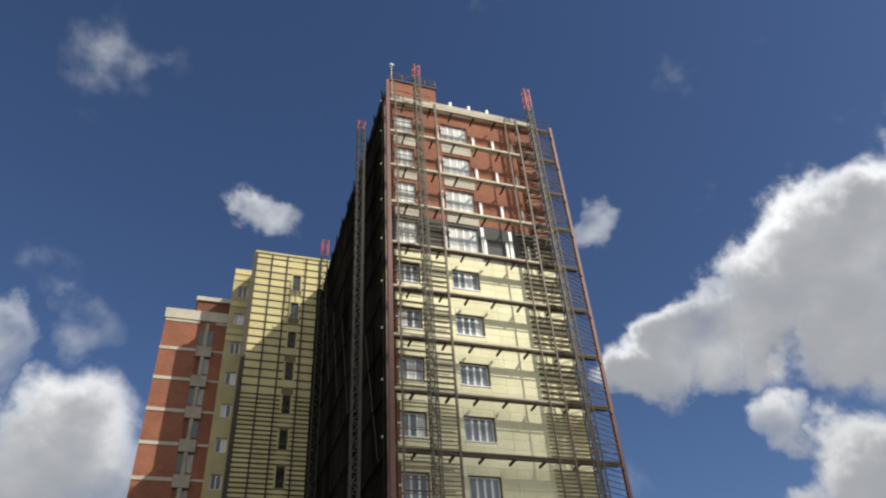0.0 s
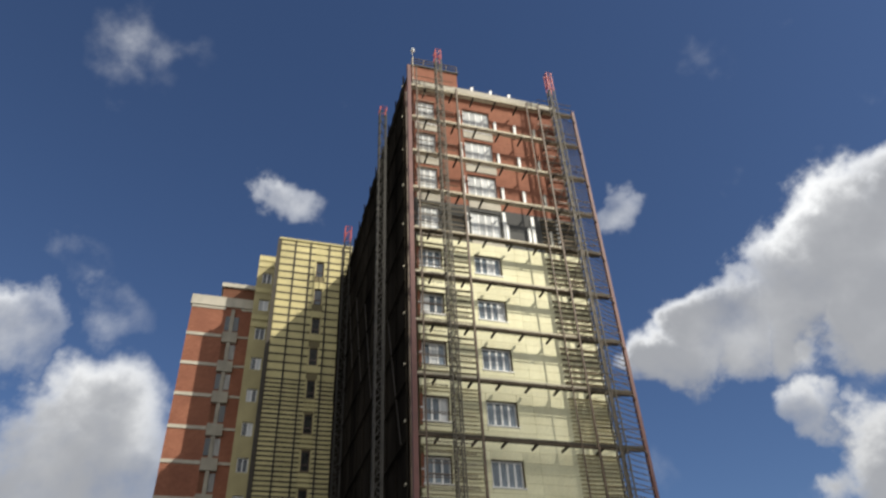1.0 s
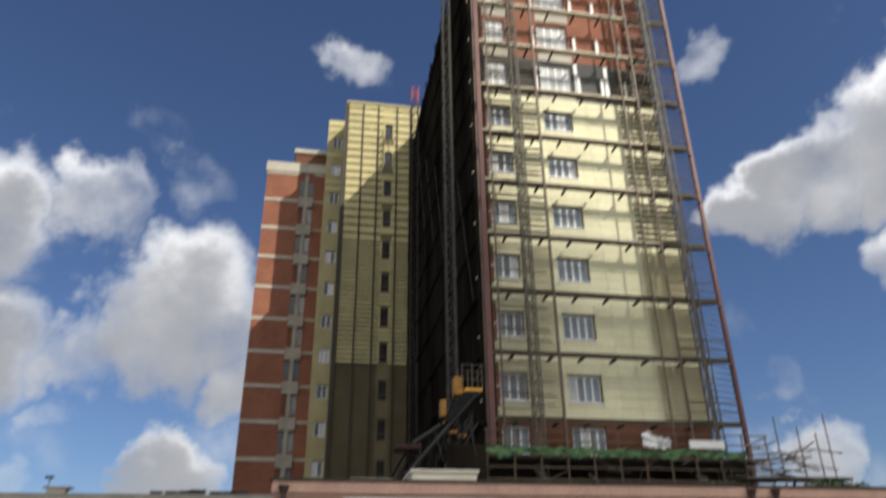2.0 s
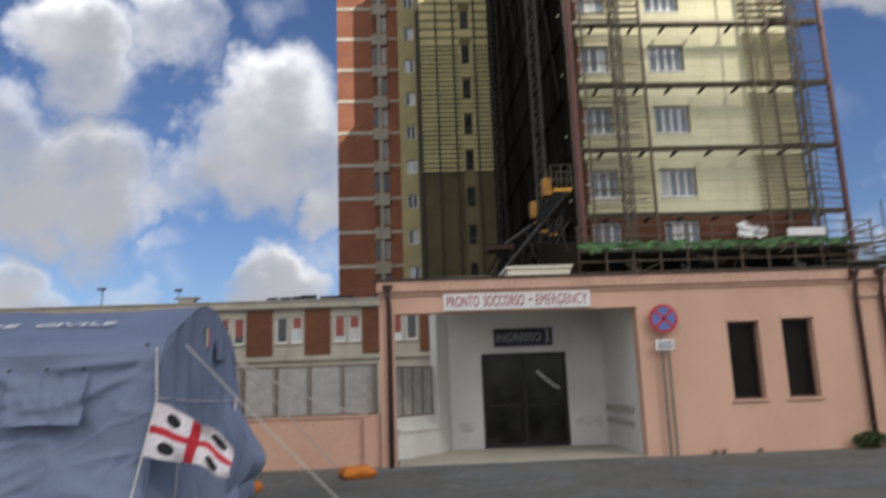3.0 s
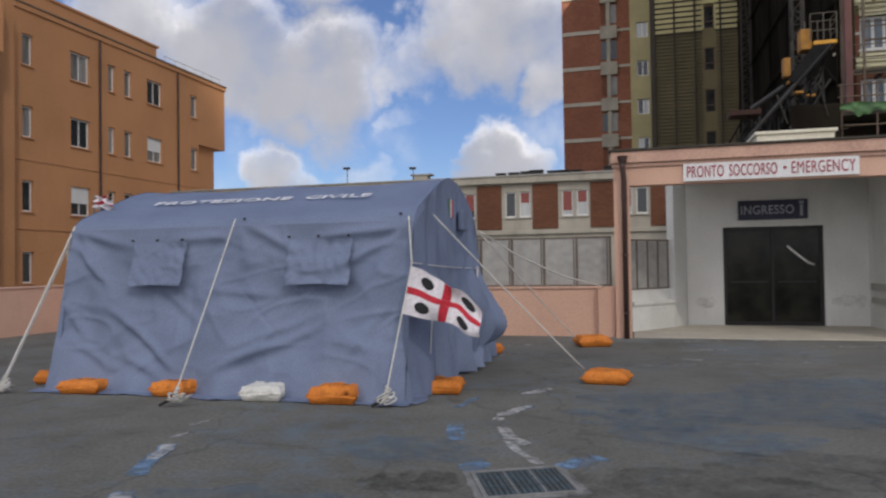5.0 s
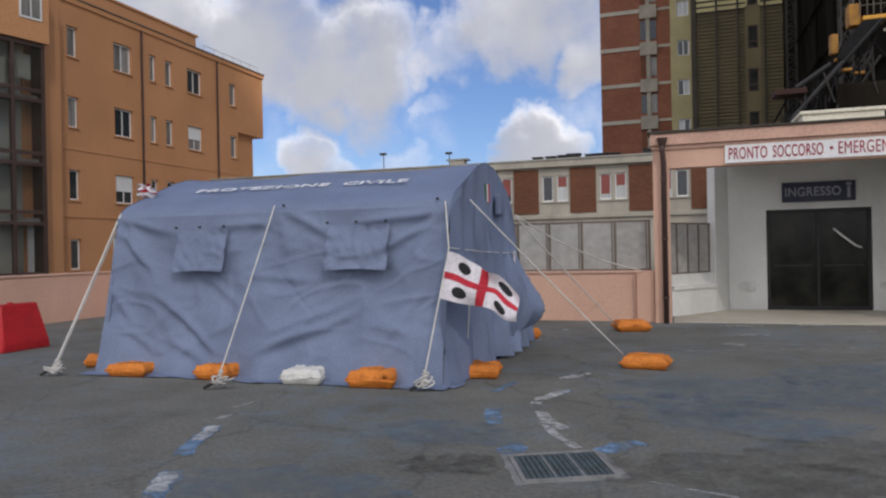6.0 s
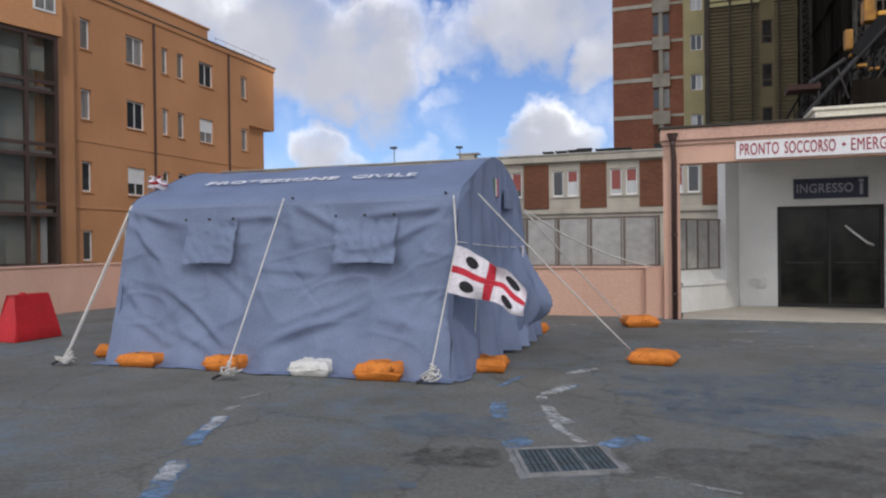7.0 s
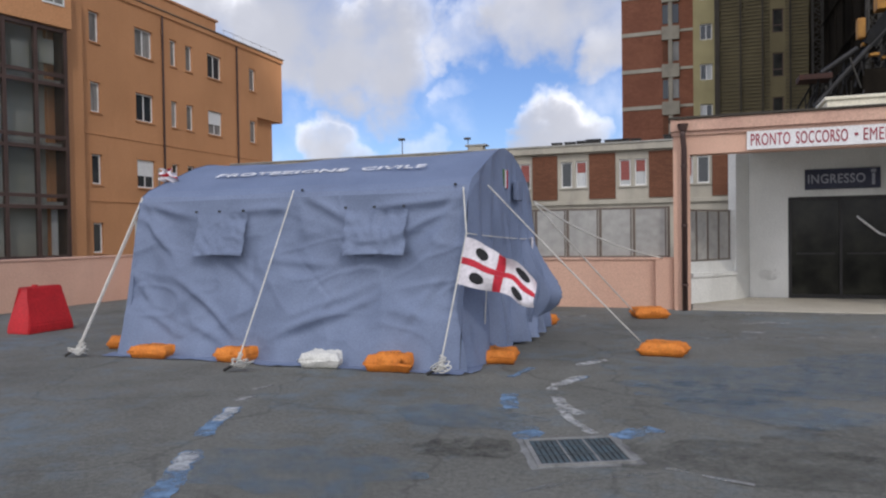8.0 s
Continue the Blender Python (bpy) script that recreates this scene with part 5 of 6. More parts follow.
# ---- ochre stair strip ----
strip = thing("ochre_stair_wing", (0.7, 62, 0), "narrow ochre stair wing with small windows between brick and clad wings", "building")
wins = []
z = 44.7
while z > 3:
    wins.append((0.32, 1.25, z - 1.3, z))
    z -= 3.27
part("front_wall", wall_with_holes(bmesh.new(), "y", 62.0, 0.3, -0.22, 1.66, 0, 46.9, wins), M_OCHRE_PALE, strip)
part("side_wall", B(-0.22, 0.08, 62.301, 78, 0, 46.9), M_OCHRE_PALE, strip)
part("roof", B(0.081, 1.66, 62.301, 78, 46.6, 46.8), M_GREY_CONC, strip)
for i, (x0, x1, z0, z1) in enumerate(wins):
    w = part("window", wall_with_holes(bmesh.new(), "y", 62.12, 0.07, x0 + 0.004, x1 - 0.004, z0 + 0.004, z1 - 0.004, [(x0 + 0.08, (x0 + x1) / 2 - 0.04, z0 + 0.08, z1 - 0.08), ((x0 + x1) / 2 + 0.04, x1 - 0.08, z0 + 0.08, z1 - 0.08)]), M_WHITE, strip, "white-framed window")
    part("pane", B(x0 + 0.08, (x0 + x1) / 2 - 0.04, 62.15, 62.16, z0 + 0.08, z1 - 0.08), M_GLASS_PALE if i % 3 == 1 else M_GLASS, w)
    part("pane", B((x0 + x1) / 2 + 0.04, x1 - 0.08, 62.15, 62.16, z0 + 0.08, z1 - 0.08), M_GLASS if i % 2 == 0 else M_GLASS_PALE, w)
z = 46.2
while z > 38:
    for x0, x1 in ((-0.2, 1.64),):
        part("board", B(x0, x1, 61.93, 61.997, z, z + 0.55), M_BOARD, strip) if not any(a[2] < z + 0.55 and a[3] > z for a in wins) else None
    z -= 0.8

# ---- brick wing ----
# stained concrete, its base darkened because the balconies stand in shade
M_BALCONY = surf("shaded_balcony", (0.36, 0.33, 0.27), (0.26, 0.24, 0.20), scale=0.8, rough=0.9, stain=(0.13, 0.12, 0.10), stain_amt=0.4)
bw = thing("brick_wing", (-3.3, 65.5, 0), "tall red brick wing with pale floor bands and grey balconies", "building")
KX0, KX1, KY = -6.25, -0.23, 65.5
part("front_wall", B(KX0, KX1, KY, KY + 0.35, 0, 42.2), M_BRICK, bw)
part("side_wall", B(KX0, KX0 + 0.35, KY + 0.351, 80, 0, 42.2), M_BRICK, bw)
part("roof", B(KX0 + 0.351, KX1, KY + 0.351, 80, 41.8, 42.1), M_GREY_CONC, bw)
part("cornice", B(KX0 - 0.15, KX1, KY - 0.15, KY + 0.5, 42.201, 43.35, 0.03), M_CONCRETE, bw, "pale concrete cornice")
part("roof_house", B(-3.5, KX1, KY + 1.0, KY + 6, 42.11, 45.3), M_BRICK_BROWN, bw, "brick roof house")
part("roof_house_cap", B(-3.7, KX1, KY + 0.8, KY + 6.2, 45.301, 45.8, 0.02), M_CONCRETE, bw)
z = 42.05
k = 0
while z > 2:
    part("floor_band", B(KX0 - 0.02, -2.86, KY - 0.06, KY - 0.003, z - 0.17, z + 0.17, 0.01), M_CONCRETE, bw, "pale floor band")
    part("floor_band", B(-1.34, KX1, KY - 0.06, KY - 0.003, z - 0.12, z + 0.12, 0.01), M_CONCRETE, bw, "pale floor band")
    # balcony front over a narrower pier; none at the cornice
    if k:
        part("balcony_front", B(-2.82, -1.35, KY - 0.35, KY - 0.003, z - 0.78, z + 0.38, 0.02), M_BALCONY, bw, "stained grey concrete balcony front with shade put into its colour")
    part("balcony_pier", B(-2.28, -1.93, KY - 0.30, KY - 0.003, z - 2.88, z - (0.781 if k else 0.2), 0.02), M_BALCONY, bw)
    part("balcony_opening", B(-2.76, -2.29, KY - 0.05, KY - 0.003, z - 2.6, z - 0.95), M_BRICK_BROWN if k % 2 else M_GLASS, bw, "balcony opening")
    part("balcony_opening", B(-1.92, -1.40, KY - 0.05, KY - 0.003, z - 2.6, z - 0.95), M_GLASS_GREY if k % 3 else M_GLASS, bw, "balcony window")
    z -= 3.27
    k += 1

# ---- things on the pink roof ----
box_ob = thing("roof_skylight", (3.3, 17.4, 3.8), "cream metal skylight box on the flat roof", "skylight")
part("body", B(2.6, 4.15, 16.9, 18.3, 3.80, 4.33, 0.03), M_CREAM_METAL, box_ob)
part("lid", B(2.55, 4.2, 16.85, 18.35, 4.331, 4.40, 0.015), M_CREAM_METAL, box_ob)
flat = thing("roof_hatch", (1.5, 17.5, 3.8), "low grey sheet-metal roof hatch", "roof hatch")
part("cover", B(1.2, 2.1, 17.0, 18.0, 3.80, 4.16, 0.02), M_GREY_CONC, flat)
part("rim", B(1.17, 2.15, 16.95, 18.05, 4.161, 4.20, 0.01), M_STEEL, flat)

# ---- tent ----
X0, X1 = -7.6, -2.6
PROFILE = [(7.75, 0.0), (8.18, 2.10), (8.24, 2.21), (8.36, 2.30), (9.0, 2.56), (9.4, 2.72), (9.7, 2.80), (9.95, 2.825), (10.35, 2.79), (10.8, 2.66), (11.2, 2.48), (11.5, 2.28), (11.63, 2.08), (12.05, 0.0)]


def prof_z(y):
    for (a, za), (b, zb) in zip(PROFILE, PROFILE[1:]):
        if a <= y <= b:
            return za + (zb - za) * (y - a) / (b - a)
    return 0.0


_rg = random.Random(21)
CREASES = []
for _i in range(26):
    _a = radians(_rg.choice((_rg.uniform(-60, -15), _rg.uniform(15, 60), _rg.uniform(-12, 12), _rg.uniform(70, 110))))
    CREASES.append((_rg.uniform(-7.5, -2.7), _rg.uniform(0.05, 2.0), math.cos(_a), math.sin(_a), _rg.uniform(0.2, 0.6), _rg.uniform(0.018, 0.045), _rg.uniform(0.005, 0.014) * _rg.choice((-1, 1)), 0.10))
# long drag folds of the slack canvas: two ends (x, z) and depth
for _x0, _z0, _x1, _z1, _d in (
        (-7.60, 1.90, -6.85, 1.40, 0.055), (-7.58, 2.05, -6.65, 1.96, 0.035), (-6.85, 1.00, -5.65, 0.36, 0.060), (-6.55, 0.42, -5.85, 0.26, 0.035),
        (-5.40, 1.24, -4.35, 1.30, 0.040), (-5.15, 0.24, -3.75, 0.92, 0.060), (-4.95, 0.50, -3.90, 1.02, 0.035), (-4.90, 2.10, -4.10, 1.82, 0.040),
        (-5.95, 1.90, -5.05, 2.05, 0.040), (-7.65, 1.10, -7.15, 0.70, 0.045), (-3.85, 1.88, -2.70, 2.12, 0.055), (-3.45, 1.55, -2.75, 2.02, 0.045),
        (-3.30, 0.45, -2.90, 1.15, 0.030), (-7.50, 0.62, -6.60, 0.34, 0.035), (-6.20, 1.30, -5.40, 0.95, 0.030)):
    _l = math.hypot(_x1 - _x0, _z1 - _z0)
    CREASES.append(((_x0 + _x1) / 2, (_z0 + _z1) / 2, (_x1 - _x0) / _l, (_z1 - _z0) / _l, _l * 0.62, 0.055, -_d * 0.72, 0.06))
    CREASES.append(((_x0 + _x1) / 2, (_z0 + _z1) / 2 - 0.12, (_x1 - _x0) / _l, (_z1 - _z0) / _l, _l * 0.55, 0.075, _d * 0.5, 0.06))


def folds(x, z):
    r = 0.0
    for cx, cz, ca, sa, ln, wd, am, bend in CREASES:
        dx, dz = x - cx, z - cz
        u, v = dx * ca + dz * sa, -dx * sa + dz * ca
        v += bend * math.sin(u * 2.5)
        if abs(u) < ln and abs(v) < wd * 4:
            r += am * math.exp(-(v / wd) ** 2) * (1 - (u / ln) ** 2)
    return r


def crease(x, z, s):
    """Soft diagonal folds of slack canvas."""
    r = noise.noise((x * 0.9 + z * 1.3, z * 0.9 - x * 0.35, s)) * 0.10
    r += abs(noise.noise((x * 0.9 - z * 1.5, z * 2.6 + x * 1.1, s + 7))) * 0.045
    n = noise.noise((x * 0.8 + z * 0.9, z * 1.5 - x * 0.9, s + 21))
    r -= 0.022 * max(0.0, 1 - abs(n) * 5) ** 2
    n = noise.noise((x * 1.1 - z * 1.2, z * 1.2 + x * 0.8, s + 33))
    r -= 0.018 * max(0.0, 1 - abs(n) * 6) ** 2
    # folds that fan out from the pulled eave points
    for ax, ph, amp in ((-7.5, 0.0, 0.08), (-5.02, 1.0, 0.05), (-2.68, 2.0, 0.08)):
        dx, dz = x - ax, 2.2 - z
        d = math.hypot(dx, dz)
        r += amp * math.sin(math.atan2(dx, dz) * 9 + ph) * math.exp(-d / 1.4) * min(1.0, d / 0.25)
    return r


def front_fn(u, v):
    x = X0 + (X1 - X0) * u
    z = 2.12 * v
    y = 7.75 + 0.43 * v
    sag = math.sin(math.pi * v)
    pull = 0.05 * (abs(math.sin(math.pi * (x - X0) / 2.5)))
    y += folds(x, z) + (0.03 + pull) * sag + crease(x, z, 2.0) * (0.35 + 0.65 * sag) * (1 - v ** 6)
    y -= 0.10 * (1 - v) ** 3 * (0.5 + noise.noise((x * 2.5, 0, 4)))
    x += 0.05 * sag * (0.5 - u)
    return Vector((x, y, z + 0.012))


def roof_fn(u, v):
    x = X0 + (X1 - X0) * u
    i = v * (len(PROFILE) - 3)
    j = min(int(i), len(PROFILE) - 4)
    f = i - j
    (ya, za), (yb, zb) = PROFILE[j + 1], PROFILE[j + 2]
    y, z = ya + (yb - ya) * f, za + (zb - za) * f
    bay = abs(math.sin(math.pi * (x - X0) / 2.5))
    z -= 0.035 * bay * (0.3 + v * (1 - v) * 2.8) - 0.02 * noise.noise((x * 1.2, y * 1.2, 9))
    return Vector((x, y, z))


def end_fn(x_at, sgn, seed):
    def fn(u, v):
        y = 7.75 + 4.30 * u
        zt = prof_z(y)
        z = zt * v
        low = 1 - z / 2.9
        x = x_at + sgn * (0.105 * math.sin(y * 8.5 + 2.2 * noise.noise((y, z, seed))) * low + 0.16 * low * max(0, noise.noise((y * 1.7, z * 0.9, seed))))
        if sgn > 0:
            x += 0.33 * math.exp(-((y - 10.8) / 0.5) ** 2) * math.exp(-((z - 0.85) / 0.5) ** 2)
            x -= 0.45 * math.exp(-((y - 9.45) / 0.13) ** 2) * math.exp(-((z - 0.5) / 0.7) ** 2)
            x -= 0.25 * math.exp(-((y - 10.0) / 0.14) ** 2) * math.exp(-((z - 0.6) / 0.6) ** 2)
            gather = math.exp(-((y - 10.5) / 0.9) ** 2) * min(1.0, low * 1.5)
            x += 0.075 * gather * (1 - 2 * abs(math.sin(y * 11 + z * 1.6 + 1.5 * noise.noise((y * 1.5, z * 1.5, 4)))))
            x += 0.16 * low ** 2 * (0.4 + noise.noise((y * 3.1, 0, 2)))
        if v > 0.98:
            x = x_at
        return Vector((x, y, z + 0.012))
    return fn


def curtain_fn(u, v):
    """The unlaced door curtain, gathered in deep folds and bellied out above its tucked hem."""
    y = 9.75 + 1.75 * u
    z = 1.75 - 1.70 * v
    env = min(1.0, 6 * u, 6 * (1 - u)) ** 0.6
    belly = 0.40 * math.exp(-((u - 0.66) / 0.24) ** 2) * max(0.0, math.sin(math.pi * min(1.0, v * 1.2) ** 2.4)) ** 0.9
    w = u * 24 + 2.0 * v + 2.2 * noise.noise((u * 3, v * 2.5, 3))
    fold = 0.155 * (1 - 1.7 * abs(math.sin(w / 2)) ** 0.8) * (0.2 + v)
    lap = 0.10 * max(0.0, v - 0.72) / 0.28 * (0.6 + noise.noise((u * 7, 0, 8)))
    x = X1 + 0.03 + env * (0.06 + belly + fold + lap) + 0.05 * v
    return Vector((x, y + 0.06 * noise.noise((u * 4, v * 4, 6)), z))


tent = thing("relief_tent", (-5.1, 9.9, 0), "large blue-grey canvas relief tent with rolled window flaps", "tent")
part("front_wall", sheet(front_fn, 210, 90), M_TENT, tent, smooth=True)
part("roof", sheet(roof_fn, 60, 66), M_TENT, tent, smooth=True)
part("rear_wall", sheet(lambda u, v: Vector((X0 + (X1 - X0) * u, 12.05 - 0.42 * v + 0.06 * noise.noise((u * 9, v * 2, 3)), 2.12 * v + 0.012)), 60, 16), M_TENT, tent, smooth=True)
part("end_wall", sheet(end_fn(X1, 1, 5.0), 190, 70), M_TENT, tent, smooth=True)
part("end_wall", sheet(end_fn(X0, -1, 8.0), 70, 30), M_TENT, tent, smooth=True)
part("door_curtain", sheet(curtain_fn, 120, 70), M_TENT, tent, "loose gathered canvas door curtain", smooth=True)


def skirt_fn(u, v):
    x = X0 - 0.12 + (X1 - X0 + 0.2) * u
    out = (0.10 + 0.09 * noise.noise((x * 1.7, 0, 6))) * v + 0.06 * max(0, 0.5 - u * 4) * v
    return Vector((x, 7.74 - out * 1.6, 0.03 - 0.02 * v + 0.018 * abs(noise.noise((x * 5, v, 1)))))


part("ground_skirt", sheet(skirt_fn, 100, 4), M_TENT, tent, smooth=True)
part("ground_skirt", sheet(lambda u, v: Vector((X1 - 0.02 + v * (0.16 + 0.14 * noise.noise((u * 9, 0, 3))), 7.72 + 4.3 * u, 0.03 - 0.02 * v + 0.02 * abs(noise.noise((u * 20, v, 1))))), 80, 4), M_TENT, tent, smooth=True)


def flap_fn(x0, x1, z0, z1, seed, lift=0.075):
    def fn(u, v):
        x = x0 + (x1 - x0) * u + 0.015 * noise.noise((v * 3, u, seed))
        z = z1 - (z1 - z0) * v + 0.02 * math.sin(u * math.pi) * v
        base = front_fn((x - X0) / (X1 - X0), max(0, min(1, z / 2.12)))
        y = min(base.y, 7.75 + 0.43 * z / 2.12 + 0.05) - 0.015 - lift * (0.25 + v) - 0.05 * abs(noise.noise((u * 5, v * 3, seed))) - 0.03 * abs(noise.noise((u * 9 + v * 5, v * 8, seed + 2))) * (abs(2 * u - 1) ** 1.5)
        return Vector((x, y, z))
    return fn


for x0, x1, s in ((-6.52, -5.72, 3.0), (-4.22, -3.38, 6.0)):
    fl = part("window_flap", sheet(flap_fn(x0, x1, 1.36, 1.93, s), 30, 20), M_TENT, tent, "lowered canvas window flap", smooth=True)
    for i in range(3):
        xx = x0 + 0.02 + i * (x1 - x0 - 0.04) / 2
        part("toggle", B(xx - 0.012, xx + 0.012, 8.04, 8.07, 1.95, 1.98), M_BLACK, fl)
for x in (-4.92, -2.78):
    part("eyelet", B(x - 0.013, x + 0.013, 8.20, 8.23, 2.21, 2.235), M_BLACK, tent)
M_TENT_PRINT = worn_paint("worn_white_print", (0.80, 0.80, 0.82), 0.78, 0.2)
# lettering on the roof slope
for body, x0, x1 in (("PROTEZIONE", -6.78, -4.60), ("CIVILE", -4.38, -3.42)):
    bm = text_mesh(body, 0.145, "letters", x1 - x0, 0.002, bold=0.04)
    y0 = 8.84
    bm.transform(pose(x0, y0, 2.56 + (y0 - 9.0) * 0.40 + 0.016, 21.8))
    part("lettering", bm, M_TENT_PRINT, tent, "worn white printed letters")
for i, mt in enumerate((M_GREEN, M_CLOTH_WHITE, M_CLOTH_RED)):
    part("emblem_stripe", B(X1 + 0.02, X1 + 0.03, 9.72 + i * 0.085, 9.80 + i * 0.085, 2.26, 2.52), mt, tent, "small upright tricolour patch")
part("cable_sleeve", B(X1 + 0.02, X1 + 0.10, 10.3, 10.62, 2.10, 2.40, 0.02), M_TENT, tent)
part("reflective_tag", B(X1 + 0.14, X1 + 0.16, 10.95, 11.03, 1.05, 1.55), M_CLOTH_WHITE, tent, "pale tag")


# ---- guy ropes ----
def rope(points, r=0.016, coil=None, label="taut white guy rope of the tent"):
    h = thing("guy_rope", points[-1], label, "rope", "guy ropes")
    pts = []
    for a, b in zip(points, points[1:]):
        a, b = Vector(a), Vector(b)
        n = 10
        for i in range(n):
            t = i / n
            p = a.lerp(b, t)
            p.z -= 0.02 * (b - a).length * t * (1 - t)
            pts.append(p)
    pts.append(Vector(points[-1]))
    part("line", polytube(pts, r, 6), M_ROPE, h, smooth=True)
    if coil:
        rg = random.Random(int(abs(points[-1][0]) * 100))
        e = Vector(points[-1])
        up = (Vector(points[-2]) - e).normalized()
        wraps = [e + up * (0.02 + 0.005 * i) + Vector((math.cos(i * 0.9), math.sin(i * 0.9) * 0.8, 0.3 * math.sin(i * 1.7))) * rg.uniform(0.018, 0.034) for i in range(34)]
        part("knot", polytube(wraps, 0.009, 5), M_ROPE, h, "rope knot", smooth=True)
        loop = []
        for k in range(7):
            mid = e + Vector((rg.uniform(-0.02, 0.13), rg.uniform(-0.10, 0.04), rg.uniform(0.03, 0.09)))
            ax = Vector((rg.uniform(-1, 1), rg.uniform(-0.6, 0.6), rg.uniform(-0.5, 0.5))).normalized()
            ay = ax.cross(Vector((rg.uniform(-0.4, 0.4), rg.uniform(-1, 1), 0.7)).normalized())
            ra, rb = rg.uniform(0.05, 0.11), rg.uniform(0.025, 0.06)
            for i in range(11):
                a = i * 0.57 + k
                q = mid + ax * ra * math.cos(a) + ay * rb * math.sin(a)
                loop.append(Vector((q.x, q.y, max(0.010, q.z))))
        part("coil", polytube(loop, 0.008, 5), M_ROPE, h, "tangled loose rope end", smooth=True)
        stake = T((e.x - 0.13, e.y - 0.06, 0.02), (e.x + 0.02, e.y - 0.03, 0.10), 0.018)
        part("stake", stake, M_BLACK, h, "dark iron stake")
    return h


rope([(-7.58, 8.22, 2.20), (-8.05, 7.42, 0.05)], 0.013, True)
rope([(-7.60, 8.30, 2.22), (-8.08, 7.48, 0.05)], 0.008)
rope([(-5.02, 8.16, 2.22), (-5.22, 7.12, 0.05)], 0.0095, True)
rope([(-2.66, 8.16, 2.18), (-2.56, 7.95, 1.62), (-2.78, 7.55, 0.05)], 0.0095, True)
rope([(-2.55, 8.85, 2.24), (-0.72, 9.68, 0.16)], 0.0095)
rope([(-2.55, 11.60, 2.12), (-1.12, 13.6, 0.12)], 0.011)
rope([(-2.55, 11.58, 2.14), (-2.05, 12.6, 1.72), (-1.4, 13.9, 1.33), (-0.68, 15.36, 1.06)], 0.013)
rope([(-2.56, 7.95, 1.62), (-2.45, 11.0, 1.52)], 0.006, None, "thin white cord along the tent end")
rope([(-2.50, 8.3, 1.4), (-2.44, 8.35, 0.9), (-2.50, 8.4, 0.25)], 0.008, None, "slack white cord hanging at the tent corner")


# ---- sand sacks ----
def sack(x, y, rot, size, mat, label, seed, name="sandbag"):
    lx, ly, lz = size[0], size[1] * 1.15, size[2] * 0.82
    bm = bmesh.new()
    bmesh.ops.create_cube(bm, size=2)
    bmesh.ops.subdivide_edges(bm, edges=bm.edges[:], cuts=17, use_grid_fill=True)
    for v in bm.verts:
        c = v.co.copy()
        m = max(abs(c.x), abs(c.y))
        zz = c.z * (0.16 + 0.84 * max(0.0, 1 - m ** 9) ** 0.5)
        corner = abs(c.x * c.y) ** 2
        n = noise.noise((c.x * 1.5 + seed, c.y * 1.5, c.z + seed))
        n2 = noise.noise((c.x * 4.0 + seed, c.y * 4.0, c.z * 2 + seed)) + 0.7 * noise.noise((c.x * 9.0 + seed, c.y * 7.0, c.z * 3 - seed))
        v.co.x = c.x * lx / 2 * (1 - 0.10 * (1 - abs(c.y) ** 2) * abs(c.x) + 0.09 * corner + 0.04 * n)
        v.co.y = c.y * ly / 2 * (1 - 0.12 * (1 - abs(c.x) ** 2) * abs(c.y) + 0.09 * corner + 0.05 * n)
        v.co.z = max(-0.92, zz * (1 + 0.20 * n) + 0.20 * n2 * max(0.0, c.z)) * lz / 2 + lz / 2 * 0.92
    h = thing(name, (x, y, 0), label, "sandbag", "sandbags round the tent")
    bm.transform(Matrix.Translation((x, y, 0.004)) @ pose(0, 0, 0, 0, 0, rot))
    part("sack", bm, mat, h, smooth=True)
    hem = B(-lx / 2 * 0.98, lx / 2 * 0.98, ly / 2 * 0.9, ly / 2 * 1.02, lz * 0.40, lz * 0.44, 0.004)
    hem.transform(Matrix.Translation((x, y, 0.004)) @ pose(0, 0, 0, 0, 0, rot))
    part("seam", hem, mat, h)
    if mat is M_SAND_ORANGE:
        for i in range(3):
            bar = B(-0.14 + i * 0.10, -0.08 + i * 0.10, -0.02, 0.02, lz * 0.97, lz * 0.985)
            bar.transform(Matrix.Translation((x, y - 0.02, 0.004)) @ pose(0, 0, 0, -6, 0, rot))
            part("print_bar", bar, M_DARKLINE, h, "faded dark print")
    return h


ORANGE = "orange woven sandbag weighing down the tent edge"
sack(-8.02, 8.35, 40, (0.52, 0.34, 0.20), M_SAND_ORANGE, ORANGE, 1)
sack(-6.93, 7.72, 3, (0.56, 0.34, 0.21), M_SAND_ORANGE, ORANGE, 2)
sack(-5.60, 7.74, -6, (0.50, 0.34, 0.24), M_SAND_ORANGE, "orange sandbag under the middle guy rope", 3)
sack(-4.33, 7.72, 4, (0.50, 0.36, 0.24), M_SAND_WHITE, "crumpled white sandbag on the tent skirt", 4)
sack(-3.42, 7.72, 2, (0.56, 0.36, 0.26), M_SAND_ORANGE, ORANGE, 5)
sack(-2.38, 8.55, 8, (0.50, 0.36, 0.22), M_SAND_ORANGE, "orange sandbag at the open tent end", 6)
sack(-2.62, 12.2, 60, (0.52, 0.36, 0.24), M_SAND_ORANGE, ORANGE, 7)
sack(-0.42, 9.62, -6, (0.57, 0.36, 0.21), M_SAND_ORANGE, "orange sandbag anchoring a guy rope", 8)
sack(-0.85, 13.72, 18, (0.60, 0.40, 0.25), M_SAND_ORANGE, "orange sandbag anchoring the rear guy rope", 9)


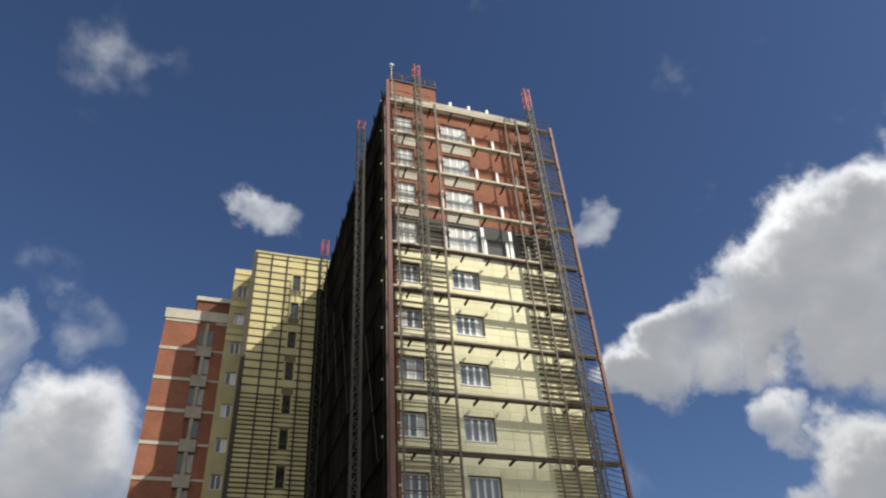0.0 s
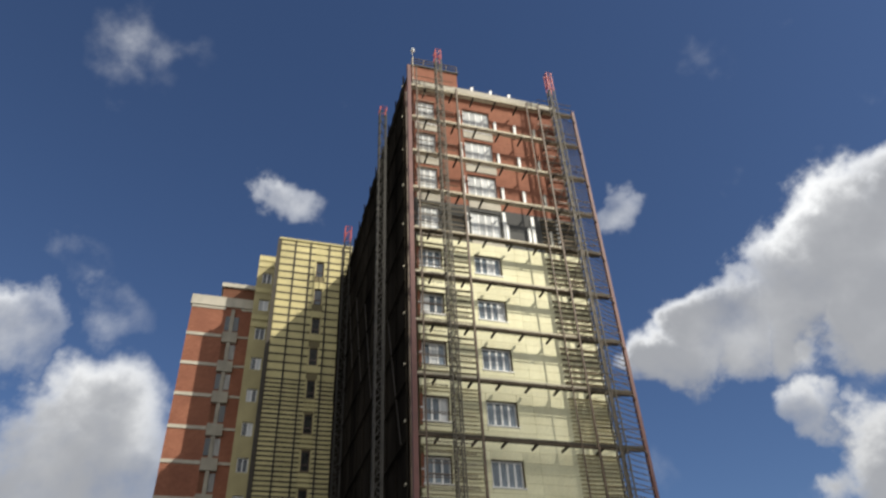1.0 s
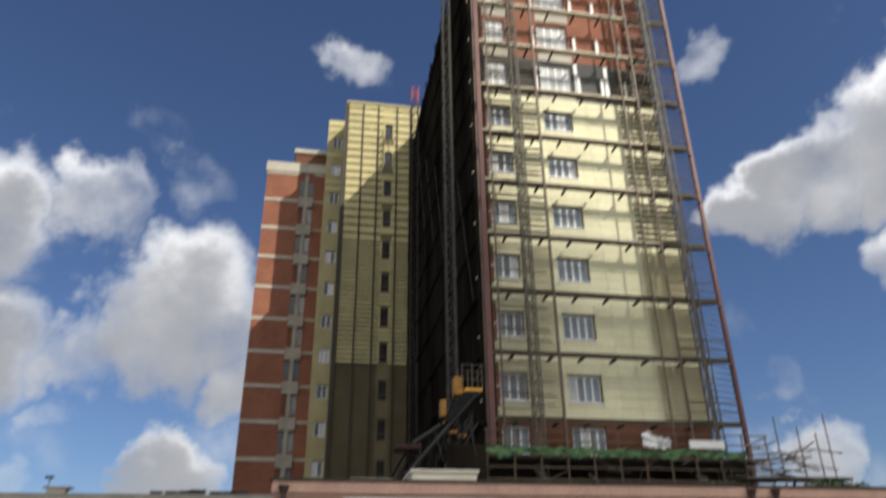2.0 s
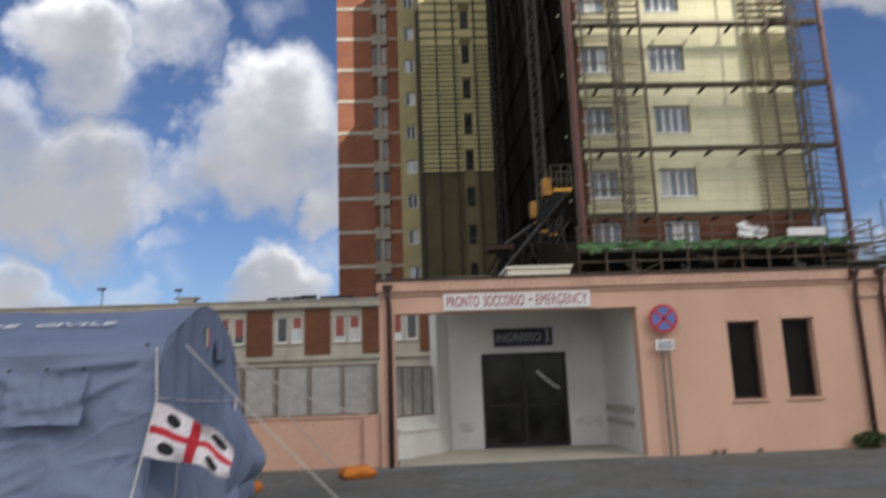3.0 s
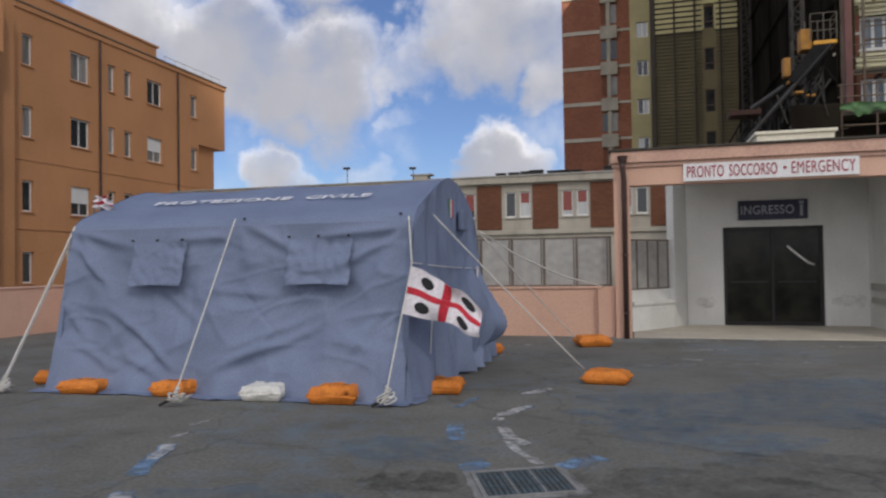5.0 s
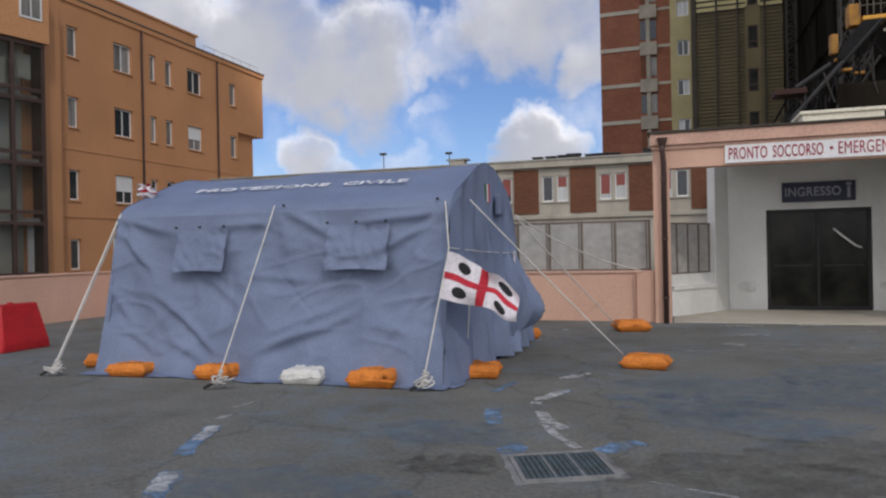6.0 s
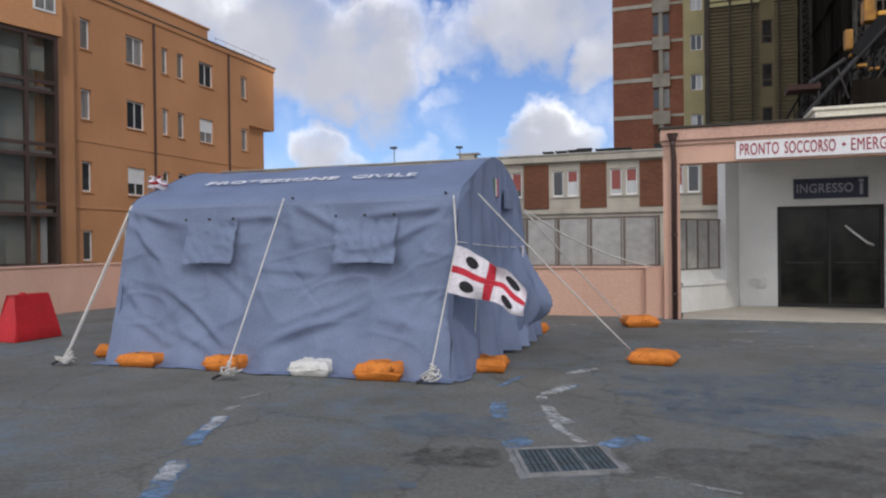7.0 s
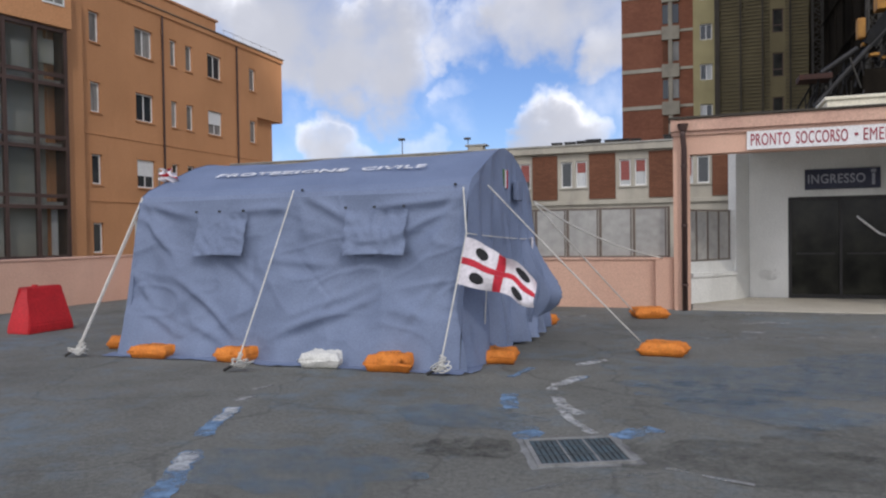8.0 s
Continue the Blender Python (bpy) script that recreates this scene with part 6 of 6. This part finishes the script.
# ---- flags ----
def flag_fn(u, v):
    """Tied by its left edge to the corner rope; the top edge falls more steeply than the lower one."""
    top, low = Vector((-2.55, 7.90, 1.58)), Vector((-2.635, 7.80, 1.03))
    w = min(1.0, max(0.0, u))
    a, b = radians(-21 - 12 * w), radians(-9 - 6 * w)
    p = top.lerp(low, v)
    p += 0.98 * w * ((1 - v) * Vector((math.cos(a), 0, math.sin(a))) + v * Vector((0.93 * math.cos(b), 0, math.sin(b))))
    p.x += (u - w) * 0.9
    ripple = 0.070 * math.sin(w * 9.5 + v * 3.0) + 0.035 * math.sin(w * 17 - v * 4.0)
    p.y += ripple * (0.25 + 0.9 * w) + 0.10 * w + 0.05 * math.sin(v * 6.3) * w
    p.z += 0.030 * math.sin(w * 10 + 1.0 + v) * w + 0.02 * math.sin(w * 21) * w * (1 - v)
    return p


fl = thing("white_flag", (-2.55, 7.88, 1.0), "white flag with red cross and dark ovals on a tent rope", "flag")
part("cloth", sheet(flag_fn, 64, 28), M_CLOTH_WHITE, fl, smooth=True)
cloth = [o for o in fl.children if o.name.startswith("cloth")][0]


def flag_patch(u0, u1, v0, v1, oval):
    bm = bmesh.new()
    nu, nv = max(4, int((u1 - u0) * 64)), max(4, int((v1 - v0) * 28))
    for side in (-1, 1):
        def fn(a, b):
            u, v = u0 + (u1 - u0) * a, v0 + (v1 - v0) * b
            if oval:
                s, t = 2 * a - 1, 2 * b - 1
                u, v = (u0 + u1) / 2 + (u1 - u0) / 2 * s * math.sqrt(1 - t * t / 2), (v0 + v1) / 2 + (v1 - v0) / 2 * t * math.sqrt(1 - s * s / 2)
            e = 0.01
            n = (flag_fn(u + e, v) - flag_fn(u - e, v)).cross(flag_fn(u, v + e) - flag_fn(u, v - e)).normalized()
            return flag_fn(u, v) + n * 0.004 * side
        g = [[bm.verts.new(fn(i / nu, j / nv)) for j in range(nv + 1)] for i in range(nu + 1)]
        for i in range(nu):
            for j in range(nv):
                bm.faces.new((g[i][j], g[i + 1][j], g[i + 1][j + 1], g[i][j + 1]))
    return bm


part("cross_bar", flag_patch(0.0, 1.0, 0.43, 0.57, False), M_CLOTH_RED, cloth, "red cross arm", smooth=True)
for v0, v1 in ((0.0, 0.428), (0.572, 1.0)):
    part("cross_post", flag_patch(0.45, 0.55, v0, v1, False), M_CLOTH_RED, cloth, "red cross arm", smooth=True)
for u0, u1 in ((0.12, 0.34), (0.66, 0.88)):
    for v0, v1 in ((0.08, 0.37), (0.63, 0.92)):
        part("dark_oval", flag_patch(u0 + 0.02, u1 - 0.01, v0 + 0.03, v1 - 0.02, True), M_CLOTH_BLACK, cloth, "plain dark oval", smooth=True)

sf = thing("small_flag", (-7.72, 9.0, 2.4), "small white and red flag above the rear tent corner", "flag")
part("stick", T((-7.74, 8.75, 2.25), (-7.74, 8.75, 2.68), 0.012), M_STEEL, sf)


def small_flag_fn(u, v):
    x = -7.74 + 0.30 * u + 0.02 * math.sin(v * 9 + u * 3)
    y = 8.75 + 0.05 * math.sin(u * 13 + v * 3) + 0.03 * math.sin(v * 11)
    z = 2.66 - 0.17 * v + 0.06 * u - 0.10 * u * u + 0.025 * math.sin(u * 11 + 1)
    return Vector((x, y, z))


sfc = part("cloth", sheet(small_flag_fn, 24, 12), M_CLOTH_WHITE, sf, smooth=True)
for u0, u1, v0, v1 in ((0.0, 1.0, 0.40, 0.58), (0.45, 0.56, 0.0, 0.39), (0.45, 0.56, 0.59, 1.0)):
    part("stripe", sheet(lambda a, b: small_flag_fn(u0 + (u1 - u0) * a, v0 + (v1 - v0) * b) + Vector((0.003, -0.006, 0.003)), 20, 4), M_CLOTH_RED, sfc, "red cross stripe", smooth=True)


# ---- red plastic barrier ----
bar = thing("road_barrier", (-11, 9.45, 0), "red water-filled plastic road barrier standing on the asphalt", "road barrier")
bm = bmesh.new()
sec = [(-0.26, 0.0), (-0.26, 0.16), (-0.13, 0.62), (-0.10, 0.80), (0.10, 0.80), (0.13, 0.62), (0.26, 0.16), (0.26, 0.0)]
rings = []
for y, cut in ((8.93, 1), (9.04, 0), (9.78, 0), (9.89, 1)):
    ring = []
    for sx, sz in sec:
        inset = (0.16 if cut else 0.0) * sz / 0.8
        ring.append(bm.verts.new((-11.0 + sx, y + (inset if y < 9.4 else -inset), sz)))
    rings.append(ring)
for a, b in zip(rings, rings[1:]):
    for i in range(len(sec)):
        j = (i + 1) % len(sec)
        bm.faces.new((a[i], a[j], b[j], b[i]))
bm.faces.new(rings[0])
bm.faces.new(rings[-1])
bmesh.ops.bevel(bm, geom=bm.edges[:], offset=0.02, segments=2, affect="EDGES")
part("shell", bm, M_RED_PLASTIC, bar)
part("filler_cap", tube(bmesh.new(), (-11, 9.3, 0.80), (-11, 9.3, 0.83), 0.05, 12), M_RED_PLASTIC, bar)
part("lift_groove", B(-10.90, -10.888, 9.2, 9.65, 0.64, 0.67, 0.004), M_RED_PLASTIC, bar)

# ---- drain grate ----
gr = thing("drain_grate", (-0.85, 5.2, 0), "rusted steel drain grate set in a pale concrete frame", "drain")
o, ex, ey = Vector((-1.03, 4.76, 0)), Vector((0.61, 0.29, 0)), Vector((-0.23, 0.56, 0))


def on_grate(u0, u1, v0, v1, z0, z1):
    bm = bmesh.new()
    vs = [bm.verts.new(o + ex * u + ey * v + Vector((0, 0, z))) for z in (z0, z1) for u, v in ((u0, v0), (u1, v0), (u1, v1), (u0, v1))]
    for f in ((0, 1, 2, 3), (4, 5, 6, 7), (0, 1, 5, 4), (1, 2, 6, 5), (2, 3, 7, 6), (3, 0, 4, 7)):
        bm.faces.new([vs[i] for i in f])
    return bm


M_GRATE = surf("grate_steel", (0.070, 0.100, 0.115), (0.065, 0.072, 0.070), scale=6, rough=0.75, metal=0.0, bump=0.2)
# shade of the pit under the slats, put into a dark colour
M_PIT = surf("shaded_pit", (0.035, 0.042, 0.045), (0.02, 0.022, 0.022), scale=8, rough=0.9)
M_GRATE_FRAME = surf("grate_frame", (0.26, 0.26, 0.25), (0.17, 0.17, 0.16), scale=5, rough=0.8, bump=0.3)
bm = bmesh.new()
_ring = []
for i in range(48):
    a = 2 * math.pi * i / 48
    c, q = math.cos(a), math.sin(a)
    k = (0.60 + 0.05 * noise.noise((c * 4, q * 4, 2))) / max(abs(c), abs(q))
    _ring.append(bm.verts.new(o + ex * (0.5 + k * c) + ey * (0.5 + k * q) + Vector((0, 0, 0.003))))
bm.faces.new(_ring)
part("concrete_collar", bm, M_GRATE_FRAME, gr, "rough-edged concrete collar")
# flat dark plate stands in for the shaded depth under the grate
part("pit", on_grate(0.03, 0.97, 0.036, 0.964, 0.0035, 0.006), M_PIT, gr)
for u0, u1, v0, v1 in ((-0.02, 1.02, -0.02, 0.035), (-0.02, 1.02, 0.965, 1.02), (-0.02, 0.03, 0.036, 0.964), (0.97, 1.02, 0.036, 0.964)):
    part("frame", on_grate(u0, u1, v0, v1, 0.0, 0.016), M_GRATE_FRAME, gr)
for i in range(15):
    u = 0.042 + i * 0.0618
    part("slat", on_grate(u, u + 0.044, 0.05, 0.95, 0.0065, 0.012), M_GRATE, gr)
for u in (0.34, 0.64):
    part("cross_bar", on_grate(u, u + 0.022, 0.04, 0.96, 0.0125, 0.015), M_GRATE_FRAME, gr)
for v in (0.33, 0.64):
    part("cross_bar", on_grate(0.035, 0.965, v, v + 0.025, 0.0125, 0.015), M_GRATE, gr)


# ---- worn road markings ----
def mark(name, pts, w, mat, label, lift=0.004):
    """A worn paint mark along a line of points, with ragged sides and tapered ends."""
    line = [Vector((*p, lift)) for p in pts]
    bm = bmesh.new()
    rows = []
    for a, b in zip(line, line[1:]):
        k = max(6, int((b - a).length / 0.035))
        n = Vector((a.y - b.y, b.x - a.x, 0)).normalized() * w / 2
        for i in range(k + (b is line[-1])):
            p = a.lerp(b, i / k)
            along = (p - line[0]).length / max(0.01, (line[-1] - line[0]).length)
            taper = min(1.0, 0.7 + 5 * along, 0.7 + 5 * abs(1 - along))
            sides = [taper * (1 + 0.55 * noise.noise((p.x * 9, p.y * 9, q)) + 0.25 * noise.noise((p.x * 31, p.y * 31, q))) for q in (1, 9)]
            rows.append((bm.verts.new(p + n * sides[0]), bm.verts.new(p - n * sides[1])))
    for r, s in zip(rows, rows[1:]):
        bm.faces.new((r[0], r[1], s[1], s[0]))
    ob = part(name, bm, mat)
    return tagged(ob, label, "road marking", kind="structure")


BLUE, WHITE_M, FAINT = "rubbed blue parking line on the asphalt", "rubbed white paint mark on the asphalt", "faint worn parking line on the asphalt"
for pts, w in ((((-4.13, 5.60), (-3.80, 4.68)), 0.17), (((-3.60, 4.36), (-3.10, 3.40)), 0.18), (((-1.78, 6.86), (-1.62, 6.28)), 0.16), (((-0.62, 5.62), (-0.33, 5.98)), 0.20), (((-1.36, 5.40), (-1.20, 5.62)), 0.20), (((-1.98, 7.66), (-1.86, 8.3)), 0.10), (((-1.30, 7.62), (-1.16, 7.95)), 0.10)):
    mark("blue_line", pts, w, M_PAINT_BLUE, BLUE)
for pts, w in ((((-4.12, 5.58), (-3.95, 5.12)), 0.13), (((-3.58, 4.32), (-3.38, 3.92)), 0.15), (((-1.34, 8.55), (-1.12, 9.04)), 0.15), (((-1.42, 7.10), (-1.39, 7.46)), 0.13), (((-1.37, 7.42), (-1.23, 7.92)), 0.15),
               (((-1.31, 6.84), (-1.16, 6.46), (-0.97, 6.24)), 0.13), (((-1.20, 6.44), (-1.05, 6.06), (-0.78, 5.66)), 0.09), (((-0.22, 4.97), (-0.06, 4.93)), 0.05), (((0.02, 4.89), (0.33, 4.80)), 0.05)):
    mark("white_mark", pts, w, M_PAINT_WHITE, WHITE_M, 0.008)
for a, b, w in (((0.70, 14.74), (1.55, 14.81), 0.24), ((2.15, 15.02), (2.86, 15.06), 0.24), ((0.66, 13.2), (1.47, 13.45), 0.20), ((0.66, 12.1), (0.99, 12.05), 0.24), ((-2.8, 13.36), (-2.0, 13.74), 0.16), ((-0.44, 11.08), (2.6, 11.98), 0.07), ((-2.35, 12.05), (-1.85, 12.5), 0.10), ((-10.4, 11.8), (-9.2, 9.65), 0.09), ((-4.41, 6.3), (-4.33, 6.56), 0.08), ((-4.28, 5.8), (-4.2, 6.06), 0.08), ((2.9, 14.1), (5.2, 14.3), 0.16)):
    mark("faint_line", (a, b), w, M_PAINT_FAINT, FAINT, 0.006)
mark("faint_line", ((-1.15, 4.15), (-0.75, 4.55), (-0.2, 4.88)), 0.06, M_PAINT_THIN, FAINT, 0.006)
M_OIL = worn_paint("oil_stain_film", (0.050, 0.045, 0.036), 0.52, 0.45)


def blot(name, x, y, rx, ry, mat, label, seed):
    bm = bmesh.new()
    c = bm.verts.new((x, y, 0.010))
    ring = []
    for i in range(40):
        a = 2 * math.pi * i / 40
        f = 1 + 0.45 * noise.noise((math.cos(a) * 2 + seed, math.sin(a) * 2, 3))
        ring.append(bm.verts.new((x + rx * f * math.cos(a), y + ry * f * math.sin(a), 0.010)))
    for i in range(40):
        bm.faces.new((c, ring[i], ring[(i + 1) % 40]))
    return tagged(part(name, bm, mat), label, "stain", kind="structure")


blot("oil_stain", -1.70, 4.96, 0.46, 0.20, M_OIL, "dark oil stain soaked into the asphalt", 1)
blot("oil_stain", -1.55, 5.15, 0.22, 0.16, M_OIL, "dark oil stain soaked into the asphalt", 4)
M_BLUE_FILM = worn_paint("thin_blue_film", (0.150, 0.230, 0.310), 0.60, 0.62)
M_TAR = worn_paint("tarry_film", (0.070, 0.066, 0.055), 0.62, 0.85)
blot("tar_patch", 0.45, 5.25, 0.95, 0.5, M_TAR, "rough dark repair patch in the asphalt", 17)
blot("tar_patch", 1.35, 5.95, 0.9, 0.5, M_TAR, "rough dark repair patch in the asphalt", 19)
for x, y, rx, ry, sd in ((1.0, 8.3, 1.5, 0.9, 2), (2.6, 9.5, 1.6, 1.0, 5), (0.6, 6.8, 0.9, 0.5, 7), (-2.6, 4.2, 0.8, 0.5, 9), (-1.9, 5.9, 0.7, 0.4, 11), (0.1, 7.5, 0.8, 0.5, 13), (3.4, 7.6, 1.4, 0.8, 15)):
    blot("rubbed_blue_paint", x, y, rx, ry, M_BLUE_FILM, "rubbed-off blue paint film on the asphalt", sd)

# weeds and plants
rng = random.Random(5)


def leaf_clump(name, loc, label, category, n, spread, size):
    h = thing(name, loc, label, category)
    bm = bmesh.new()
    for i in range(n):
        v = Vector((rng.gauss(0, 1), rng.gauss(0, 1), rng.gauss(0, 1))).normalized() * rng.random() ** 0.4
        p = Vector(loc) + Vector((v.x * spread[0], v.y * spread[1], spread[2] * (v.z * 0.5 + 0.5)))
        r = Euler((rng.uniform(-1, 1), rng.uniform(-1, 1), rng.uniform(0, 6.3))).to_matrix()
        s = size * rng.uniform(0.6, 1.3)
        q = [bm.verts.new(p + r @ Vector(c)) for c in ((-s * 0.25, 0, 0), (0, -s * 0.9, 0.1 * s), (s * 0.25, 0, 0), (0, s * 0.9, -0.1 * s))]
        bm.faces.new(q)
    part("foliage", bm, M_LEAF, h)
    part("stem", tube(bmesh.new(), (loc[0], loc[1], 0), (loc[0], loc[1], loc[2] + spread[2] * 0.5), 0.05 * max(1, spread[2]), 6, 0.02), M_BARK, h)
    return h


for x in (6.52, 6.72, 7.5):
    weed = thing("weed_tuft", (x, PY - 0.08, 0), "dry brown weed tuft at the wall foot", "weed", "weeds")
    bm = bmesh.new()
    for i in range(40):
        a, l = rng.uniform(0, 6.3), rng.uniform(0.05, 0.15)
        tip = Vector((x + math.cos(a) * l * 0.9, PY - 0.08 + math.sin(a) * l * 0.5, rng.uniform(0.05, 0.14)))
        b0 = Vector((x, PY - 0.08, 0))
        s = Vector((-math.sin(a), math.cos(a), 0)) * 0.008
        bm.faces.new([bm.verts.new(b0 + s), bm.verts.new(b0 - s), bm.verts.new(tip)])
    part("blades", bm, M_BARK, weed)
leaf_clump("wall_weed_bush", (9.85, 14.98, 0.0), "small dark green weed bush at the foot of the downpipes", "bush", 900, (0.42, 0.14, 0.36), 0.06)
leaf_clump("shrub", (19.6, 24.5, 3.6), "dark green bush behind the pink building", "bush", 2600, (1.9, 1.0, 1.9), 0.16)

# ---- unseen cloud, added and sized so that its shade falls on the forecourt ----
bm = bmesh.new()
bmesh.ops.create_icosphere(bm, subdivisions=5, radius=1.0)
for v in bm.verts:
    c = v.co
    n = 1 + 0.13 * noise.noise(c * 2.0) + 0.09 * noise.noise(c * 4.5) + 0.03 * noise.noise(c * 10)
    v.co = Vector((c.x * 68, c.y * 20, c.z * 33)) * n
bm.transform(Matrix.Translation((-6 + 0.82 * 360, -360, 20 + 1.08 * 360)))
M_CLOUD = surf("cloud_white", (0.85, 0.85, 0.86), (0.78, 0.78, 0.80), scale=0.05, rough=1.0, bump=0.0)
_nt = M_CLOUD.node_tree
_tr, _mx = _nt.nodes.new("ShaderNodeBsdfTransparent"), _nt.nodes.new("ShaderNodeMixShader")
# share of sun that the added cloud lets through
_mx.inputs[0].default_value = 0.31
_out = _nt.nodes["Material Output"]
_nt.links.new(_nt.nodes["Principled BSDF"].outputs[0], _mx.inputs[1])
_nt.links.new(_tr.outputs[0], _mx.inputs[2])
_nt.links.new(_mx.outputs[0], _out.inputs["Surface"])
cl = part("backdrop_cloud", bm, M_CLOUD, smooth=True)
tagged(cl, "unseen white cumulus cloud added before the sun to shade the forecourt", "cloud", kind="structure")
